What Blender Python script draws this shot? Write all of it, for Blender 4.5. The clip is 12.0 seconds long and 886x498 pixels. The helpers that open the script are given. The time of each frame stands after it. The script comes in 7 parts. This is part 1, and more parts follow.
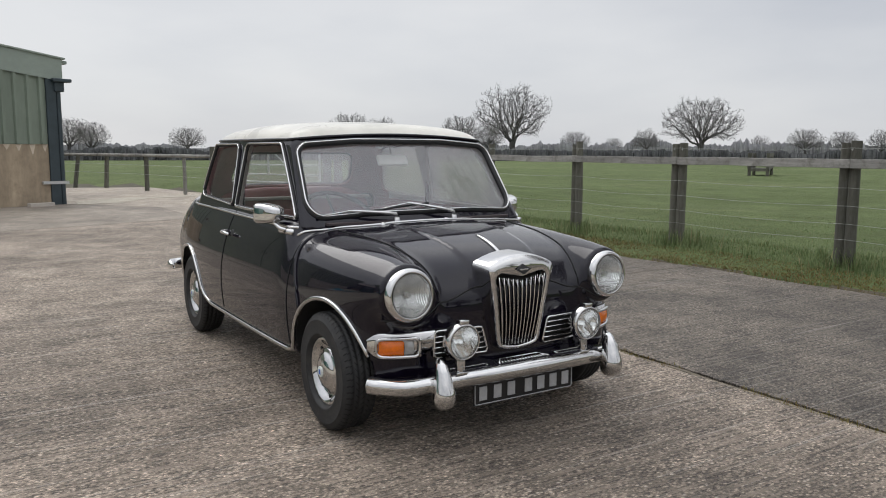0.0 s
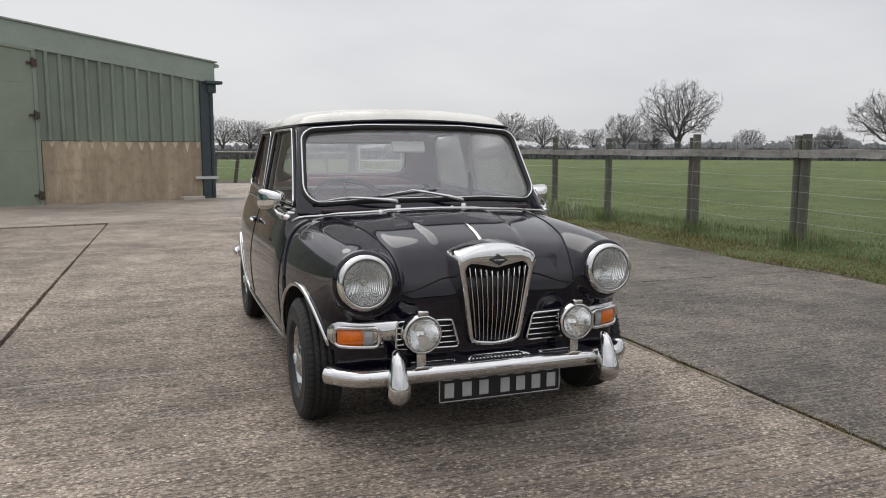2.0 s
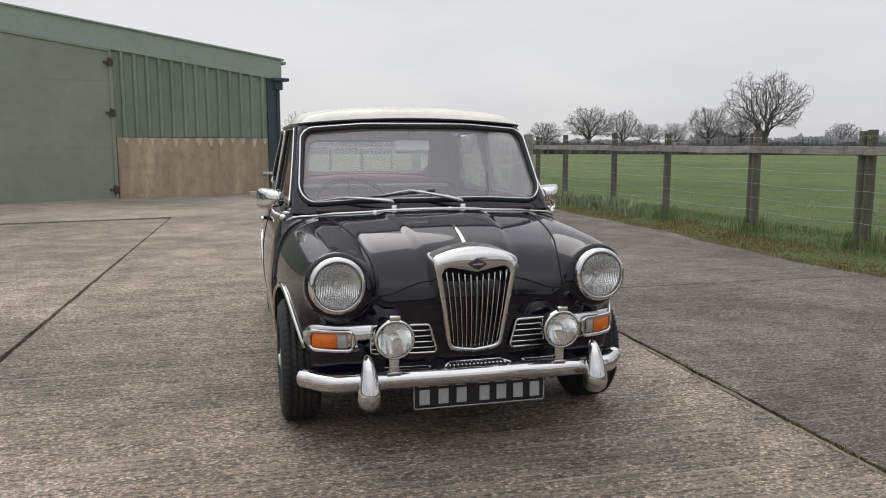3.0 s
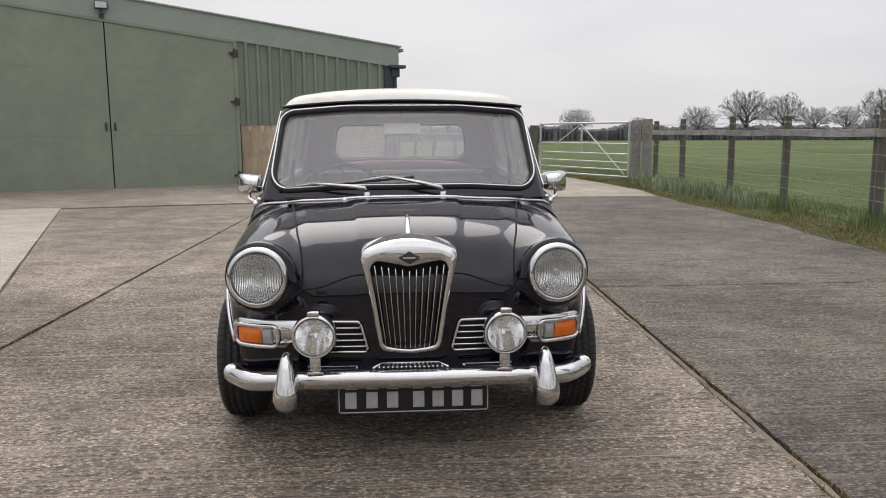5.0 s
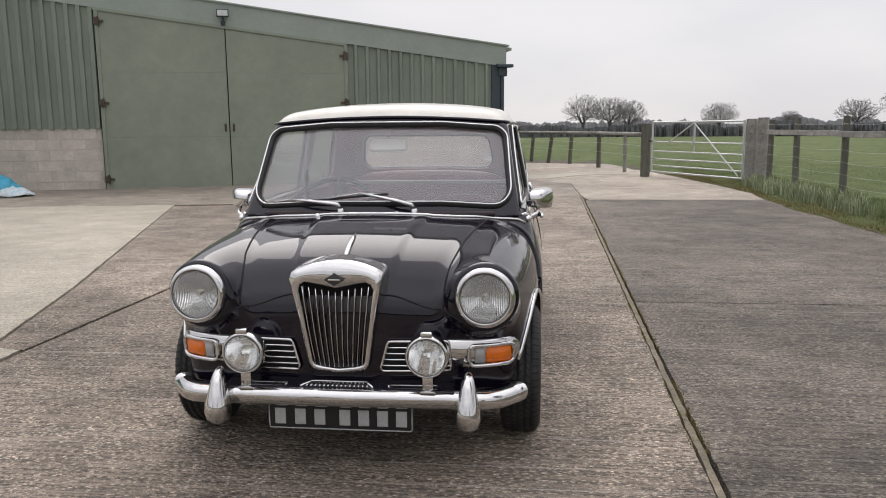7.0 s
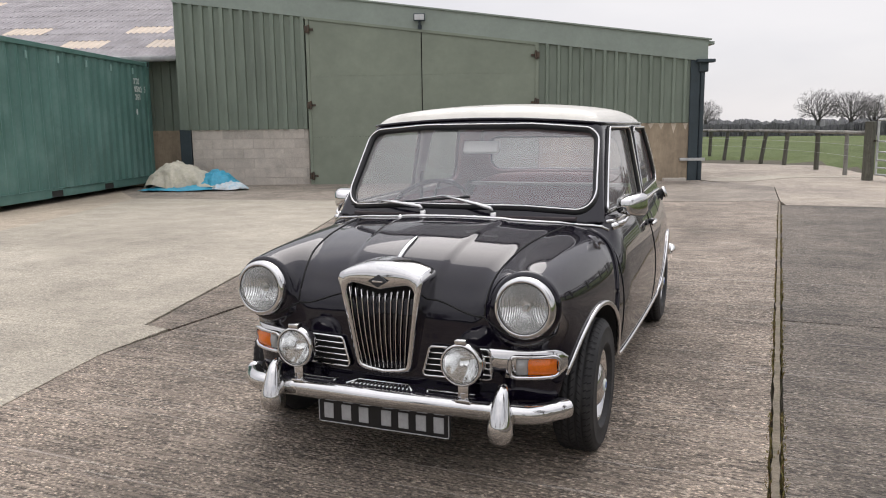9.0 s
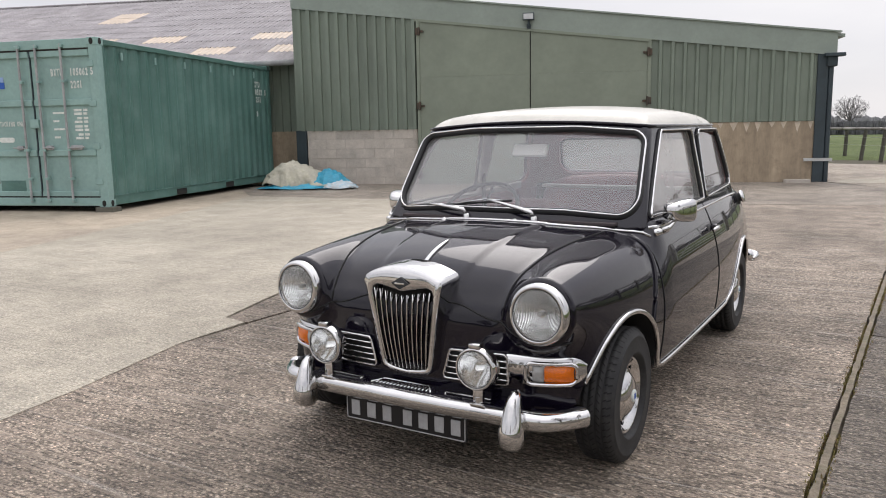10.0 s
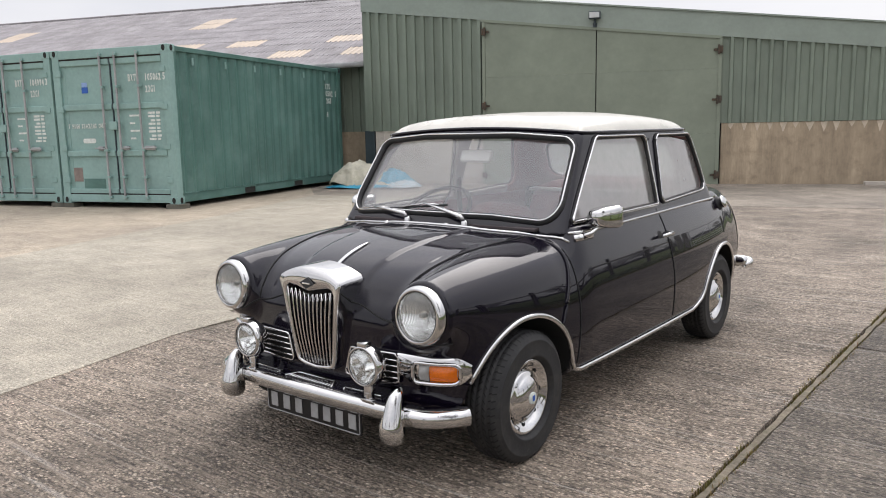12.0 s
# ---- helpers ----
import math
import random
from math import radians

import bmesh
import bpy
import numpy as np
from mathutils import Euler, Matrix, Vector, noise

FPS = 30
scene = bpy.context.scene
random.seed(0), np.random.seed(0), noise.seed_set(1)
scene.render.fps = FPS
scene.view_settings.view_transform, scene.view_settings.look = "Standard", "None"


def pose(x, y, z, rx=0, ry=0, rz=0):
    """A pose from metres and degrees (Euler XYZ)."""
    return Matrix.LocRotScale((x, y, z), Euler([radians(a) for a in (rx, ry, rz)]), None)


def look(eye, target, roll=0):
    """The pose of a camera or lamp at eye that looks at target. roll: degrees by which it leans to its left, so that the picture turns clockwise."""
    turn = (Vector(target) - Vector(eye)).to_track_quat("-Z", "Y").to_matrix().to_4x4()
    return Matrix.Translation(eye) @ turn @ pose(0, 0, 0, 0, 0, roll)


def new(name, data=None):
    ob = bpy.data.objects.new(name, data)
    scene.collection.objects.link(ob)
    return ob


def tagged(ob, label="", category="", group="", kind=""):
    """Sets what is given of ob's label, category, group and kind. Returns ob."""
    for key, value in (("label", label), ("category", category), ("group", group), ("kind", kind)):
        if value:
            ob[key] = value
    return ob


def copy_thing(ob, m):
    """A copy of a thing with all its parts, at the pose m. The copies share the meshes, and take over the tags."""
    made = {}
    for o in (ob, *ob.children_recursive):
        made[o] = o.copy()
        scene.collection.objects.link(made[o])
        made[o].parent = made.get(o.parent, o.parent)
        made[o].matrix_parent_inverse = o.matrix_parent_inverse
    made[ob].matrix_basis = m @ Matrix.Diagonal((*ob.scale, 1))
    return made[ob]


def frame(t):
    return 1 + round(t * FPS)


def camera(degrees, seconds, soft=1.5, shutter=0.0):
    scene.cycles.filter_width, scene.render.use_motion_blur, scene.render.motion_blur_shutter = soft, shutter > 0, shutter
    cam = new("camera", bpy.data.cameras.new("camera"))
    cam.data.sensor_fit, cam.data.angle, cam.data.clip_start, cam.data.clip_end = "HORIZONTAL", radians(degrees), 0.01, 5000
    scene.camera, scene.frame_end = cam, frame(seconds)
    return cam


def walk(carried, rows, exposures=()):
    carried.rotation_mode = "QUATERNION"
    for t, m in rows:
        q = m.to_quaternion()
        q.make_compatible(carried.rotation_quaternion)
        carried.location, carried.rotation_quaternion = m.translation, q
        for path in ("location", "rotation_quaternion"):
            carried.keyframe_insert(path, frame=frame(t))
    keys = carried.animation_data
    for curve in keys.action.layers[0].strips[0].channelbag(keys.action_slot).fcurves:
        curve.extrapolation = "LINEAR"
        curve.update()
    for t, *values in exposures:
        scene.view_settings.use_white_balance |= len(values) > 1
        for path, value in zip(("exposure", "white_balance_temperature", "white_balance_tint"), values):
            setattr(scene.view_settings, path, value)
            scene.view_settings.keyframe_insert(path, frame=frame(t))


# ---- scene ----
cam = camera(59.8, 12.0, soft=1.0)
# the car's front axle stands over the origin, its nose towards -y
METRES, EYE, TILT, LEAN, TURN = 4.223, 1.137, 0.0, 0.0, -32.4
ROWS = [
    (0.0, 0.0, 0.0, 0.0, 0.03, -7.31, -0.22),
    (0.5, 0.05, -0.0003, -0.0041, 2.87, -7.33, -0.18),
    (1.0, 0.0915, 0.0177, -0.0095, 6.01, -7.34, -0.16),
    (1.5, 0.1251, 0.0372, -0.0129, 8.89, -7.37, -0.13),
    (2.0, 0.1676, 0.0541, -0.0148, 12.04, -7.38, -0.07),
    (2.5, 0.2111, 0.067, -0.0086, 14.98, -7.49, -0.05),
    (4.5, 0.3467, 0.1921, -0.0167, 26.2, -8.49, 0.26),
    (5.0, 0.3809, 0.2173, -0.0147, 28.7, -8.69, 0.33),
    (5.5, 0.4078, 0.2346, -0.0069, 30.98, -8.8, 0.41),
    (6.0, 0.4389, 0.257, 0.0002, 33.43, -8.88, 0.5),
    (6.5, 0.4846, 0.2826, 0.0066, 35.93, -8.93, 0.51),
    (8.5, 0.5668, 0.3879, 0.0057, 49.87, -8.96, 0.69),
    (9.0, 0.597, 0.412, 0.0085, 54.42, -8.9, 0.74),
    (9.5, 0.6199, 0.4356, 0.0102, 58.76, -8.84, 0.87),
    (10.0, 0.6422, 0.4774, 0.0119, 63.44, -8.83, 1.02),
    (10.5, 0.6651, 0.5187, 0.0128, 66.66, -8.81, 1.12),
    (11.0, 0.7003, 0.5562, 0.0147, 68.72, -8.79, 1.15),
    (11.5, 0.7215, 0.5826, 0.0146, 69.77, -8.79, 1.16),
    (12.0, 0.7304, 0.6142, 0.0173, 70.46, -8.81, 1.16),
]
walk(cam, [(t, pose(-1.886, -2.824, EYE, TILT, LEAN, TURN) @ pose(METRES * x, METRES * y, METRES * z, 90 + pitch, roll, yaw)) for t, x, y, z, yaw, pitch, roll in ROWS],
     exposures=[(0.0, 0.06, 6250, 10), (2.5, 0.07, 6330, 11), (5.5, 0.16, 6420, 13), (9.5, 0.28, 6380, 14), (12.0, 0.40, 6350, 13)])

# ---- light: a bright overcast afternoon ----
world = bpy.data.worlds.new("overcast_sky")
scene.world = world
world.use_nodes = True
wn, wl = world.node_tree.nodes, world.node_tree.links
wn.clear()
sky = wn.new("ShaderNodeTexSky")
sky.sky_type, sky.sun_disc = "NISHITA", False
sky.sun_elevation, sky.sun_rotation = radians(50), radians(-10)
coord = wn.new("ShaderNodeTexCoord")
stretch = wn.new("ShaderNodeMapping")
stretch.inputs["Scale"].default_value = (1.0, 1.0, 3.2)
cloud = wn.new("ShaderNodeTexNoise")
cloud.inputs["Scale"].default_value, cloud.inputs["Detail"].default_value = 1.5, 6.0
cloud_ramp = wn.new("ShaderNodeValToRGB")
cloud_ramp.color_ramp.elements[0].position, cloud_ramp.color_ramp.elements[0].color = 0.31, (0.545, 0.552, 0.575, 1)
cloud_ramp.color_ramp.elements[1].position, cloud_ramp.color_ramp.elements[1].color = 0.68, (0.755, 0.742, 0.725, 1)
veil = wn.new("ShaderNodeMixRGB")
veil.inputs["Fac"].default_value = 0.93
sky_back = wn.new("ShaderNodeBackground")
sky_out = wn.new("ShaderNodeOutputWorld")
sky_gain = wn.new("ShaderNodeVectorMath")
sky_gain.operation = "SCALE"
sky_gain.inputs["Scale"].default_value = 0.1
wl.new(coord.outputs["Generated"], stretch.inputs["Vector"])
wl.new(stretch.outputs["Vector"], cloud.inputs["Vector"])
wl.new(cloud.outputs["Fac"], cloud_ramp.inputs["Fac"])
wl.new(sky.outputs["Color"], sky_gain.inputs[0])
wl.new(sky_gain.outputs["Vector"], veil.inputs["Color1"])
wl.new(cloud_ramp.outputs["Color"], veil.inputs["Color2"])
wl.new(veil.outputs["Color"], sky_back.inputs["Color"])
# an overcast sky is about two and a half times brighter overhead than at the horizon
aloft = wn.new("ShaderNodeSeparateXYZ")
rise = wn.new("ShaderNodeMapRange")
rise.interpolation_type = "SMOOTHSTEP"
rise.inputs["From Min"].default_value, rise.inputs["From Max"].default_value = 0.18, 0.95
rise.inputs["To Min"].default_value, rise.inputs["To Max"].default_value = 1.0, 2.15
wl.new(coord.outputs["Generated"], aloft.inputs["Vector"])
wl.new(aloft.outputs["Z"], rise.inputs["Value"])
wl.new(rise.outputs["Result"], sky_back.inputs["Strength"])
wl.new(sky_back.outputs["Background"], sky_out.inputs["Surface"])

sun_data = bpy.data.lights.new("sun", "SUN")
sun_data.energy, sun_data.angle, sun_data.color = 1.0, radians(45), (1.0, 0.95, 0.88)
sun = new("sun", sun_data)
sun.matrix_world = look((-2, 9, 11), (0, 0, 0))

# ---- materials ----
def material(name):
    m = bpy.data.materials.new(name)
    m.use_nodes = True
    n, l = m.node_tree.nodes, m.node_tree.links
    return m, n, l, n["Principled BSDF"]


def noise_node(n, l, where, scale, detail=4.0, rough=0.6, stretch=None):
    t = n.new("ShaderNodeTexNoise")
    t.inputs["Scale"].default_value, t.inputs["Detail"].default_value, t.inputs["Roughness"].default_value = scale, detail, rough
    if stretch:
        mp = n.new("ShaderNodeMapping")
        mp.inputs["Scale"].default_value = stretch
        l.new(where, mp.inputs["Vector"])
        l.new(mp.outputs["Vector"], t.inputs["Vector"])
    else:
        l.new(where, t.inputs["Vector"])
    return t.outputs["Fac"]


def ramp(n, l, fac, stops):
    r = n.new("ShaderNodeValToRGB")
    e = r.color_ramp.elements
    while len(e) < len(stops):
        e.new(0.5)
    for el, (p, c) in zip(e, stops):
        el.position = p
        el.color = (*c, 1) if len(c) == 3 else c
    l.new(fac, r.inputs["Fac"])
    return r.outputs["Color"]


def mixed(n, l, mode, fac, a, b):
    m = n.new("ShaderNodeMixRGB")
    m.blend_type = mode
    for sock, v in (("Fac", fac), ("Color1", a), ("Color2", b)):
        if isinstance(v, (int, float)):
            m.inputs[sock].default_value = v
        elif isinstance(v, tuple):
            m.inputs[sock].default_value = (*v, 1)
        else:
            l.new(v, m.inputs[sock])
    return m.outputs["Color"]


def grey(v):
    return (v, v, v)


def bumped(n, l, b, height, strength, distance):
    k = n.new("ShaderNodeBump")
    k.inputs["Strength"].default_value, k.inputs["Distance"].default_value = strength, distance
    l.new(height, k.inputs["Height"])
    l.new(k.outputs["Normal"], b.inputs["Normal"])


def surface(name, base, rough=0.6, metal=0.0, large=1.5, vary=0.25, fine=60.0, fine_vary=0.15, bump=0.2, depth=0.002, stretch=None, dirt=None, coat=0.0, per_piece=0.0, rough_vary=0.1):
    """A material with colour variation at two scales, relief and uneven gloss; dirt: a second colour in patches."""
    m, n, l, b = material(name)
    where = n.new("ShaderNodeTexCoord").outputs["Object"]
    f1 = noise_node(n, l, where, large, 5.0, 0.65, stretch)
    f2 = noise_node(n, l, where, fine, 3.0, 0.7, stretch)
    c = mixed(n, l, "MULTIPLY", 1.0, base, ramp(n, l, f1, [(0.3, grey(1 - vary)), (0.7, grey(1 + vary * 0.4))]))
    c = mixed(n, l, "MULTIPLY", 1.0, c, ramp(n, l, f2, [(0.25, grey(1 - fine_vary)), (0.75, grey(1 + fine_vary * 0.5))]))
    if dirt:
        f3 = noise_node(n, l, where, large * 1.9, 6.0, 0.7)
        c = mixed(n, l, "MIX", ramp(n, l, f3, [(0.48, grey(0.0)), (0.72, grey(0.75))]), c, dirt)
    if per_piece:
        info = n.new("ShaderNodeObjectInfo")
        c = mixed(n, l, "MULTIPLY", 1.0, c, ramp(n, l, info.outputs["Random"], [(0.0, grey(1 - per_piece)), (1.0, grey(1 + per_piece * 0.6))]))
    l.new(c, b.inputs["Base Color"])
    l.new(ramp(n, l, f1, [(0.25, grey(max(0.02, rough - rough_vary))), (0.75, grey(min(1, rough + rough_vary)))]), b.inputs["Roughness"])
    b.inputs["Metallic"].default_value = metal
    b.inputs["Coat Weight"].default_value = coat
    b.inputs["Coat Roughness"].default_value = 0.03
    if bump:
        bumped(n, l, b, f2, bump, depth)
    return m


def concrete(name, base, dark, stone, brushed=(0.5, 13.0, 1.0), speck=0.35, rough=1.0):
    """Worn yard concrete: stones showing through a cement skin that is left in streaks, pits between them."""
    m, n, l, b = material(name)
    where = n.new("ShaderNodeTexCoord").outputs["Object"]
    patch = noise_node(n, l, where, 0.45, 6.0, 0.62)
    blotch = noise_node(n, l, where, 2.6, 6.0, 0.7)
    skin = noise_node(n, l, where, 4.0, 5.0, 0.75, brushed)
    line = noise_node(n, l, where, 2.2, 3.0, 0.6, (0.22, 17.0, 1.0))
    grit = noise_node(n, l, where, 130.0, 3.0, 0.8)
    bend = n.new("ShaderNodeVectorMath")
    bend.operation = "MULTIPLY"
    bend.inputs[1].default_value = (0.62, 1.0, 1.0)
    l.new(where, bend.inputs[0])

    def stones(scale):
        v = n.new("ShaderNodeTexVoronoi")
        v.inputs["Scale"].default_value = scale
        l.new(bend.outputs["Vector"], v.inputs["Vector"])
        return v
    big, small = stones(88.0), stones(190.0)
    c = mixed(n, l, "MIX", ramp(n, l, patch, [(0.40, grey(0.0)), (0.62, grey(1.0))]), base, dark)
    c = mixed(n, l, "MULTIPLY", 1.0, c, ramp(n, l, blotch, [(0.36, grey(1 - 0.30 * rough)), (0.64, grey(1 + 0.26 * rough))]))
    tone = mixed(n, l, "MULTIPLY", 1.0, ramp(n, l, big.outputs["Color"], [(0.1, grey(1 - 0.55 * rough)), (0.55, grey(1.0)), (0.9, grey(1 + 0.55 * rough))]),
                 ramp(n, l, big.outputs["Distance"], [(0.28, grey(1.12)), (0.62, grey(1 - 0.66 * rough))]))
    tone = mixed(n, l, "MULTIPLY", 1.0, tone, ramp(n, l, small.outputs["Color"], [(0.2, grey(1 - 0.30 * rough)), (0.8, grey(1 + 0.35 * rough))]))
    tone = mixed(n, l, "MULTIPLY", 1.0, tone, ramp(n, l, grit, [(0.38, grey(1 - 0.45 * rough)), (0.62, grey(1 + 0.45 * rough))]))
    bare = mixed(n, l, "MULTIPLY", 1.0, mixed(n, l, "MULTIPLY", 1.0, c, grey(1 + 0.56 * rough)), tone)
    skinned = mixed(n, l, "MULTIPLY", 1.0, mixed(n, l, "MULTIPLY", 1.0, c, grey(1.22 + 0.27 * rough)), ramp(n, l, grit, [(0.35, grey(0.72)), (0.6, grey(1.12))]))
    c = mixed(n, l, "MIX", ramp(n, l, skin, [(0.45, grey(0.0)), (0.60, grey(0.85))]), bare, skinned)
    c = mixed(n, l, "MIX", mixed(n, l, "MULTIPLY", 1.0, ramp(n, l, line, [(0.59, grey(0.0)), (0.68, grey(0.55 * rough))]), ramp(n, l, grit, [(0.40, grey(0.1)), (0.52, grey(1.0))])), c, stone)
    pale = mixed(n, l, "MULTIPLY", 1.0, ramp(n, l, big.outputs["Color"], [(0.84, grey(0.0)), (0.88, grey(1.0))]), ramp(n, l, big.outputs["Distance"], [(0.2, grey(speck)), (0.45, grey(0.0))]))
    c = mixed(n, l, "MIX", pale, c, stone)
    l.new(c, b.inputs["Base Color"])
    l.new(ramp(n, l, grit, [(0.2, grey(0.60)), (0.8, grey(0.85))]), b.inputs["Roughness"])
    b.inputs["Specular IOR Level"].default_value = 0.4
    height = mixed(n, l, "SUBTRACT", 0.8, skin, big.outputs["Distance"])
    bumped(n, l, b, height, 1.0, 0.013 * rough)
    return m


CONCRETE = concrete("worn_concrete", (0.280, 0.230, 0.182), (0.160, 0.132, 0.104), (0.54, 0.50, 0.45), speck=0.5)
CONCRETE_ROAD = concrete("grey_road_concrete", (0.150, 0.127, 0.102), (0.082, 0.070, 0.057), (0.37, 0.35, 0.32), speck=0.5)
CONCRETE_PALE = concrete("pale_concrete", (0.36, 0.325, 0.262), (0.275, 0.247, 0.197), (0.55, 0.51, 0.44), speck=0.12, rough=0.45)
CONCRETE_TAN = concrete("tan_concrete", (0.385, 0.325, 0.25), (0.29, 0.245, 0.19), (0.5, 0.46, 0.4), speck=0.12, rough=0.5)
CONCRETE_DAMP = concrete("damp_concrete", (0.285, 0.245, 0.200), (0.175, 0.150, 0.124), (0.34, 0.31, 0.27), speck=0.15, rough=0.7)
CONCRETE_APRON = concrete("apron_concrete", (0.345, 0.297, 0.24), (0.25, 0.215, 0.176), (0.52, 0.49, 0.44), speck=0.2, rough=0.7)
JOINT = surface("joint_filler", (0.25, 0.21, 0.155), 0.95, large=6, vary=0.5, fine=50, fine_vary=0.4, bump=0.8, depth=0.006, dirt=(0.10, 0.10, 0.055))
MOSS = surface("moss", (0.085, 0.10, 0.03), 0.95, large=9, vary=0.4, fine=80, fine_vary=0.4, bump=0.9, depth=0.006)
RENDER = surface("stained_render", (0.43, 0.345, 0.245), 0.93, large=2.2, vary=0.42, fine=35, fine_vary=0.15, bump=0.4, depth=0.004, stretch=(1.0, 1.0, 0.16), dirt=(0.22, 0.175, 0.125))
BLOCK = surface("concrete_block", (0.56, 0.51, 0.45), 0.95, large=4, vary=0.22, fine=70, fine_vary=0.25, bump=0.6, depth=0.003, per_piece=0.13)
MORTAR = surface("mortar", (0.52, 0.475, 0.42), 0.95, large=3, vary=0.2, fine=80, bump=0.5)
CLADDING = surface("green_cladding", (0.192, 0.230, 0.184), 0.48, large=1.1, vary=0.2, fine=9, fine_vary=0.12, bump=0.1, stretch=(1.0, 1.0, 0.25))
FASCIA = surface("green_fascia", (0.27, 0.315, 0.275), 0.42, large=1.2, vary=0.12, fine=12, fine_vary=0.08, bump=0.05)
DOOR_GREEN = surface("green_door_sheet", (0.226, 0.258, 0.200), 0.45, large=1.0, vary=0.16, fine=7, fine_vary=0.08, bump=0.08)
STEEL_BLUE = surface("dark_blue_steel", (0.035, 0.052, 0.062), 0.5, large=3, vary=0.3, fine=30, bump=0.15)
RUST = surface("rusty_iron", (0.09, 0.075, 0.06), 0.75, metal=0.3, large=12, vary=0.4, fine=80, fine_vary=0.3, bump=0.4, dirt=(0.16, 0.075, 0.035))
ROOFING = surface("fibre_cement_roofing", (0.35, 0.33, 0.338), 0.9, large=1.2, vary=0.35, fine=25, fine_vary=0.2, bump=0.3, dirt=(0.20, 0.185, 0.18))
SKYLIGHT = surface("weathered_skylight_sheet", (0.54, 0.44, 0.34), 0.5, large=2, vary=0.25, fine=30, bump=0.1)
GUTTER = surface("grey_gutter", (0.36, 0.37, 0.37), 0.5, large=4, vary=0.3, fine=30, bump=0.1)
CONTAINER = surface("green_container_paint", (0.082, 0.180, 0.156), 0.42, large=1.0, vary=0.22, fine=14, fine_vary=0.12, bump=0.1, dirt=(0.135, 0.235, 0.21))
# the container green again, paler to carry the light on the door ends
CONTAINER_LIT = surface("container_paint_lit", (0.265, 0.410, 0.382), 0.5, large=1.3, vary=0.2, fine=14, fine_vary=0.12, bump=0.1, dirt=(0.20, 0.325, 0.298))
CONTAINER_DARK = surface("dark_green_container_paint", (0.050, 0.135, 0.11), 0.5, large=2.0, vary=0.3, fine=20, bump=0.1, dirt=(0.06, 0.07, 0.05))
LETTER = surface("white_lettering", (0.72, 0.76, 0.72), 0.6, large=30, vary=0.25, fine=90, bump=0)
STICKER_BLUE = surface("blue_sticker", (0.02, 0.10, 0.42), 0.4, large=20, vary=0.1, bump=0)
TARP_PALE = surface("faded_canvas", (0.56, 0.53, 0.43), 0.8, large=5, vary=0.3, fine=60, bump=0.3, dirt=(0.36, 0.35, 0.24))
TARP_WHITE = surface("pale_blue_lining", (0.60, 0.66, 0.68), 0.6, large=7, vary=0.3, fine=60, bump=0.2, dirt=(0.10, 0.42, 0.58))
TARP_BLUE = surface("blue_tarpaulin", (0.05, 0.36, 0.52), 0.45, large=6, vary=0.3, fine=60, bump=0.2)
TIMBER = surface("weathered_timber", (0.140, 0.136, 0.112), 0.92, large=5, vary=0.35, fine=40, fine_vary=0.35, bump=0.6, depth=0.004, stretch=(1.0, 1.0, 0.12), dirt=(0.07, 0.07, 0.045), per_piece=0.2)
RAIL_WOOD = surface("lichened_rail", (0.33, 0.32, 0.295), 0.92, large=3, vary=0.3, fine=40, fine_vary=0.3, bump=0.6, depth=0.004, stretch=(1.0, 0.12, 1.0), dirt=(0.07, 0.065, 0.05), per_piece=0.15)
GALVANISED = surface("galvanised_steel", (0.62, 0.63, 0.63), 0.45, metal=0.75, large=4, vary=0.15, fine=60, bump=0.1)
WIRE = surface("fence_wire", (0.42, 0.43, 0.41), 0.55, metal=0.6, large=6, vary=0.3, bump=0)
BARK = surface("bark", (0.105, 0.100, 0.099), 0.95, large=2, vary=0.35, fine=12, bump=0.3, depth=0.02)
TWIG = surface("twigs", (0.165, 0.157, 0.156), 0.95, large=1, vary=0.3, fine=5, bump=0)
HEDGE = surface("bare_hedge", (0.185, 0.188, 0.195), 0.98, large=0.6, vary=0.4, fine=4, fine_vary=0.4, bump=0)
# distance haze is put into this pale blue-grey
HAZED_WOOD = surface("far_woodland", (0.38, 0.38, 0.395), 1.0, large=0.08, vary=0.3, fine=0.6, fine_vary=0.25, bump=0)
BARN_FAR = surface("far_barn_roof", (0.33, 0.33, 0.34), 0.8, large=0.3, vary=0.2, bump=0)


def field_material():
    """Pasture, with mud and moss along the edge of the yard."""
    m, n, l, b = material("pasture")
    where = n.new("ShaderNodeTexCoord").outputs["Object"]
    a = noise_node(n, l, where, 0.12, 6.0, 0.6)
    c1 = noise_node(n, l, where, 1.1, 6.0, 0.7, (1.0, 1.0, 1.0))
    f = noise_node(n, l, where, 28.0, 4.0, 0.75)
    c = ramp(n, l, a, [(0.3, (0.100, 0.131, 0.050)), (0.55, (0.131, 0.164, 0.068)), (0.75, (0.163, 0.185, 0.086))])
    c = mixed(n, l, "MULTIPLY", 1.0, c, ramp(n, l, c1, [(0.3, grey(0.72)), (0.7, grey(1.18))]))
    c = mixed(n, l, "MULTIPLY", 1.0, c, ramp(n, l, f, [(0.3, grey(0.55)), (0.7, grey(1.3))]))
    l.new(c, b.inputs["Base Color"])
    b.inputs["Roughness"].default_value = 0.95
    b.inputs["Specular IOR Level"].default_value = 0.15
    bumped(n, l, b, f, 0.9, 0.04)
    return m


def blade_material(name, stops):
    m, n, l, b = material(name)
    r = n.new("ShaderNodeNewGeometry").outputs["Random Per Island"]
    l.new(ramp(n, l, r, stops), b.inputs["Base Color"])
    b.inputs["Roughness"].default_value = 0.7
    b.inputs["Specular IOR Level"].default_value = 0.2
    return m


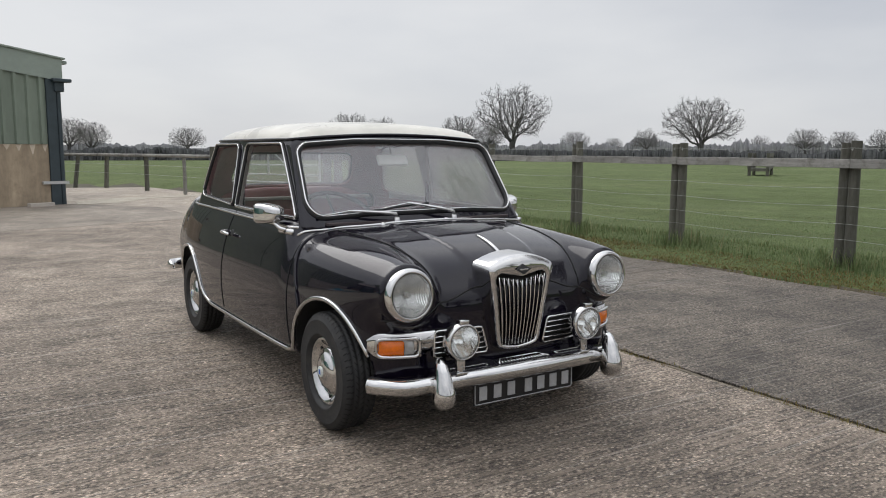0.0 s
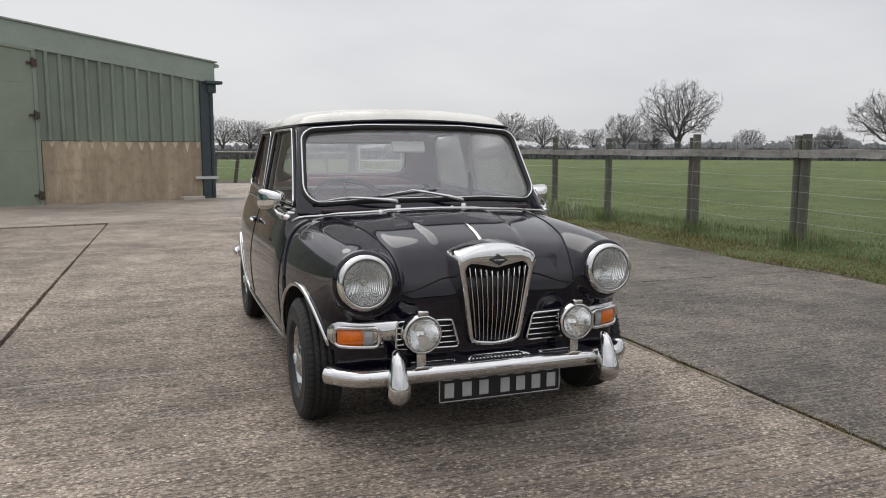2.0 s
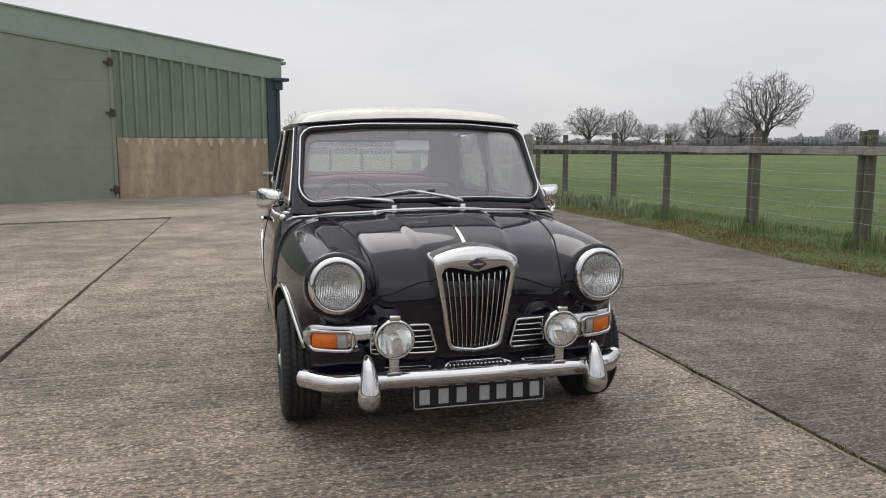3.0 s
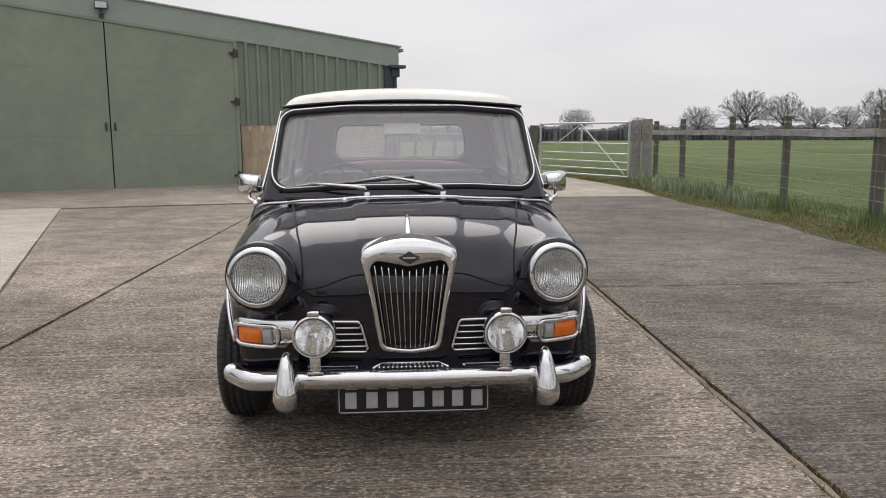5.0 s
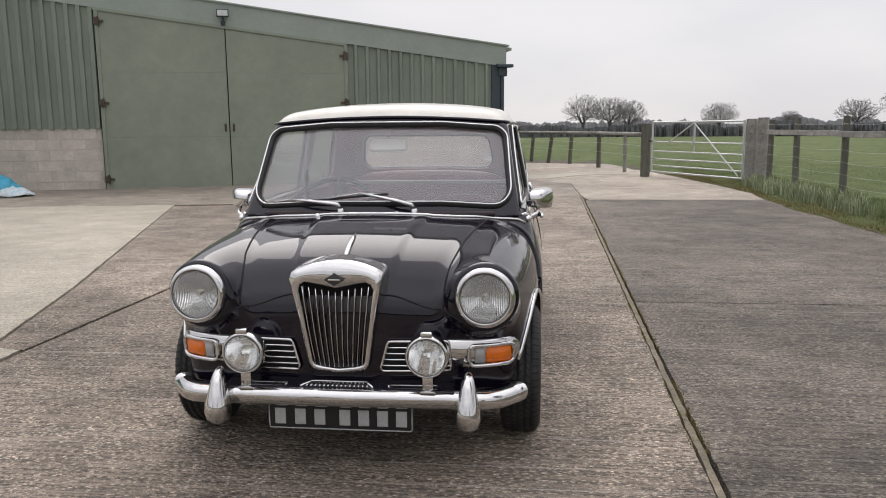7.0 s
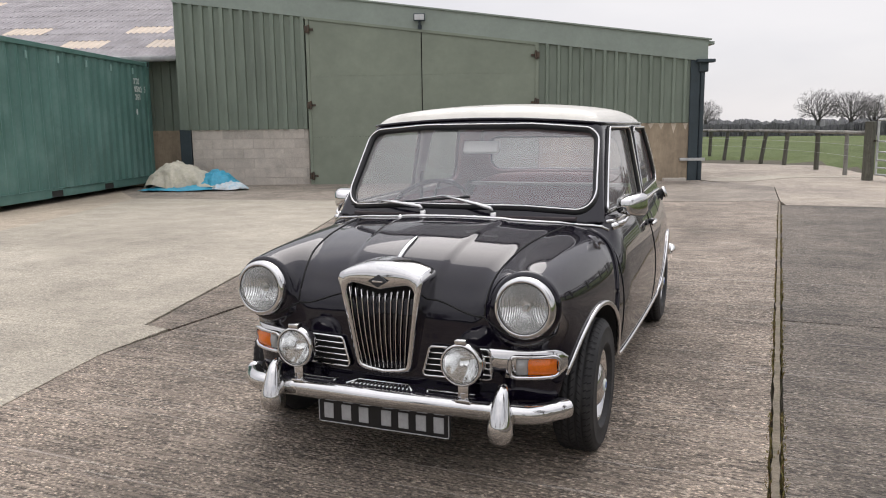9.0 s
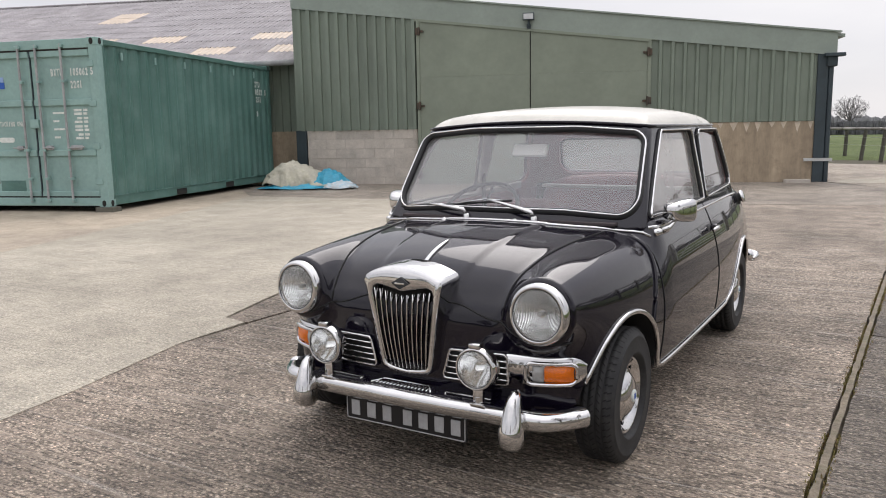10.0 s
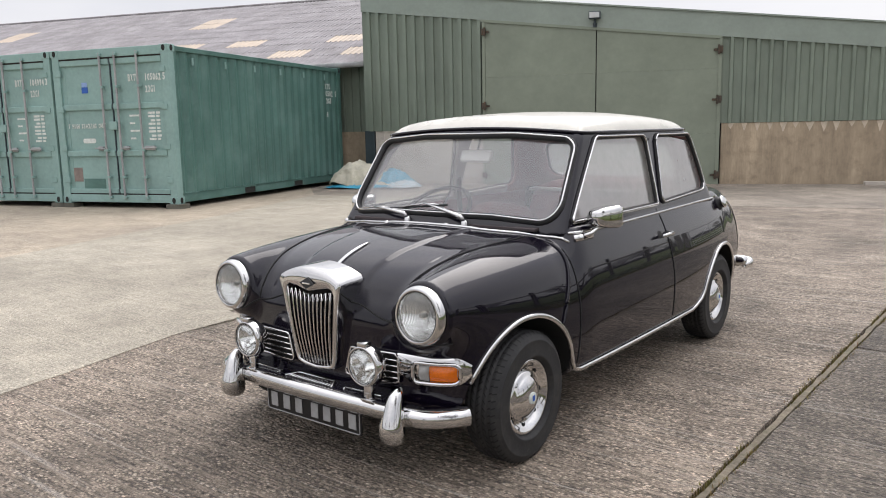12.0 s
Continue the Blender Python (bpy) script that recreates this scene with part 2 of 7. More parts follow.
PASTURE = field_material()
SOIL = surface("wet_soil", (0.09, 0.075, 0.05), 0.95, large=3, vary=0.4, fine=50, fine_vary=0.4, bump=0.8, depth=0.01, dirt=(0.07, 0.085, 0.03))
GRASS = blade_material("grass_blades", [(0.0, (0.105, 0.150, 0.058)), (0.5, (0.155, 0.205, 0.085)), (0.85, (0.21, 0.245, 0.115)), (1.0, (0.30, 0.25, 0.14))])
MOSS_BLADES = blade_material("mossy_edge", [(0.0, (0.11, 0.09, 0.035)), (0.5, (0.20, 0.18, 0.06)), (0.8, (0.26, 0.20, 0.10)), (1.0, (0.19, 0.10, 0.055))])

# ---- building tools ----
def mesh_object(name, verts, faces, mat, parent=None, smooth=False, label=""):
    me = bpy.data.meshes.new(name)
    me.from_pydata([tuple(v) for v in verts], [], [tuple(f) for f in faces])
    me.materials.append(mat)
    if smooth:
        me.shade_smooth()
    ob = new(name, me)
    if parent:
        ob.parent = parent
    if label:
        ob["label"] = label
    return ob


def part(name, bm, mat, parent=None, label="", smooth=False):
    """One bmesh as one mesh object, under a thing or a part."""
    me = bpy.data.meshes.new(name)
    bmesh.ops.recalc_face_normals(bm, faces=bm.faces)
    bm.to_mesh(me)
    bm.free()
    me.materials.append(mat)
    if smooth:
        me.shade_smooth()
        me.set_sharp_from_angle(angle=radians(40))
    ob = new(name, me)
    if parent:
        ob.parent = parent
    if label:
        ob["label"] = label
    return ob


def box(bm, x0, x1, y0, y1, z0, z1, bevel=0.0):
    r = bmesh.ops.create_cube(bm, size=1.0, matrix=Matrix.Translation(((x0 + x1) / 2, (y0 + y1) / 2, (z0 + z1) / 2)) @ Matrix.Diagonal((x1 - x0, y1 - y0, z1 - z0, 1)))
    if bevel:
        edges = list({e for v in r["verts"] for e in v.link_edges})
        bmesh.ops.bevel(bm, geom=edges, offset=bevel, segments=2, affect="EDGES", profile=0.5)
    return bm


def boxed(*a, bevel=0.0):
    return box(bmesh.new(), *a, bevel=bevel)


def rod(bm, a, b, r, r2=None, sides=10):
    a, b = Vector(a), Vector(b)
    m = Matrix.Translation((a + b) / 2) @ (b - a).to_track_quat("Z", "Y").to_matrix().to_4x4()
    bmesh.ops.create_cone(bm, cap_ends=True, segments=sides, radius1=r, radius2=r if r2 is None else r2, depth=(b - a).length, matrix=m)
    return bm


def empty(name, m=None, label="", category="", group="", kind=""):
    ob = new(name)
    ob.empty_display_size = 0.1
    if m is not None:
        ob.matrix_basis = m
    return tagged(ob, label, category, group, kind)


def prism(points, z0, z1):
    """A flat plate: a plan polygon between two heights, with a worn top edge."""
    bm = bmesh.new()
    lo = [bm.verts.new((x, y, z0)) for x, y in points]
    hi = [bm.verts.new((x, y, z1)) for x, y in points]
    bm.faces.new(hi)
    bm.faces.new(lo[::-1])
    k = len(points)
    for i in range(k):
        bm.faces.new((lo[i], lo[(i + 1) % k], hi[(i + 1) % k], hi[i]))
    return bm


def ragged(points, step=0.12, amount=0.012, seed=0, shrink=0.0):
    """A polygon's outline broken into short uneven pieces, as worn slab edges are."""
    rnd = random.Random(seed)
    out = []
    for (x0, y0), (x1, y1) in zip(points, points[1:] + points[:1]):
        length = math.hypot(x1 - x0, y1 - y0)
        k = max(1, min(90, int(length / step)))
        nx, ny = (y1 - y0) / length, -(x1 - x0) / length
        for i in range(k):
            u = i / k
            o = (rnd.random() - 0.65) * amount if i else -shrink
            out.append((x0 + (x1 - x0) * u + nx * o, y0 + (y1 - y0) * u + ny * o))
    return out


def rounded(points, r, n=7):
    """A polygon with rounded corners, as a closed outline."""
    out = []
    k = len(points)
    for i in range(k):
        p, a, b = Vector(points[i]), Vector(points[i - 1]), Vector(points[(i + 1) % k])
        u, w = (a - p).normalized(), (b - p).normalized()
        half = math.acos(max(-1, min(1, u.dot(w)))) / 2
        rr = r[i] if isinstance(r, (list, tuple)) else r
        d = rr / math.tan(half)
        s, e = p + u * d, p + w * d
        c = p + (u + w).normalized() * (rr / math.sin(half))
        a0 = math.atan2(s.y - c.y, s.x - c.x)
        a1 = math.atan2(e.y - c.y, e.x - c.x)
        da = (a1 - a0 + math.pi) % (2 * math.pi) - math.pi
        for j in range(n + 1):
            t = a0 + da * j / n
            out.append((c.x + rr * math.cos(t), c.y + rr * math.sin(t)))
    return out


def tube(points, radius, sides=8, closed=False, flat=1.0, normal=None, ends=True):
    """A bar of round or oval section swept along points; normal: the direction of its flat axis."""
    pts = [Vector(p) for p in points]
    n = len(pts)
    verts, faces = [], []
    for i, p in enumerate(pts):
        a = pts[(i - 1) % n] if closed or i else pts[i]
        b = pts[(i + 1) % n] if closed or i < n - 1 else pts[i]
        d = (b - a).normalized()
        ref = Vector(normal[i]) if normal is not None else (Vector((0, 0, 1)) if abs(d.z) < 0.9 else Vector((0, 1, 0)))
        u = (ref - d * ref.dot(d)).normalized()
        w = d.cross(u)
        r = radius[i] if isinstance(radius, (list, tuple)) else radius
        for k in range(sides):
            t = 2 * math.pi * k / sides
            verts.append(p + u * (math.cos(t) * r * flat) + w * (math.sin(t) * r))
    rings = n if closed else n - 1
    for i in range(rings):
        for k in range(sides):
            a, b = i * sides + k, i * sides + (k + 1) % sides
            c, d2 = ((i + 1) % n) * sides + (k + 1) % sides, ((i + 1) % n) * sides + k
            faces.append((a, b, c, d2))
    if not closed and ends:
        faces.append(tuple(range(sides))[::-1])
        faces.append(tuple((n - 1) * sides + k for k in range(sides)))
    return verts, faces


def tube_part(name, points, radius, mat, parent=None, label="", **kw):
    v, f = tube(points, radius, **kw)
    return mesh_object(name, v, f, mat, parent, True, label)


def lathe(profile, sides=48, axis="x"):
    """Turns a profile of (radius, along) round an axis through the origin."""
    verts, faces = [], []
    for r, a in profile:
        for k in range(sides):
            t = 2 * math.pi * k / sides
            c, s = r * math.cos(t), r * math.sin(t)
            verts.append((a, c, s) if axis == "x" else (c, a, s) if axis == "y" else (c, s, a))
    for i in range(len(profile) - 1):
        for k in range(sides):
            faces.append((i * sides + k, i * sides + (k + 1) % sides, (i + 1) * sides + (k + 1) % sides, (i + 1) * sides + k))
    return verts, faces


def words(name, text, size, m, mat, parent, thick=0.001):
    """Painted lettering as a thin mesh, its baseline's start at the pose m."""
    cu = bpy.data.curves.new(name, "FONT")
    cu.body, cu.size, cu.extrude, cu.resolution_u, cu.offset = text, size, thick, 2, size * 0.035
    tmp = new(name, cu)
    bpy.context.view_layer.update()
    me = bpy.data.meshes.new_from_object(tmp.evaluated_get(bpy.context.evaluated_depsgraph_get()))
    bpy.data.objects.remove(tmp)
    me.materials.clear()
    me.materials.append(mat)
    ob = new(name, me)
    ob.parent = parent
    ob.matrix_basis = m
    return ob

# ---- the ground: one sheet to the horizon, low under the yard, a grassy bank beside it ----
def verge_x(y):
    """Where the concrete gives way to grass, along the road and round to the far track."""
    if y < 11.5:
        return 4.22 + 0.012 * y + 0.05 * math.sin(y * 1.3) + 0.03 * math.sin(y * 3.7)
    return 4.36 - 0.075 * (y - 11.5) ** 1.25


def smooth01(a, b, v):
    t = min(1.0, max(0.0, (v - a) / (b - a)))
    return t * t * (3 - 2 * t)


def ground_height(x, y):
    if y > 26:
        return 0.05 + 0.05 * smooth01(26, 32, y)
    edge = verge_x(y)
    h = -0.05 + 0.075 * smooth01(edge - 0.06, edge + 0.05, x) + 0.10 * smooth01(edge + 0.1, edge + 0.75, x)
    h += 0.02 * noise.noise((x * 0.9, y * 0.9, 0.0)) * smooth01(edge, edge + 0.5, x)
    if x < -16 or y < -14:
        h = 0.02 - 0.07 * (1 - smooth01(14, 16, -y)) * (1 - smooth01(16, 18, -x))
    return h


gx = np.concatenate([[-3000, -900, -300, -120, -60, -35, -25], np.arange(-20, 3.6, 1.0), np.arange(3.6, 6.6, 0.06), np.arange(6.6, 14, 0.5), [15, 18, 24, 34, 50, 75, 120, 200, 400, 1000, 3000]])
gy = np.concatenate([[-3000, -900, -300, -120, -60, -35, -25], np.arange(-20, -3, 1.0), np.arange(-3, 18, 0.12), np.arange(18, 36, 0.5), [38, 44, 55, 75, 110, 180, 400, 1000, 3000]])
gv = [(x, y, ground_height(x, y)) for y in gy for x in gx]
nx_ = len(gx)
gf = [(j * nx_ + i, j * nx_ + i + 1, (j + 1) * nx_ + i + 1, (j + 1) * nx_ + i) for j in range(len(gy) - 1) for i in range(nx_ - 1)]
ground = mesh_object("ground", gv, gf, PASTURE, None, True)
ground.data.materials.append(SOIL)
for poly in ground.data.polygons:
    cx, cy, cz = poly.center
    if cz < 0.0:
        poly.material_index = 1
tagged(ground, "green pasture running to the horizon with a muddy yard edge", "ground", kind="structure")

# ---- the yard: concrete slabs with worn edges and filled joints ----
pavement = empty("pavement", None, "worn brushed concrete yard slabs with dirty open joints", "pavement", kind="structure")


def slab(points, mat, seed, z=0.0, amount=0.009, step=0.05):
    return part("slab", prism(ragged(points, step, amount, seed), -0.12, z), mat, pavement)


def right_joint(y):
    return 1.275 + 0.024 * (y + 0.4)


def left_joint(y):
    return -2.03 + 0.021 * (y - 0.9)


def lane(y0, y1, seed):
    """One bay between the two long joints, and the bay of the road beside it."""
    slab([(left_joint(y0) + 0.012, y0), (right_joint(y0) - 0.023, y0), (right_joint(y1) - 0.023, y1), (left_joint(y1) + 0.012, y1)], CONCRETE, seed)


lane(-9.0, -3.6, 1)
slab([(left_joint(-3.588) + 0.012, -3.588), (right_joint(-3.588) - 0.023, -3.588), (right_joint(10.18) - 0.023, 10.185), (left_joint(9.2) + 0.012, 9.195)], CONCRETE, 2)
for k, (y0, y1) in enumerate(((-9.0, -3.2), (-3.19, 2.25), (2.262, 9.55))):
    edge = [(verge_x(y) + 0.03 + 0.05 * noise.noise((y * 2.0, 3.0, k)), y) for y in np.linspace(y0, y1, 40)]
    slab([(right_joint(y0) + 0.025, y0)] + edge + [(right_joint(y1) + 0.025, y1)], CONCRETE_ROAD, 10 + k)
# the wedge between the long joint and the pale yard
slab([(-2.07, 0.86), (-2.05, 0.86), (left_joint(8.9), 8.95), (-4.80, 8.42), (-2.72, 2.42), (-2.25, 0.87)], CONCRETE, 20)
# the apron before the barn, laid along it, and the way round to the far track
slab([(-4.86, 8.60), (-1.85, 9.22), (1.52, 10.22), (1.50, 13.2), (0.1, 14.8), (-12.0, 10.4), (-9.2, 8.02)], CONCRETE_DAMP, 21)
far = [(verge_x(y) + 0.02, y) for y in np.linspace(10.85, 21.5, 40)]
slab([(1.535, 10.25), (1.60, 9.6), (verge_x(9.6), 9.58)] + far + [(-1.5, 23.0), (-4.0, 22.0), (0.1, 14.62), (1.508, 13.2)], CONCRETE_APRON, 22)
# pale yard and tan strip on the container side
slab([(-9.0, -9.0), (left_joint(-9), -9.0), (-1.72, -1.0), (-1.82, -0.49), (-2.03, 0.3), (-2.06, 0.84), (-2.27, 0.875), (-2.74, 2.42), (-4.86, 8.58), (-9.15, 8.0), (-7.7, 4.8), (-6.26, 1.02), (-5.2, -2.5), (-5.0, -9.0)][1:-1] + [(-5.0, -9.0)], CONCRETE_PALE, 23, 0.004)
slab([(-5.02, -9.0), (-5.22, -2.5), (-6.28, 1.02), (-7.72, 4.8), (-9.17, 8.0), (-12.0, 10.38), (-20.0, 8.0), (-20.0, -9.0)], CONCRETE_TAN, 24)
slab([(0.25, 14.45), (1.1, 14.6), (1.9, 15.9), (3.45, 16.3), (3.6, 16.75), (1.3, 16.4), (0.3, 15.4)], CONCRETE_PALE, 25, 0.006)
slab([(-20.0, -22.0), (5.0, -22.0), (4.3, -9.02), (-20.0, -9.02)], CONCRETE, 26)

# the pale mortar ridge and the moss in the long joint
rnd = random.Random(5)
ridge_y = np.arange(-4.0, 10.2, 0.03)
rv, rf = [], []
for i, y in enumerate(ridge_y):
    x = right_joint(y) + 0.004 * noise.noise((0.0, y * 6, 0.0))
    w = 0.017 + 0.007 * noise.noise((5.0, y * 9, 0.0))
    top = -0.006 + 0.008 * noise.noise((9.0, y * 3, 0.0))
    rv += [(x - w, y, -0.05), (x - w * 0.8, y, top), (x + w * 0.7, y, top), (x + w, y, -0.05)]
    if i:
        b = 4 * i
        rf += [(b - 4, b - 3, b + 1, b), (b - 3, b - 2, b + 2, b + 1), (b - 2, b - 1, b + 3, b + 2)]
mesh_object("joint_filler", rv, rf, JOINT, pavement)


def blades(name, places, mat, low, high, width, seed, parent=None):
    """Many single blades of grass in one mesh."""
    r = random.Random(seed)
    v, f = [], []
    for x, y, z, k in places:
        h = (low + (high - low) * r.random()) * k
        a, lean = r.random() * 6.283, h * (0.15 + 0.5 * r.random())
        dx, dy = math.cos(a), math.sin(a)
        w = width * (0.6 + 0.8 * r.random())
        b = len(v)
        v += [(x - dy * w, y + dx * w, z - 0.01), (x + dy * w, y - dx * w, z - 0.01),
              (x + dx * lean * 0.4 + dy * w * 0.7, y + dy * lean * 0.4 - dx * w * 0.7, z + h * 0.6), (x + dx * lean * 0.4 - dy * w * 0.7, y + dy * lean * 0.4 + dx * w * 0.7, z + h * 0.6),
              (x + dx * lean, y + dy * lean, z + h)]
        f += [(b, b + 1, b + 2, b + 3), (b + 3, b + 2, b + 4)]
    return mesh_object(name, v, f, mat, parent)


def scatter(count, seed, y0, y1, off0, off1, k0=1.0):
    r = random.Random(seed)
    out = []
    while len(out) < count:
        y = y0 + (y1 - y0) * r.random() ** 1.25
        o = off0 + (off1 - off0) * r.random()
        x = verge_x(y) + o
        k = k0 * (0.35 + 1.3 * max(0.0, noise.noise((x * 2.3, y * 1.1, 2.0)) + 0.45))
        out.append((x, y, ground_height(x, y), k))
    return out


tagged(blades("verge_grass", scatter(26000, 1, -1.5, 17, 0.42, 1.2), GRASS, 0.012, 0.055, 0.003, 2), "rough green grass along the fence bottom", "grass", kind="stuff")
tagged(blades("verge_moss", scatter(30000, 3, -1.5, 16, -0.06, 0.5), MOSS_BLADES, 0.006, 0.022, 0.005, 4), "low mossy growth on the edge of the concrete", "moss", kind="stuff")
tagged(blades("field_grass", scatter(22000, 7, -1.5, 20, 1.0, 5.0, 0.6), GRASS, 0.010, 0.035, 0.004, 8), "short grazed pasture grass beyond the fence", "grass", kind="stuff")
tagged(blades("joint_moss", [(right_joint(y) + rnd.choice((-1, 1)) * rnd.gauss(0.026, 0.006), y, -0.012, 0.4 + rnd.random()) for y in [-2.5 + 11 * rnd.random() ** 1.3 for _ in range(9000)] if noise.noise((0.0, y * 1.7, 7.0)) > -0.08], MOSS_BLADES, 0.006, 0.022, 0.003, 9), "small moss tufts growing in the slab joint", "moss", kind="stuff")
# tufts at the posts' feet
tuft = []
for py in (1.0, 2.92, 4.55, 6.46, 8.02, 9.9, 11.26, 12.0):
    for _ in range(520):
        a, d = rnd.random() * 6.283, abs(rnd.gauss(0, 0.16))
        x, y = 4.83 + math.cos(a) * d * 0.8, py + math.sin(a) * d * 1.6
        tuft.append((x, y, ground_height(x, y), 0.6 + 0.8 * rnd.random()))
tagged(blades("post_tufts", tuft, GRASS, 0.05, 0.19, 0.0032, 11), "tall grass tufts round the fence posts", "grass", kind="stuff")

PALE_BLADES = blade_material("pale_long_leaves", [(0.0, (0.17, 0.22, 0.12)), (0.5, (0.27, 0.32, 0.20)), (1.0, (0.38, 0.38, 0.25))])
clump = []
for cy in (7.2, 7.8, 8.5, 8.9, 9.3, 9.6, 10.3, 10.7, 11.0, 11.6):
    for _ in range(240):
        x, y = 4.70 + rnd.gauss(0, 0.07), cy + rnd.gauss(0, 0.13)
        clump.append((x, y, ground_height(x, y), 0.6 + 0.6 * rnd.random()))
tagged(blades("long_leaves", clump, PALE_BLADES, 0.10, 0.26, 0.006, 17), "clumps of pale strap-like leaves along the fence", "plant", kind="stuff")

# ---- the barn: its front runs along u, its depth along v, from a base point at the doors' hinge side ----
UNDER_DARK = surface("barn_shadow_lining", (0.02, 0.02, 0.018), 0.9, large=2, vary=0.3, bump=0)
BARN = Matrix.Translation((-3.305, 13.563, 0)) @ Matrix.Rotation(radians(20.5), 4, "Z")
SLOPE = -0.1235


def fascia_low(u):
    return 2.935 + SLOPE * (u - 0.04)


def barn_piece(name, label="", kind="structure", category=""):
    return empty(name, BARN, label, category, kind=kind)


def rib_sheet(u0, u1, z0, top, pitch, depth, flank, crest, thick=0.02, step_z=None):
    """Box-profile sheeting: a zigzag plan raised from z0 to a top that may slope."""
    pts, u = [], u0
    while u < u1 - 1e-6:
        for du, dv in ((0, 0), (pitch - crest - 2 * flank, 0), (pitch - crest - flank, -depth), (pitch - flank, -depth)):
            if u + du <= u1:
                pts.append((u + du, dv))
        u += pitch
    pts.append((u1, 0))
    v, f = [], []
    for a, b in pts:
        v += [(a, b, z0), (a, b, top(a)), (a, b + thick, z0), (a, b + thick, top(a))]
    for i in range(len(pts) - 1):
        k = 4 * i
        f += [(k, k + 4, k + 5, k + 1), (k + 2, k + 3, k + 7, k + 6), (k, k + 2, k + 6, k + 4), (k + 1, k + 5, k + 7, k + 3)]
    return v, f


front = barn_piece("wall_front", "dark green box-profile steel barn front over a rendered base", category="barn wall")
mesh_object("cladding_sheet", *rib_sheet(0.085, 3.3, 1.23, fascia_low, 0.243, 0.050, 0.022, 0.055), CLADDING, front)
mesh_object("cladding_sheet", *rib_sheet(-7.66, -4.86, 1.20, fascia_low, 0.2155, 0.050, 0.014, 0.075), CLADDING, front)
part("rendered_base", boxed(0.12, 3.32, 0.0, 0.25, -0.1, 1.225, bevel=0.012), RENDER, front, "brown stained render with pale drip marks")
board = boxed(0, 1, 0, 1, 0, 1)
for vert in board.verts:
    u = -7.66 + vert.co.x * 11.3
    vert.co = (u, -0.055 + vert.co.y * 0.30, fascia_low(u) + (0.0 if vert.co.z < 0.5 else 0.455))
part("fascia", board, FASCIA, front, "smooth pale green fascia board")
drip = bmesh.new()
box(drip, 0, 1, 0, 1, 0, 1)
for vert in drip.verts:
    u = -7.7 + vert.co.x * 11.4
    vert.co = (u, -0.09 + vert.co.y * 0.14, fascia_low(u) + 0.445 + vert.co.z * 0.03)
part("verge_flashing", drip, FASCIA, front)
lip = bmesh.new()
box(lip, 0, 1, 0, 1, 0, 1)
for vert in lip.verts:
    u = -4.86 + vert.co.x * 4.95
    vert.co = (u, -0.075 + vert.co.y * 0.03, fascia_low(u) - 0.05 + vert.co.z * 0.055)
part("door_track", lip, DOOR_GREEN, front)
# pale drip streaks below the sheeting's ribs
drips = bmesh.new()
r9 = random.Random(9)
for k in range(13):
    u = 0.30 + k * 0.243 + r9.uniform(-0.02, 0.02)
    w, h = r9.uniform(0.055, 0.085), r9.uniform(0.10, 0.24)
    vs = [drips.verts.new(p) for p in ((u - w, -0.003, 1.222), (u + w, -0.003, 1.222), (u + w * 0.35, -0.003, 1.222 - h * 0.7), (u, -0.003, 1.222 - h), (u - w * 0.4, -0.003, 1.222 - h * 0.6))]
    drips.faces.new(vs)
STREAK = surface("pale_lime_streaks", (0.60, 0.52, 0.41), 0.95, large=6, vary=0.3, bump=0.2)
part("drip_streaks", drips, STREAK, front, "pale lime streaks under the ribs")

# block wall left of the doors
blocks = barn_piece("wall_blockwork", "bare grey concrete blockwork under the cladding", category="block wall")
part("mortar_bed", boxed(-7.42, -4.86, 0.012, 0.22, -0.1, 1.205), MORTAR, blocks)
for row in range(6):
    z0 = -0.06 + row * 0.212
    u = -7.42 - (0.225 if row % 2 else 0.0)
    while u < -4.87:
        a, b = max(u, -7.42), min(u + 0.44, -4.865)
        if b - a > 0.06:
            part("concrete_block", boxed(a + 0.004, b - 0.004, r9.uniform(0.004, 0.009), 0.16, z0 + 0.004, z0 + 0.204, bevel=0.003), BLOCK, blocks)
        u += 0.45
part("end_post", boxed(-7.68, -7.44, -0.02, 0.2, -0.1, 1.215, bevel=0.01), STEEL_BLUE, blocks, "dark painted steel post")

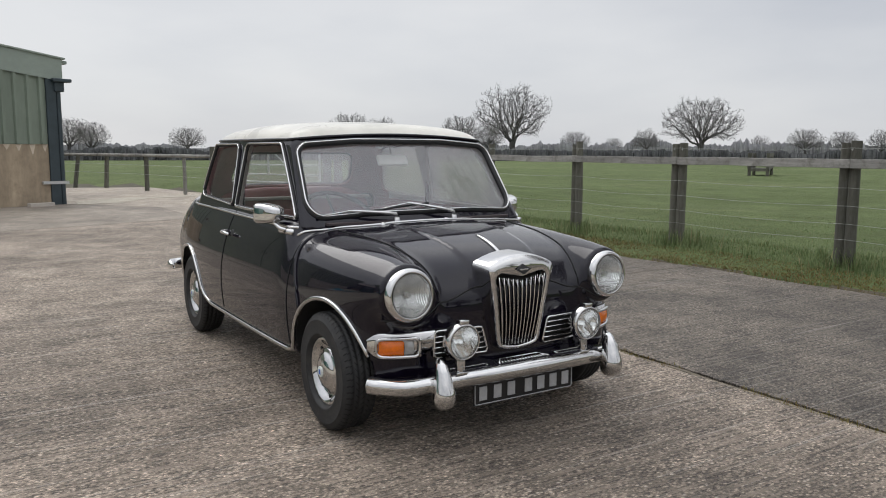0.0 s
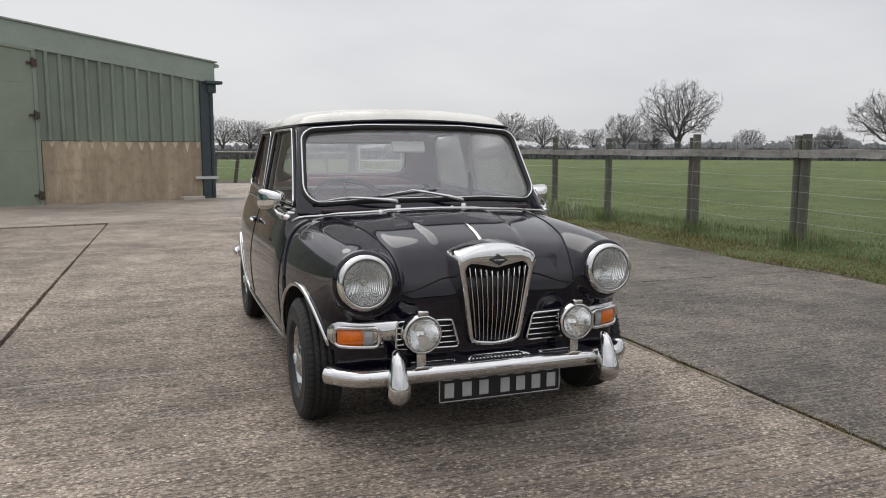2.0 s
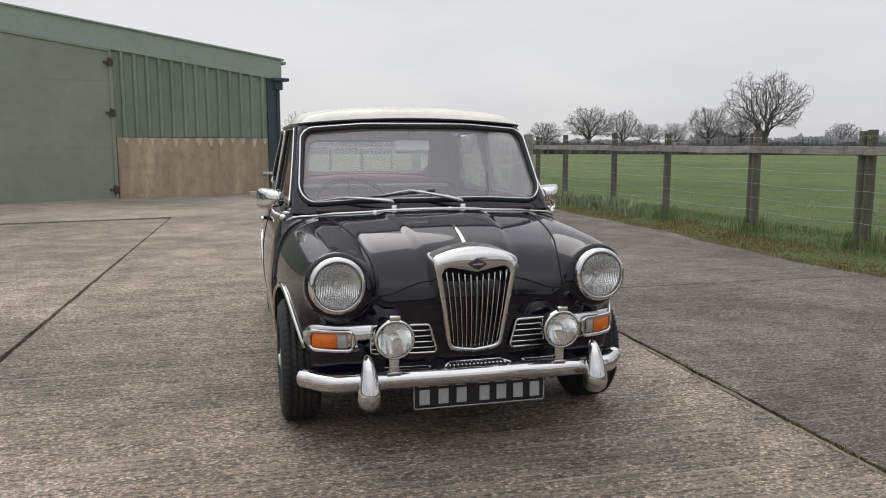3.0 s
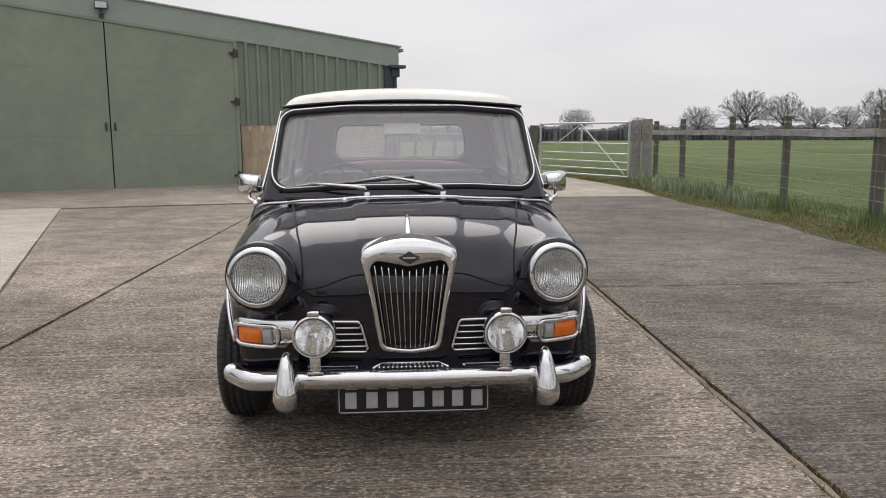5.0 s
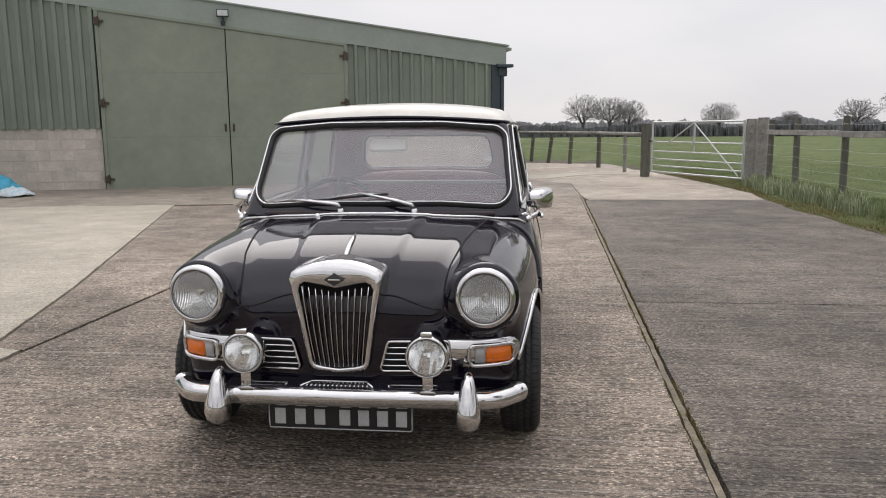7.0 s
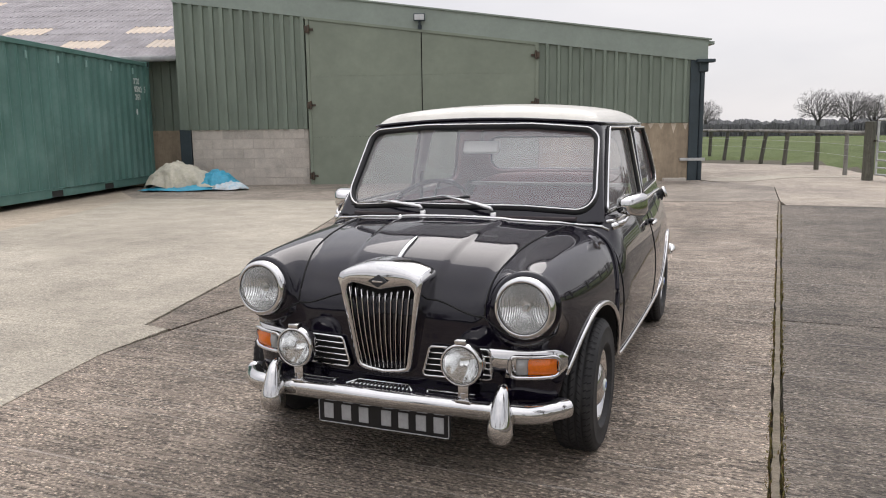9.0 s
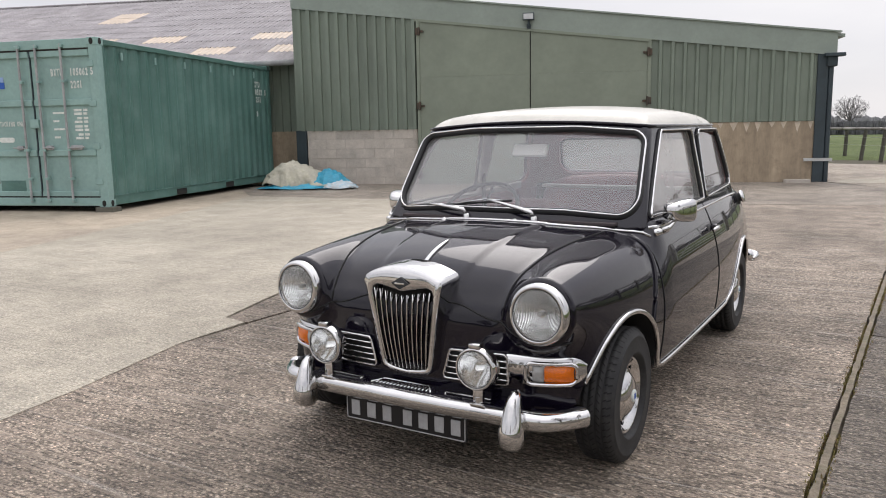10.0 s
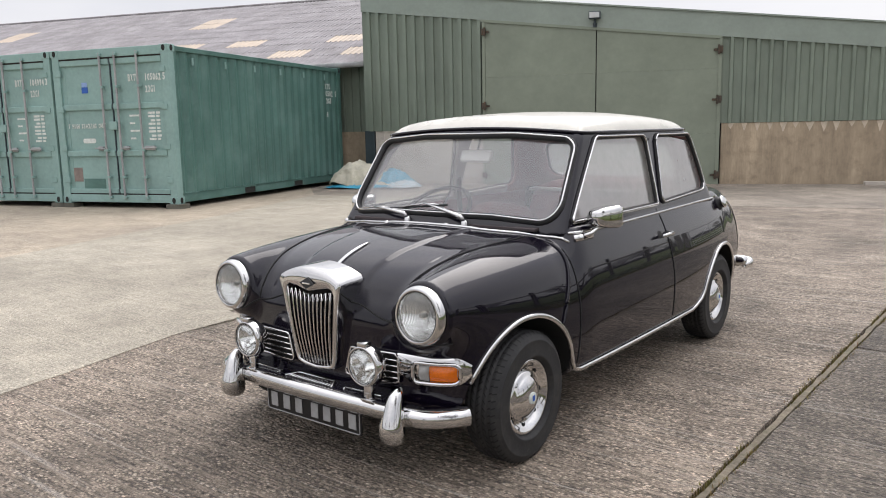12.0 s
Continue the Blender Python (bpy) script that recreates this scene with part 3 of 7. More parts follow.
# the two door leaves
def door_leaf(name, u0, u1, hinge_u, side):
    d = barn_piece(name, "closed sage green sheet steel barn door leaf", category="barn door")
    gaps = [-0.04, 1.02, 2.31, 9.0]
    for z0, z1 in zip(gaps[:-1], gaps[1:]):
        bm = bmesh.new()
        box(bm, u0, u1, -0.05, -0.01, z0 + 0.001, 1.0 if z1 > 8 else z1 - 0.001)
        if z1 > 8:
            for vert in bm.verts:
                if vert.co.z > 0.9 and vert.co.z < 1.01:
                    vert.co.z = fascia_low(vert.co.x) - 0.05
        part("door_sheet", bm, DOOR_GREEN, d)
    part("edge_strip", boxed(hinge_u - 0.035, hinge_u + 0.035, -0.07, 0.0, -0.04, fascia_low(hinge_u) - 0.04, bevel=0.004), DOOR_GREEN, d)
    for z in (0.19, 1.70, 3.27 + SLOPE * (hinge_u + 4.74)):
        h = bmesh.new()
        box(h, hinge_u - 0.05, hinge_u + 0.05, -0.10, -0.05, z - 0.07, z + 0.07, bevel=0.008)
        rod(h, (hinge_u - side * 0.03, -0.10, z - 0.09), (hinge_u - side * 0.03, -0.10, z + 0.09), 0.022)
        box(h, min(hinge_u, hinge_u - side * 0.13), max(hinge_u, hinge_u - side * 0.13), -0.085, -0.06, z - 0.025, z + 0.02)
        part("hinge", h, RUST, d, "rusty iron strap hinge", smooth=True)
    hu = u1 - 0.07 if side < 0 else u0 + 0.07
    hb = bmesh.new()
    box(hb, hu - 0.02, hu + 0.02, -0.075, -0.05, 1.12, 1.28, bevel=0.005)
    rod(hb, (hu, -0.09, 1.15), (hu, -0.09, 1.25), 0.008)
    part("handle", hb, RUST, d, smooth=True)
    bolts = bmesh.new()
    for z in (0.35, 0.95, 1.65, 2.25, 2.65):
        for k in range(5):
            uu = u0 + 0.2 + k * (u1 - u0 - 0.4) / 4
            box(bolts, uu - 0.012, uu + 0.012, -0.056, -0.05, z - 0.012, z + 0.012)
    part("bolt_heads", bolts, DOOR_GREEN, d)
    return d


door_leaf("door_1", -4.82, -2.392, -4.80, -1)
door_leaf("door_2", -2.370, 0.045, 0.06, 1)
# an added board, coloured as the shade inside the barn
lining = barn_piece("wall_lining", "near-black board added behind the barn doors as inside shade", category="barn wall")
part("board", boxed(-4.95, 0.2, 0.10, 0.14, -0.1, 3.3), UNDER_DARK, lining)
gap = barn_piece("door_threshold", "dark gap and worn steel channel under the barn doors", category="threshold")
part("channel", boxed(-4.86, 0.1, -0.03, 0.3, -0.1, -0.045), STEEL_BLUE, gap)

# corner column, gutter end and rain pipe
corner = barn_piece("rain_pipe", "dark blue steel corner column with rain pipe and brackets", kind="", category="rain pipe")
part("column", boxed(3.30, 3.50, -0.04, 0.2, -0.1, 2.62, bevel=0.01), STEEL_BLUE, corner)
part("pipe", rod(bmesh.new(), (3.56, 0.02, -0.06), (3.56, 0.02, 2.5), 0.055, sides=16), STEEL_BLUE, corner, smooth=True)
hop = bmesh.new()
box(hop, 3.40, 3.78, -0.16, 0.05, 2.47, 2.54, bevel=0.015)
box(hop, 3.46, 3.66, -0.08, 0.12, 2.28, 2.48, bevel=0.02)
part("gutter_end", hop, STEEL_BLUE, corner)
part("bracket", boxed(3.12, 3.66, -0.06, -0.04, 0.42, 0.48), GALVANISED, corner)
part("bracket", boxed(3.12, 3.30, -0.09, -0.04, 0.43, 0.47), GALVANISED, corner)

side = barn_piece("wall_side", "dark green clad side wall of the barn", category="barn wall")
part("cladding_sheet", boxed(3.34, 3.46, 0.2, 14.0, 1.2, 2.9), CLADDING, side)
part("rendered_base", boxed(3.30, 3.44, 0.25, 14.0, -0.1, 1.2), RENDER, side)
part("rear_wall", boxed(-7.6, 3.4, 13.9, 14.1, -0.1, 2.5), CLADDING, side)
left = barn_piece("wall_left", "dark green clad return wall of the taller barn", category="barn wall")
part("cladding_sheet", boxed(-7.66, -7.56, 0.03, 14.0, 1.2, 4.28), CLADDING, left)
roof = barn_piece("roof_barn", "low-pitched green sheeted barn roof", category="roof")
rb = bmesh.new()
box(rb, 0, 1, 0, 1, 0, 1)
for vert in rb.verts:
    u = -7.7 + vert.co.x * 11.5
    vert.co = (u, 0.05 + vert.co.y * 14.2, fascia_low(u) + 0.38 + vert.co.z * 0.06)
part("roof_sheet", rb, FASCIA, roof)

# floodlight over the doors
flood = empty("floodlight", BARN, "small black and glass floodlight above the barn doors", "floodlight")
part("housing", boxed(-2.53, -2.29, -0.20, -0.11, 3.40, 3.55, bevel=0.012), STEEL_BLUE, flood)
part("glass", boxed(-2.51, -2.31, -0.208, -0.201, 3.42, 3.53), GALVANISED, flood, "pale reflective lamp glass")
fb = bmesh.new()
box(fb, -2.43, -2.39, -0.15, -0.06, 3.30, 3.41)
box(fb, -2.45, -2.37, -0.10, -0.056, 3.24, 3.33)
part("bracket", fb, STEEL_BLUE, flood)

# kerb block lying by the corner
kerb = empty("kerb_stone", BARN, "loose pale concrete kerb stone against the barn base", "kerb stone")
part("stone", boxed(2.72, 3.2, -0.35, -0.20, -0.02, 0.07, bevel=0.012), BLOCK, kerb)

# ---- the older barn: low eaves, long corrugated roof ----
old_wall = barn_piece("wall_old_barn", "green clad low wall of the older barn", category="barn wall")
mesh_object("cladding_sheet", *[[(a, b + 0.55, c) for a, b, c in rib_sheet(-29.2, -7.68, 1.2, lambda u: 2.72, 0.20, 0.045, 0.014, 0.05)[0]], rib_sheet(-29.2, -7.68, 1.2, lambda u: 2.72, 0.20, 0.045, 0.014, 0.05)[1]], CLADDING, old_wall)
part("rendered_base", boxed(-29.2, -7.68, 0.52, 0.75, -0.1, 1.2), RENDER, old_wall)
old_roof = barn_piece("roof_old_barn", "grey corrugated fibre cement roof with faded skylight sheets", category="roof")


def roof_sheet(u0, u1, d0, d1, lift):
    """One lapped corrugated sheet of the long roof, from the eaves up the slope."""
    v, f = [], []
    k = int((u1 - u0) / 0.0365)
    for i in range(k + 1):
        u = u0 + (u1 - u0) * i / k
        w = 0.016 * math.sin(2 * math.pi * u / 0.146)
        for d, up in ((d0, 0.007), (d1, 0.0)):
            v.append((u, 0.25 + d, 2.80 + 0.354 * d + w + lift + up))
    for i in range(k):
        f.append((2 * i, 2 * i + 2, 2 * i + 3, 2 * i + 1))
    return v, f


r3 = random.Random(12)
courses = [(-0.12, 0.80)] + [(0.10 + 0.68 * k, 0.10 + 0.68 * k + 0.72) for k in range(1, 12)]
lights = {(8, 15), (7, 15), (7, 7), (8, 7), (3, 4), (3, 1), (3, 6), (1, 2), (1, 0)}
for j, (d0, d1) in enumerate(courses):
    for i in range(21):
        u1 = -7.70 - i * 1.02
        sheet = mesh_object("roof_sheet", *roof_sheet(u1 - 1.06, u1, d0, d1, r3.uniform(0, 0.003)), SKYLIGHT if (j, i) in lights else ROOFING, old_roof, True)
        if (j, i) in lights:
            sheet["label"] = "faded cream translucent roof sheet"
for i in range(18):
    u1 = -7.7 - i * 1.2
    cap = tube_part("ridge_cap", [(u1 - 1.16, 8.55, 5.73), (u1, 8.55, 5.73)], 0.13, ROOFING, old_roof, sides=10, flat=0.45)
gut = empty("gutter", BARN, "pale grey half-round plastic gutter along the eaves", "gutter")
tube_part("trough", [(-29.2, 0.10, 2.74), (-7.55, 0.10, 2.74)], 0.06, GUTTER, gut, sides=12)
part("end_wall", boxed(-29.4, -29.2, 0.55, 14, -0.1, 2.8), RENDER, old_wall)
back_slope = bmesh.new()
box(back_slope, -29.2, -7.7, 8.5, 8.62, 2.0, 5.68)
part("gable_back", back_slope, ROOFING, old_wall)

# ---- shipping containers ----
def stencil(text, m, pitch, height, parent):
    """Narrow stencilled characters at an even pitch, each a thin painted shape of its own."""
    for k, ch in enumerate(text):
        if ch != " ":
            ob = words("character", ch, 0.1, m @ pose(k * pitch, 0, 0), LETTER, parent)
            xs, ys = [v.co.x for v in ob.data.vertices], [v.co.y for v in ob.data.vertices]
            wide = (0.30 if ch in "1I" else 0.80) * pitch
            x0, y0, kx, ky = min(xs), min(ys), wide / (max(xs) - min(xs)), height / (max(ys) - min(ys))
            for v in ob.data.vertices:
                v.co.x, v.co.y = (v.co.x - x0) * kx + (pitch - wide) * 0.4, (v.co.y - y0) * ky


def container(shift, label, serial, sticker):
    c = empty("shipping_container", pose(-9.176, 5.000, 0.075, 0, 0, 18.5) @ pose(-shift, 0, 0), label, "container", "shipping containers")
    W, L, H = 2.44, 6.06, 2.59
    # origin: the front corner towards the yard, the box runs to -x and +y
    def corr(name, pts, z0, z1):
        v, f = [], []
        for x, y in pts:
            v += [(x, y, z0), (x, y, z1)]
        for i in range(len(pts) - 1):
            f.append((2 * i, 2 * i + 2, 2 * i + 3, 2 * i + 1))
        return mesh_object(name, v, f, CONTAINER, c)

    def wave(y0, y1, x, depth):
        pts, y = [(x, y0)], y0
        while y + 0.28 < y1:
            pts += [(x, y + 0.07), (x - depth, y + 0.14), (x - depth, y + 0.21), (x, y + 0.28)]
            y += 0.28
        return pts + [(x, y1)]

    corr("side_panel", wave(0.16, L - 0.12, -0.03, 0.036), 0.16, H - 0.09)
    corr("side_panel", [(-W - x, y) for x, y in wave(0.16, L - 0.12, -0.03, 0.036)], 0.16, H - 0.09)
    part("end_panel", boxed(-W + 0.05, -0.05, L - 0.08, L - 0.04, 0.1, H - 0.05), CONTAINER, c)
    part("roof_panel", boxed(-W + 0.04, -0.04, 0.05, L - 0.05, H - 0.05, H - 0.02), CONTAINER, c)
    part("floor_frame", boxed(-W + 0.06, -0.06, 0.08, L - 0.06, 0.03, 0.15), CONTAINER_DARK, c)
    for x in (0.0, -W + 0.1):
        sill = bmesh.new()
        # gaps in the bottom rail for the fork pockets
        for a, b in ((0.16, 1.95), (2.3, 3.76), (4.11, L - 0.16)):
            box(sill, x - 0.09, x - 0.012, a, b, 0.02, 0.17, bevel=0.005)
        box(sill, x - 0.09, x - 0.012, 0.16, L - 0.16, 0.135, 0.172)
        # near-black blocks fill the pockets in place of their inner shade
        for a, b in ((1.95, 2.3), (3.76, 4.11)):
            part("fork_pocket", boxed(x - 0.085, x - 0.020, a, b, 0.03, 0.14), UNDER_DARK, c, "forklift pocket, its inner shade a near-black block")
        part("bottom_rail", sill, CONTAINER_DARK if x else CONTAINER, c)
        part("top_rail", boxed(x - 0.07, x - 0.008, 0.1, L - 0.1, H - 0.10, H - 0.02, bevel=0.006), CONTAINER, c)
    for x in (0.0, -W + 0.17):
        for y in (0.0, L - 0.18):
            part("corner_post", boxed(x - 0.15, x - 0.006, y + 0.006, y + 0.15, 0.11, H - 0.11, bevel=0.006), CONTAINER if y else CONTAINER_LIT, c)
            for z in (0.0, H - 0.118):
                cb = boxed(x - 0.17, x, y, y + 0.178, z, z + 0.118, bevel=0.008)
                casting = part("corner_casting", cb, CONTAINER if y else CONTAINER_LIT, c)
                # the holes are near-black oval discs, coloured as the shade inside them
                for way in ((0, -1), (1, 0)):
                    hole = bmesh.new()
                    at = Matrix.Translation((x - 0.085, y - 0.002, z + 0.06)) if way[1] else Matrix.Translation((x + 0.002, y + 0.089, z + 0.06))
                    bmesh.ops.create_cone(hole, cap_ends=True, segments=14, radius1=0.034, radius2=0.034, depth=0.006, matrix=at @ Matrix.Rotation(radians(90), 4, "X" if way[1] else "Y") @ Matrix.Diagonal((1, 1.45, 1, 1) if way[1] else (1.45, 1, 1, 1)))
                    part("casting_hole", hole, UNDER_DARK, casting, "lifting hole, its shade a near-black disc")
    part("door_header", boxed(-W + 0.15, -0.15, 0.01, 0.12, H - 0.15, H - 0.01, bevel=0.006), CONTAINER_LIT, c)
    part("door_sill", boxed(-W + 0.15, -0.15, 0.01, 0.12, 0.02, 0.15, bevel=0.006), CONTAINER_LIT, c)
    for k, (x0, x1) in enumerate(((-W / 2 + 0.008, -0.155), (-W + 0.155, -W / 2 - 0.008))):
        d = part("door", boxed(x0, x1, 0.055, 0.085, 0.16, H - 0.16), CONTAINER_LIT, c)
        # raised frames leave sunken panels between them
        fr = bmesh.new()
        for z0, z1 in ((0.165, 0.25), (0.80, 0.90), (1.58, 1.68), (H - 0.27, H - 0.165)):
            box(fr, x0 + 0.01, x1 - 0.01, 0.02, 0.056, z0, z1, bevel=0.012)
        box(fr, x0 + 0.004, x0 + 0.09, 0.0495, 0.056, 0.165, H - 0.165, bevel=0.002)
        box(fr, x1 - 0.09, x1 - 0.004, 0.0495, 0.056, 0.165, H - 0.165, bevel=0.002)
        part("door_frame", fr, CONTAINER_LIT, d)
        for x in ((-0.625, -1.072) if k == 0 else (-1.385,)):
            b = part("lock_rod", rod(bmesh.new(), (x, -0.012, 0.08), (x, -0.012, H - 0.08), 0.019, sides=10), GUTTER, d, "galvanised lock rod", smooth=True)
            for z in (0.11, 0.45, 0.90, 1.95, H - 0.11):
                part("keeper", boxed(x - 0.045, x + 0.045, -0.03, 0.03, z - 0.022, z + 0.022, bevel=0.006), CONTAINER_LIT, d)
            hx = x + (0.30 if x > -1.0 else 0.22 if k == 0 else -0.22)
            hb = bmesh.new()
            rod(hb, (x, -0.030, 0.93), (hx, -0.035, 0.94), 0.011, sides=8)
            box(hb, min(x, hx) + 0.05, max(x, hx) - 0.06, -0.022, 0.02, 0.90, 0.97, bevel=0.008)
            part("lock_handle", hb, GUTTER, b, smooth=True)
        ex = x1 + 0.02 if k == 0 else x0 - 0.02
        for z in (0.4, 0.95, 1.6, 2.2):
            part("hinge", boxed(ex - 0.06, ex + 0.06, -0.008, 0.02, z - 0.045, z + 0.045, bevel=0.006), CONTAINER_LIT, d)
    part("rain_gasket", boxed(-W / 2 - 0.008, -W / 2 + 0.008, 0.03, 0.05, 0.16, H - 0.16), STEEL_BLUE, c)
    for z0, z1 in ((0.150, 0.172), (H - 0.176, H - 0.150)):
        part("door_gasket", boxed(-W + 0.155, -0.155, 0.018, 0.060, z0, z1), UNDER_DARK, c, "black rubber door gasket")
    part("lock_box", boxed(-W / 2 - 0.06, -W / 2 + 0.10, -0.02, 0.05, 1.24, 1.38, bevel=0.012), CONTAINER_LIT, c)
    face = lambda x, z: pose(x, 0.0475, z, 90, 0, 0)
    stencil(serial[0], face(-0.875, 2.03), 0.054, 0.115, c)
    stencil(serial[1][:-2], face(-0.535, 2.03), 0.0545, 0.115, c)
    stencil(serial[1][-1], pose(-0.140, 0.003, 2.03, 90, 0, 0), 0.0545, 0.115, c)
    stencil("22G1", face(-0.540, 1.84), 0.054, 0.115, c)
    r = random.Random(3)
    for row in range(4):
        z = 1.455 - row * 0.125
        part("label_bar", boxed(-0.90, -0.90 + (0.20, 0.10, 0.19, 0.10)[row], 0.0465, 0.0545, z, z + 0.030), LETTER, c)
        for dz in (0.0, 0.055):
            x = -0.52 + (0.05 if row in (1, 3) and dz else 0.0)
            part("label_bar", boxed(x, -0.385, 0.0465, 0.0545, z - 0.02 + dz, z + 0.016 + dz), LETTER, c)
            part("label_bar", boxed(-0.355, -0.355 + r.uniform(0.06, 0.085), 0.0465, 0.0545, z - 0.02 + dz, z + 0.016 + dz), LETTER, c)
    if sticker:
        stencil("7 HIGH STACKING ONLY", face(-2.215, 1.275), 0.0405, 0.080, c)
        part("sticker", boxed(-1.865, -1.735, 0.048, 0.054, 1.865, 1.965), STICKER_BLUE, c, "small blue label")
        part("sticker", boxed(-1.860, -1.745, 0.048, 0.0535, 1.969, 2.045), surface("pale_blue_sticker", (0.28, 0.40, 0.66), 0.5, large=20, vary=0.2, bump=0), c, "pale blue label top")
        lab = prism(rounded([(-1.925, -0.040), (-1.65, -0.040), (-1.65, 0.040), (-1.925, 0.040)], 0.036, 6), 0, 0.004)
        bmesh.ops.transform(lab, matrix=pose(0, 0.054, 1.065, 90, 0, 0), verts=lab.verts)
        part("label_plate", lab, LETTER, c, "white oval label")
        part("faded_patch", boxed(-2.20, -2.00, 0.05, 0.0535, 0.37, 0.61), surface("faded_patch_paint", (0.27, 0.215, 0.19), 0.6, large=8, vary=0.4, bump=0), c, "faded pinkish paint patch")
        part("repaint_patch", boxed(-1.98, -1.52, 0.05, 0.0530, 0.20, 0.42), CONTAINER, c, "darker green touched-up patch")
    # what shows of the markings between the ribs, at the far end of the yard side
    for text, z, y in (("XTU", 2.09, 5.30), ("0502 5", 1.93, 5.32), ("2G1", 1.77, 5.34), ("8", 1.46, 5.34)):
        stencil(text, pose(-0.026, y, z, 90, 0, 90), 0.088, 0.125, c)
    for k in range(6):
        y = 0.62 + k * 0.93
        part("lashing_ring", boxed(-0.03, -0.006, y, y + 0.040, H - 0.30, H - 0.18, bevel=0.006), CONTAINER_LIT, c)
    for x, y in ((-0.09, 0.09), (-W + 0.09, 0.09), (-0.09, L - 0.09), (-W + 0.09, L - 0.09)):
        t = empty("timber_block", c.matrix_basis @ pose(x, y, -0.045), "timber packing block under a container corner", "timber block", "timber blocks")
        part("block", boxed(-0.14, 0.16, -0.12, 0.12, -0.045, 0.045, bevel=0.008), TIMBER, t)
    return c


container(0.0, "green steel shipping container with closed lock-rod doors", ("BXTU", "105062 5"), True)
container(2.465, "green steel shipping container standing beside its twin", ("BXTU", "104994 3"), False)


# ---- tarpaulin heap ----
def heap(name, cx, cy, sx, sy, h, mat, seed, parent, peak=0.0, folds=6.0, crisp=0.5):
    """A sheet thrown over a pile: a ridge that falls away unevenly, with folds running down its flanks."""
    v, f = [], []
    n, k = 96, 60
    for i in range(n):
        for j in range(k):
            a, b = 2 * i / (n - 1) - 1, 2 * j / (k - 1) - 1
            x, y = a * (1 - 0.15 * b * b), b * (1 - 0.15 * a * a)
            rr = min(1.0, math.hypot(x, y))
            along = (x - peak) / ((1 - peak) if x > peak else (1 + peak))
            body = (1 - abs(along) ** (1.5 if x > peak else 2.2)) ** 0.8 if abs(along) < 1 else 0.0
            body *= max(0.0, 1 - abs(y) ** 2.2) ** 0.75
            wander = noise.noise((x * 1.7 + seed, y * 1.7, seed))
            fold = 0.5 + 0.5 * math.cos(2 * folds * (x + 0.55 * y * along + 0.50 * wander) + seed)
            small = noise.fractal((x * 5 + seed, y * 5, seed), 0.9, 2.1, 4)
            edge = 1 + 0.16 * noise.noise((a * 2.5, b * 2.5, seed)) + 0.05 * noise.noise((a * 9, b * 9, seed))
            z = h * body * (1.0 + 0.06 * small) - h * crisp * 0.20 * (1 - fold) * body * (1 - 0.5 * body) + 0.025 * abs(small) * (1 - rr ** 4) + 0.016
            v.append((cx + x * sx * edge, cy + y * sy * edge, max(0.004, z)))
    for i in range(n - 1):
        for j in range(k - 1):
            f.append((i * k + j, (i + 1) * k + j, (i + 1) * k + j + 1, i * k + j + 1))
    return mesh_object(name, v, f, mat, parent, True)


tarp = empty("tarpaulin_heap", Matrix.Translation((-9.40, 9.95, 0)) @ Matrix.Rotation(radians(26), 4, "Z"), "crumpled heap of pale canvas and blue tarpaulin", "tarpaulin")
heap("canvas", -0.18, 0.06, 0.80, 0.50, 0.56, TARP_PALE, 3.0, tarp, -0.25, 7.0, 0.7)
heap("blue_sheet", 0.50, -0.02, 0.46, 0.40, 0.40, TARP_BLUE, 8.0, tarp, -0.1, 6.0, 0.9)
heap("blue_sheet", -0.16, -0.18, 0.84, 0.34, 0.13, TARP_BLUE, 5.0, tarp, 0.2, 11.0, 1.2)
heap("canvas", 0.72, -0.24, 0.40, 0.24, 0.17, TARP_WHITE, 9.0, tarp, 0.1, 8.0, 1.2)

# ---- the roadside fence: posts, one board rail, wires ----
def bump_z(x, y):
    return ground_height(x, y)


r7 = random.Random(21)
post_ys = [-4.6, -2.8, -0.9, 1.0, 2.92, 4.55, 6.46, 8.02, 9.90, 11.26]
FENCE_X = 4.85


def round_post(h, r, lean, y):
    bm = bmesh.new()
    rod(bm, (0, 0, -0.25), (0.03 * lean, 0.02 * lean, h), r * 1.06, r * 0.96, sides=14)
    for v in bm.verts:
        v.co.x += 0.006 * noise.noise((v.co.z * 3 + y, v.co.y * 20, 0.0))
    return bm


for y in post_ys:
    g = bump_z(FENCE_X, y)
    p = empty("fence_post", pose(FENCE_X, y, g, 0, 0, r7.uniform(0, 40)), "weathered round timber fence post with worn top", "fence post", "roadside fence posts")
    part("post", round_post(1.235 - g + r7.uniform(-0.02, 0.03), 0.048, r7.uniform(-1, 1), y), TIMBER, p, smooth=True)
    if y in (1.0, 2.92, 4.55, -0.9):
        q = empty("fence_post", pose(FENCE_X + 0.02, y + 0.105, g, 0, 0, 10), "second timber post standing against the first", "fence post", "roadside fence posts")
        part("post", round_post(1.215 - g, 0.050, r7.uniform(-1, 1), y + 5), TIMBER, q, smooth=True)
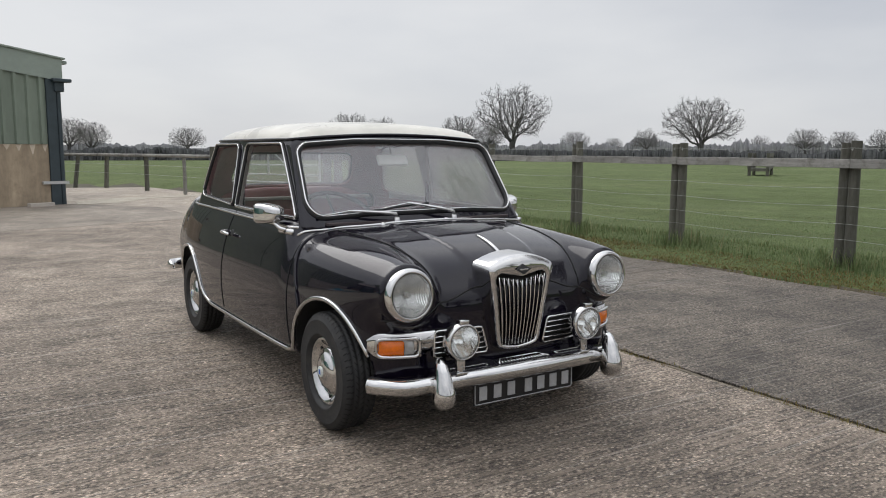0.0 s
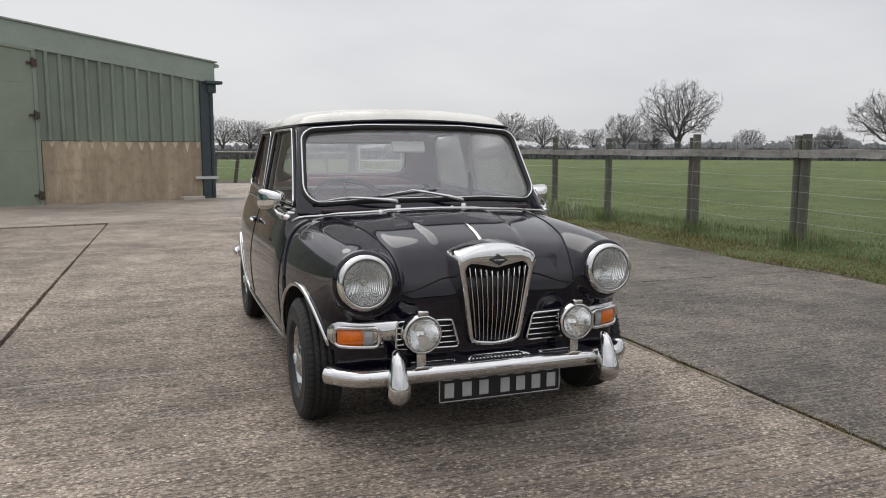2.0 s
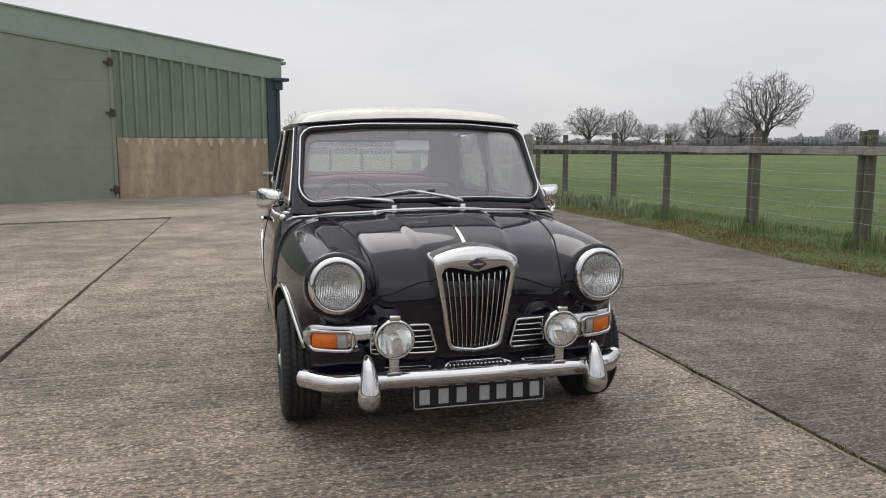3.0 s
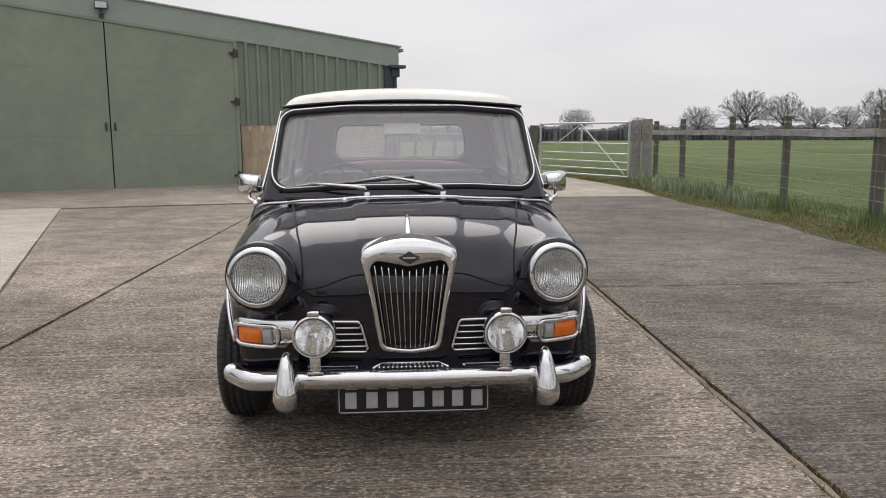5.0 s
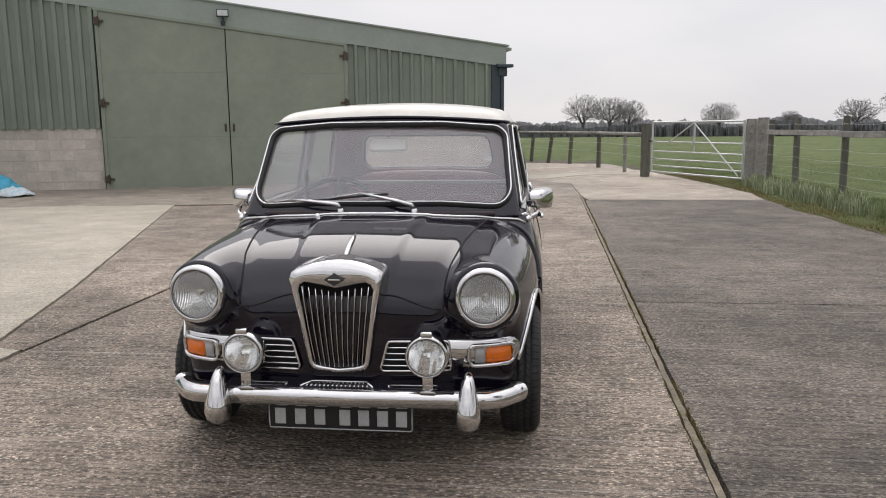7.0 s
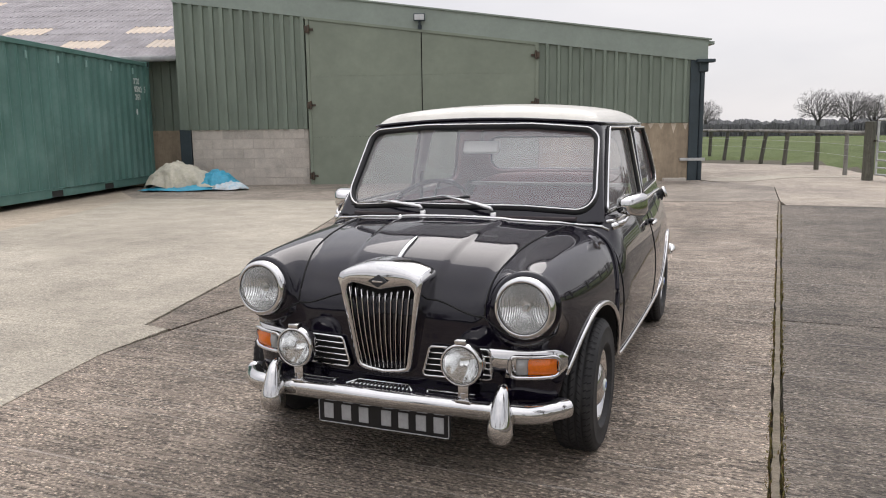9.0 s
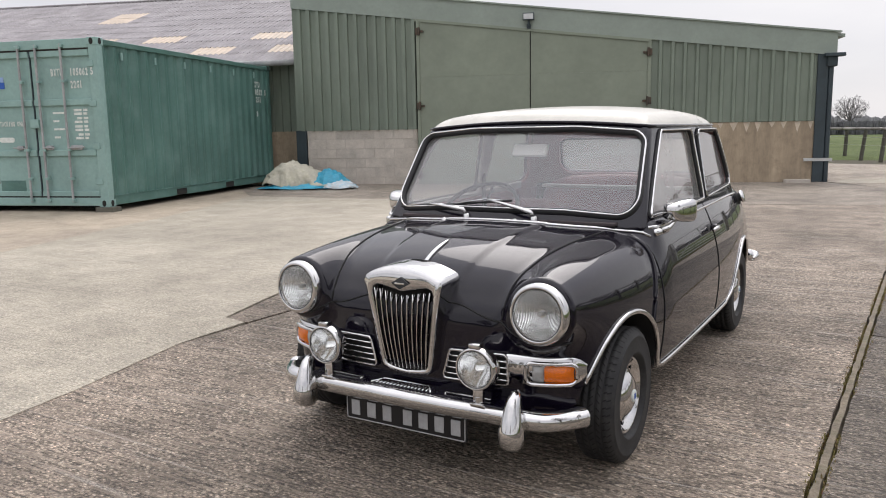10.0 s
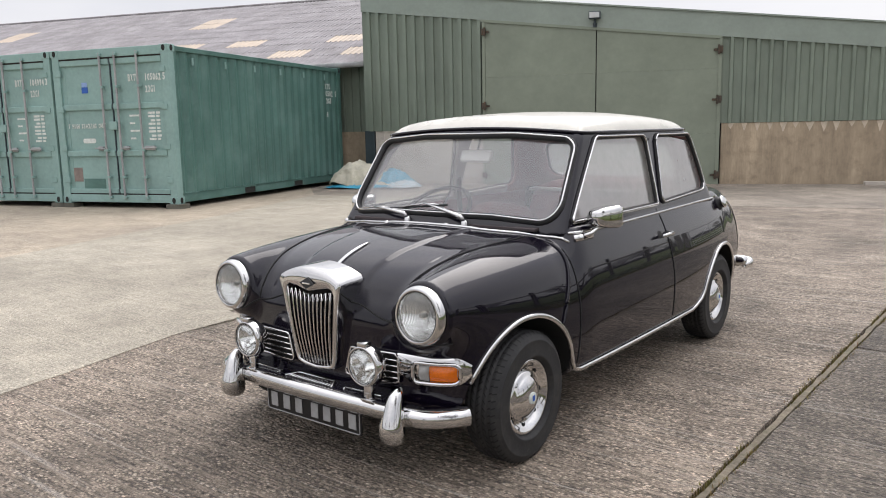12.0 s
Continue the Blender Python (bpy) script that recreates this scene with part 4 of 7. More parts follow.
for y0, y1 in zip(post_ys[:-1], post_ys[1:]):
    rail = empty("fence_rail", pose(FENCE_X - 0.075, (y0 + y1) / 2, 1.04), "grey lichened sawn board rail with peeling dark paint", "fence rail", "roadside fence rails")
    bm = boxed(-0.018, 0.018, -(y1 - y0) / 2 + 0.002, (y1 - y0) / 2 - 0.002, -0.040, 0.040, bevel=0.004)
    bmesh.ops.subdivide_edges(bm, edges=[e for e in bm.edges if abs(e.verts[0].co.y - e.verts[1].co.y) > 0.5], cuts=8)
    for v in bm.verts:
        v.co.z += 0.010 * noise.noise((v.co.y * 1.5, y0, 0.0)) - 0.008 * math.cos(v.co.y)
    part("board", bm, RAIL_WOOD, rail)
for k, (z, name) in enumerate(((1.17, "barbed_wire"), (0.82, "line_wire"), (0.66, "line_wire"), (0.50, "line_wire"), (0.36, "line_wire"))):
    w = empty(name, pose(FENCE_X - 0.07, 0, 0), "thin galvanised wire strained along the fence posts", "fence wire", "fence wires")
    pts = []
    for y0, y1 in zip(post_ys[:-1], post_ys[1:]):
        for i in range(6):
            u = i / 6
            pts.append((0.004 * noise.noise((y0 + u, z, 1)), y0 + (y1 - y0) * u, z - 0.02 * math.sin(math.pi * u)))
    pts.append((0, post_ys[-1], z))
    tube_part("strand", pts, 0.0017, WIRE, w, sides=5)
    if k == 0:
        barbs = bmesh.new()
        y = -4.5
        while y < 11.2:
            a = r7.uniform(-0.5, 0.5)
            box(barbs, -0.012, 0.012, y - 0.002, y + 0.002, z - 0.016, z - 0.012)
            box(barbs, -0.002, 0.002, y - 0.006, y - 0.002, z - 0.026, z + 0.004)
            y += 0.11
        tagged(part("barbs", barbs, WIRE, w), kind="stuff")

# the gate's hanging posts and the field gate
for (x, y), h in (((4.93, 12.02), 1.29), ((4.80, 12.30), 1.27)):
    gp = empty("gate_post", pose(x, y, 0.05, 0, 0, -28), "square pale sawn timber gate post", "gate post", "gate posts")
    part("post", boxed(-0.085, 0.085, -0.085, 0.085, -0.3, h - 0.05, bevel=0.01), RAIL_WOOD, gp)
gp = empty("gate_post", pose(3.30, 15.32, 0.05, 0, 0, -28), "square timber gate post at the latch", "gate post", "gate posts")
part("post", boxed(-0.085, 0.085, -0.085, 0.085, -0.3, 1.15, bevel=0.01), TIMBER, gp)
GATE_ANGLE = math.degrees(math.atan2(15.25 - 12.55, 3.42 - 4.72))
gate = empty("field_gate", pose(4.72, 12.50, 0.13, 0, 0, GATE_ANGLE), "galvanised tubular steel field gate, closed", "gate")
GL = 2.98
for z in (0.0, 0.14, 0.29, 0.46, 0.67, 1.10):
    part("bar", rod(bmesh.new(), (0, 0, z), (GL, 0, z), 0.021 if z in (0.0, 1.10) else 0.016, sides=10), GALVANISED, gate, smooth=True)
for x in (0.0, GL):
    part("stile", rod(bmesh.new(), (x, 0, -0.02), (x, 0, 1.12), 0.024, sides=10), GALVANISED, gate, smooth=True)
part("brace", boxed(GL * 0.5 - 0.02, GL * 0.5 + 0.02, -0.012, 0.012, 0.46, 1.10), GALVANISED, gate)
for x0, z0, x1, z1 in ((0.1, 0.05, GL * 0.5, 1.08), (GL * 0.5, 1.08, GL * 0.78, 0.67)):
    part("brace", rod(bmesh.new(), (x0, 0.02, z0), (x1, 0.02, z1), 0.014, sides=8), GALVANISED, gate, smooth=True)
part("latch", boxed(GL - 0.02, GL + 0.10, -0.02, 0.02, 0.66, 0.70), RUST, gate)

# the far fence along the track
far_posts = [(3.05, 17.1), (2.60, 19.4), (1.9, 21.6), (1.28, 23.3), (0.72, 24.6), (0.12, 25.8), (-0.42, 26.9), (-1.4, 28.8)]
for k, (x, y) in enumerate(far_posts):
    p = empty("fence_post", pose(x, y, ground_height(x, y), r7.uniform(-3, 3), r7.uniform(-1, 8) if k > 1 else 0, 0), "leaning weathered timber fence post by the far track", "fence post", "far fence posts")
    part("post", round_post(1.0, 0.06 if k != 0 else 0.045, 0, y), RAIL_WOOD if k == 0 else TIMBER, p, smooth=True)
for (x0, y0), (x1, y1) in zip([(3.30, 15.4)] + far_posts[:-1], far_posts):
    rail = empty("fence_rail", None, "thin grey top rail of the far fence", "fence rail", "far fence rails")
    tube_part("rail", [(x0 - 0.06, y0, 0.97), ((x0 + x1) / 2 - 0.06, (y0 + y1) / 2, 0.965), (x1 - 0.06, y1, 0.97)], 0.035, RAIL_WOOD, rail, sides=6, flat=1.2)
for z in (0.7, 0.45):
    w = empty("line_wire", None, "thin galvanised wire along the far fence", "fence wire", "fence wires")
    tube_part("strand", [(x - 0.06, y, z) for x, y in [(3.30, 15.4)] + far_posts], 0.003, WIRE, w, sides=4)

# ---- bare trees, hedges and the distance ----
def tree_mesh(seed, height, wide, flat=0.42):
    """A leafless oak: limbs grow towards points spread through a domed crown, then fine twigs."""
    r = np.random.RandomState(seed)
    q = r.normal(size=(3600, 3))
    q = q / np.linalg.norm(q, axis=1, keepdims=True) * r.rand(3600, 1) ** 0.34
    lump = 1 + 0.22 * np.sin(q[:, :1] * 5 + seed) * np.cos(q[:, 1:2] * 6 + q[:, 2:] * 4)
    goal = q * lump * np.array([wide * 0.5, wide * 0.5, flat]) * height + np.array([0, 0, 0.58]) * height
    goal = goal[goal[:, 2] > height * (0.27 + 0.06 * np.exp(-(np.hypot(goal[:, 0], goal[:, 1]) / (wide * 0.22 * height)) ** 2) + 0.05 * r.rand(len(goal)))][:2100]
    step, kill = height * 0.027, height * 0.034
    node, up = [np.array([0, 0, -0.15])], [-1]
    while node[-1][2] < height * 0.20:
        node.append(node[-1] + np.array([r.normal() * 0.05, r.normal() * 0.05, 1]) * step)
        up.append(len(node) - 2)
    near = np.zeros(len(goal), int)
    dist = np.full(len(goal), 1e9)
    fresh = 0
    for _ in range(90):
        for i in range(fresh, len(node)):
            d = np.linalg.norm(goal - node[i], axis=1)
            better = d < dist
            near[better], dist[better] = i, d[better]
        fresh = len(node)
        keep = dist > kill
        goal, near, dist = goal[keep], near[keep], dist[keep]
        if not len(goal):
            break
        for i in np.unique(near):
            pull = goal[near == i] - node[i]
            way = (pull / np.linalg.norm(pull, axis=1, keepdims=True)).mean(0) + r.normal(size=3) * 0.28
            node.append(node[i] + way / max(1e-6, np.linalg.norm(way)) * step)
            up.append(int(i))
    n = len(node)
    area = np.zeros(n)
    kids = np.zeros(n, int)
    for i in range(n - 1, 0, -1):
        if not kids[i]:
            area[i] = 0.019 ** 1.95
        area[up[i]] += area[i]
        kids[up[i]] += 1
    rad = area ** (1 / 1.95)
    thick_v, thick_f, fine_v, fine_f = [], [], [], []

    def stick(tv, tf, a, b, ra, rb, sides):
        w = Vector(b - a).normalized()
        e = w.orthogonal().normalized()
        g = w.cross(e)
        k0 = len(tv)
        for p, rr in ((a, ra), (b, rb)):
            for k in range(sides):
                t = 6.28319 * k / sides
                tv.append(Vector(p) + (e * math.cos(t) + g * math.sin(t)) * rr)
        for k in range(sides):
            tf.append((k0 + k, k0 + (k + 1) % sides, k0 + sides + (k + 1) % sides, k0 + sides + k))

    for i in range(1, n):
        big = rad[i] > 0.06
        stick(thick_v if big else fine_v, thick_f if big else fine_f, node[up[i]], node[i], rad[up[i]] if kids[up[i]] == 1 or big else rad[i], rad[i], 7 if rad[i] > 0.12 else 4)
        if rad[i] < 0.045:
            out = node[i] - node[up[i]]
            out = out / np.linalg.norm(out)
            for _ in range(3):
                w = out * 0.9 + r.normal(size=3) * 0.55 + np.array([0, 0, 0.12])
                end = node[i] + w / np.linalg.norm(w) * height * r.uniform(0.03, 0.07)
                stick(fine_v, fine_f, node[i], end, 0.009, 0.005, 3)
    return [thick_v, thick_f, fine_v, fine_f]


def bare_tree(seed, height, wide, flat):
    t = empty("tree", None, "leafless oak with a wide fine-twigged crown in the pasture", "tree", "field trees")
    a, b, c, d = tree_mesh(seed, height, wide, flat)
    mesh_object("trunk", a, b, BARK, t, True)
    mesh_object("crown", c, d, TWIG, t)
    return t


kinds = [bare_tree(3, 11.0, 1.2, 0.41), bare_tree(8, 10.5, 1.45, 0.40), bare_tree(14, 10.0, 1.15, 0.42)]


def place(az, dist, x0=0.0, y0=-3.0):
    a = radians(az)
    return x0 + dist * math.sin(a), y0 + dist * math.cos(a)


# azimuth from +y, distance, height, kind, turn
tree_rows = ((36.75, 128, 11.6, 0, 20), (50.05, 120, 9.0, 1, 70), (33.2, 190, 9.5, 2, 10), (35.3, 200, 8.0, 0, 140), (41.6, 210, 6.3, 1, 200),
             (31.0, 220, 6.8, 2, 60), (46.6, 190, 6.2, 0, 250), (24.9, 150, 8.0, 2, 120), (27.3, 155, 7.4, 0, 300), (21.8, 160, 5.6, 1, 30),
             (13.4, 140, 4.9, 1, 150), (4.1, 150, 6.9, 0, 80), (6.0, 152, 6.6, 1, 330), (7.3, 156, 6.0, 2, 210), (57.0, 180, 6.0, 1, 0),
             (59.3, 190, 5.6, 2, 45), (61.5, 200, 6.0, 0, 100), (64.0, 190, 5.5, 1, 160), (29.2, 230, 7.0, 1, 15), (44.4, 240, 5.0, 2, 75),
             (54.2, 210, 5.0, 0, 190), (17.8, 220, 4.6, 2, 10), (-3.0, 170, 6.0, 0, 40), (68.0, 170, 6.5, 1, 90), (75.0, 150, 7.5, 2, 10), (86.0, 140, 8.0, 0, 10), (98, 130, 8, 1, 30), (112, 130, 8, 2, 60))
used = set()
for az, dist, h, k, turn in tree_rows:
    x, y = place(az, dist)
    base_h = (11.0, 10.5, 10.0)[k]
    s = h / base_h
    wide = {0: 0.86, 1: 0.86, 2: 0.95}[k]
    m = Matrix.Translation((x, y, 0.05)) @ Matrix.Rotation(radians(turn), 4, "Z")
    t = kinds[k] if k not in used else copy_thing(kinds[k], m)
    used.add(k)
    t.matrix_basis = m @ Matrix.Diagonal((s * wide, s * wide, s, 1))
# trees behind the camera, mirrored in the windscreen and the paint
for k, (x, y, s) in enumerate(((9.2, -3.4, 1.08), (11.0, -24.0, 0.8), (-9.0, -30.0, 0.8))):
    t = copy_thing(kinds[k % 3], Matrix.Translation((x, y, 0.0)) @ Matrix.Rotation(k * 1.3, 4, "Z"))
    t.matrix_basis = Matrix.Translation((x, y, 0.0)) @ Matrix.Rotation(k * 1.3, 4, "Z") @ Matrix.Diagonal((s * 0.34, s * 0.34, s, 1))


def hedge(name, az0, az1, dist, low, high, depth, mat, seed, density, label, category):
    """A ragged belt of twiggy growth: many small upright clumps along an arc."""
    r = random.Random(seed)
    v, f = [], []
    n = int((az1 - az0) * density * 5)
    for i in range(n):
        az = az0 + (az1 - az0) * r.random()
        d = dist + depth * (r.random() - 0.5)
        x, y = place(az, d)
        h = low + (high - low) * max(0.0, 0.45 + 0.75 * noise.noise((az * 0.31, seed, 0.0)) + 0.45 * noise.noise((az * 0.97, seed, 4.0)) + 0.30 * noise.noise((az * 3.7, seed, 9.0))) * (0.60 + 0.42 * r.random())
        w = (0.0006 * dist + 0.03) * (0.5 + r.random())
        a = r.random() * 6.283
        dx, dy = math.cos(a) * w, math.sin(a) * w
        b = len(v)
        v += [(x - dx, y - dy, 0), (x + dx, y + dy, 0), (x + dx * 1.2, y + dy * 1.2, h * 0.72), (x + dx * 0.5, y + dy * 0.5, h * 0.96), (x - dx * 0.4, y - dy * 0.4, h), (x - dx * 1.2, y - dy * 1.2, h * 0.7)]
        f.append((b, b + 1, b + 2, b + 3, b + 4, b + 5))
    return tagged(mesh_object(name, v, f, mat), label, category, kind="stuff")


hedge("hedge", -12, 120, 78, 0.9, 1.6, 4.0, HEDGE, 4, 60, "dark bare hedge line across the pasture", "hedge")
hedge("far_woodland", -15, 125, 320, 1.5, 4.5, 40, HAZED_WOOD, 6, 90, "line of distant woodland, haze painted into its grey", "woodland")
hedge("far_woodland", 30, 125, 210, 1.2, 5.2, 20, HAZED_WOOD, 9, 80, "bare trees and scrub beyond the pasture, greyed by painted haze", "woodland")
hedge("near_scrub", 150, 330, 40, 1.0, 3.0, 6, HEDGE, 14, 14, "bare scrub hedge behind the yard", "hedge")

# a timber cattle feeder out in the field
feeder = empty("cattle_feeder", pose(*place(52.6, 34), 0.12, 0, 0, 30), "dark timber feeding rack standing in the pasture", "feeder")
for x in (-0.9, 0.9):
    for y in (-0.35, 0.35):
        part("leg", boxed(x - 0.06, x + 0.06, y - 0.06, y + 0.06, 0, 0.95), TIMBER, feeder)
for z in (0.3, 0.55, 0.8):
    part("board", boxed(-1.05, 1.05, -0.42, -0.37, z, z + 0.14), TIMBER, feeder)
    part("board", boxed(-1.05, 1.05, 0.37, 0.42, z, z + 0.14), TIMBER, feeder)
part("trough", boxed(-0.95, 0.95, -0.33, 0.33, 0.2, 0.32), TIMBER, feeder)

# ---- the car: its body is a smooth implicit form, turned into panels ----
def paint(name, base, coat, rough, flake):
    m, n, l, b = material(name)
    where = n.new("ShaderNodeTexCoord").outputs["Object"]
    peel = noise_node(n, l, where, 160.0, 2.0, 0.5)
    film = noise_node(n, l, where, 3.0, 5.0, 0.65)
    l.new(mixed(n, l, "MULTIPLY", 1.0, base, ramp(n, l, film, [(0.3, grey(0.85)), (0.7, grey(1.15))])), b.inputs["Base Color"])
    l.new(ramp(n, l, film, [(0.3, grey(rough)), (0.8, grey(rough + flake))]), b.inputs["Roughness"])
    b.inputs["Coat Weight"].default_value, b.inputs["Coat Roughness"].default_value = coat, 0.02
    b.inputs["Specular IOR Level"].default_value = 0.04
    b.inputs["Coat IOR"].default_value = 1.45
    bumped(n, l, b, peel, 0.02, 0.0006)
    return m


BLACK = paint("black_cherry_paint", (0.0034, 0.0022, 0.0075), 1.0, 0.30, 0.1)
WHITE = paint("old_white_paint", (0.68, 0.66, 0.60), 0.3, 0.25, 0.1)
CHROME = surface("chrome", (0.66, 0.655, 0.65), 0.045, metal=1.0, large=8, vary=0.08, fine=90, fine_vary=0.05, bump=0, rough_vary=0.025)
RUBBER = surface("black_rubber", (0.018, 0.018, 0.019), 0.62, large=6, vary=0.3, fine=120, fine_vary=0.3, bump=0.2, depth=0.001)
TYRE = surface("tyre_rubber", (0.019, 0.019, 0.020), 0.68, large=9, vary=0.3, fine=90, fine_vary=0.25, bump=0.25, depth=0.001, dirt=(0.045, 0.042, 0.038))
SILVER = surface("silver_wheel_paint", (0.60, 0.58, 0.54), 0.2, metal=0.85, large=9, vary=0.2, fine=70, bump=0.05, dirt=(0.33, 0.30, 0.25))
UNDER = surface("underbody_black", (0.008, 0.008, 0.008), 0.85, large=5, vary=0.3, bump=0.2)
LEATHER = surface("maroon_leather", (0.26, 0.095, 0.10), 0.5, large=6, vary=0.25, fine=140, fine_vary=0.2, bump=0.3, depth=0.001)
QUARTER_TRIM = surface("maroon_vinyl", (0.34, 0.20, 0.20), 0.55, large=6, vary=0.2, fine=140, bump=0.2, depth=0.001)
TRIM_CLOTH = surface("grey_lining", (0.55, 0.53, 0.50), 0.9, large=6, vary=0.15, fine=120, bump=0.2)
DASH = surface("dashboard_vinyl", (0.055, 0.042, 0.044), 0.6, large=5, vary=0.2, fine=150, bump=0.2)
REFLECTOR = surface("lamp_reflector", (0.92, 0.92, 0.91), 0.10, metal=0.95, large=6, vary=0.05, fine=60, bump=0.05)
AMBER = surface("amber_lens", (0.74, 0.155, 0.003), 0.18, large=30, vary=0.12, fine=150, fine_vary=0.2, bump=0.35, depth=0.002, coat=0.25)
CLEAR = surface("frosted_lens", (0.34, 0.34, 0.33), 0.12, large=30, vary=0.15, fine=150, bump=0.4, depth=0.002, coat=0.6)
PLATE = surface("plate_black", (0.008, 0.008, 0.009), 0.35, large=10, vary=0.2, bump=0.02)
PLATE_PALE = surface("plate_grey_letters", (0.36, 0.36, 0.36), 0.4, large=20, vary=0.1, bump=0)


def glass(name, tint, gloss, ior=1.85, film=0.0, film_colour=(0.7, 0.7, 0.68)):
    """Thin glass: clear, with a mirror's share of reflection and a pale film, which on some windows stands in for
    mirrored sky.
    """
    m, n, l, b = material(name)
    n.remove(b)
    clear, shine, mix, fr = n.new("ShaderNodeBsdfTransparent"), n.new("ShaderNodeBsdfGlossy"), n.new("ShaderNodeMixShader"), n.new("ShaderNodeLayerWeight")
    film_diffuse, glow, veil_mix, both = n.new("ShaderNodeBsdfDiffuse"), n.new("ShaderNodeBsdfTranslucent"), n.new("ShaderNodeMixShader"), n.new("ShaderNodeMixShader")
    clear.inputs["Color"].default_value = (*tint, 1)
    film_diffuse.inputs["Color"].default_value = (*film_colour, 1)
    glow.inputs["Color"].default_value = (*film_colour, 1)
    l.new(film_diffuse.outputs["BSDF"], both.inputs[1])
    l.new(glow.outputs["BSDF"], both.inputs[2])
    where = n.new("ShaderNodeTexCoord").outputs["Object"]
    l.new(ramp(n, l, noise_node(n, l, where, 14.0, 5.0, 0.7), [(0.3, grey(film * 0.92)), (0.7, grey(film * 1.08))]), veil_mix.inputs["Fac"])
    shine.inputs["Roughness"].default_value = gloss
    fr.inputs["Blend"].default_value = 0.5
    rise_, share = n.new("ShaderNodeMath"), n.new("ShaderNodeMapRange")
    rise_.operation = "POWER"
    rise_.inputs[1].default_value = 5.0
    share.inputs["To Min"].default_value, share.inputs["To Max"].default_value = ((ior - 1) / (ior + 1)) ** 2, 0.95
    l.new(fr.outputs["Facing"], rise_.inputs[0])
    l.new(rise_.outputs["Value"], share.inputs["Value"])
    l.new(clear.outputs["BSDF"], veil_mix.inputs[1])
    l.new(both.outputs["Shader"], veil_mix.inputs[2])
    l.new(share.outputs["Result"], mix.inputs["Fac"])
    l.new(veil_mix.outputs["Shader"], mix.inputs[1])
    l.new(shine.outputs["BSDF"], mix.inputs[2])
    l.new(mix.outputs["Shader"], n["Material Output"].inputs["Surface"])
    return m


SIDE_GLASS = glass("clear_side_glass", (0.90, 0.91, 0.90), 0.005, 1.75, 0.03)
# the bluish film puts part of the sky's reflection into the screen's colour
GLASS = glass("window_glass", (0.90, 0.91, 0.90), 0.005, 2.0, 0.23, (0.85, 0.87, 0.92))
# clear panes: a pale film and raised gloss paint in the sky they mirror
SKY_GLASS = glass("sky_veiled_side_glass", (0.85, 0.86, 0.83), 0.01, 3.3, 0.38, (0.94, 0.93, 0.90))
LENS = glass("lamp_glass", (0.97, 0.98, 0.97), 0.02, 1.5, 0.08, (0.90, 0.91, 0.90))


def fluted_reflector(name, pitch, depth, rough):
    """A silvered bowl seen through a moulded lens: upright flutes break its mirror image into stripes."""
    m, n, l, b = material(name)
    where = n.new("ShaderNodeTexCoord").outputs["Object"]
    w = n.new("ShaderNodeTexWave")
    w.wave_type, w.bands_direction = "BANDS", "X"
    w.inputs["Scale"].default_value, w.inputs["Distortion"].default_value = 0.314 / pitch, 0.4
    l.new(where, w.inputs["Vector"])
    cells = noise_node(n, l, where, 38.0, 2.0, 0.5, (1.0, 1.0, 1.6))
    l.new(ramp(n, l, cells, [(0.3, grey(0.80)), (0.7, grey(0.96))]), b.inputs["Base Color"])
    b.inputs["Metallic"].default_value, b.inputs["Roughness"].default_value = 1.0, rough
    bumped(n, l, b, mixed(n, l, "ADD", 0.7, w.outputs["Fac"], cells), 0.7, depth)
    return m


HEAD_MIRROR = fluted_reflector("headlamp_reflector", 0.0062, 0.0030, 0.15)
SPOT_MIRROR = fluted_reflector("spotlamp_reflector", 0.03, 0.0020, 0.14)

car = empty("car", pose(0.012, 0, 0), "glossy black vintage saloon with a white roof and chrome trim", "car")


# -- implicit helpers --
def spline(xs, ys):
    """A natural cubic through a few knots."""
    xs, ys = np.array(xs, float), np.array(ys, float)
    n, h = len(xs), np.diff(xs)
    a, r = np.eye(n), np.zeros(n)
    for i in range(1, n - 1):
        a[i, i - 1:i + 2] = h[i - 1], 2 * (h[i - 1] + h[i]), h[i]
        r[i] = 6 * ((ys[i + 1] - ys[i]) / h[i] - (ys[i] - ys[i - 1]) / h[i - 1])
    m = np.linalg.solve(a, r)

    def f(v):
        v = np.clip(np.asarray(v, float), xs[0], xs[-1])
        i = np.clip(np.searchsorted(xs, v) - 1, 0, n - 2)
        t, u, hh = v - xs[i], xs[i + 1] - v, h[i]
        return (m[i] * u ** 3 + m[i + 1] * t ** 3) / (6 * hh) + (ys[i] / hh - m[i] * hh / 6) * u + (ys[i + 1] / hh - m[i + 1] * hh / 6) * t
    return f


def smax(a, b, k):
    h = np.maximum(k - np.abs(a - b), 0) / k
    return np.maximum(a, b) + h * h * k * 0.25


def soft_max(a, b, k):
    """A maximum whose rounding never flattens out abruptly."""
    return 0.5 * (a + b + np.sqrt((a - b) ** 2 + k * k))


def smin(a, b, k):
    return -smax(-a, -b, k)


def step01(a, b, v):
    """A smooth step from 0 at a to 1 at b, rising or falling."""
    t = np.clip((v - a) / (b - a), 0, 1)
    return t * t * (3 - 2 * t)


half_width = spline([-0.60, -0.45, -0.30, -0.10, 0.15, 0.50, 1.20, 1.90, 2.30, 2.55, 2.80], [0.545, 0.590, 0.632, 0.670, 0.695, 0.708, 0.711, 0.697, 0.666, 0.628, 0.57])
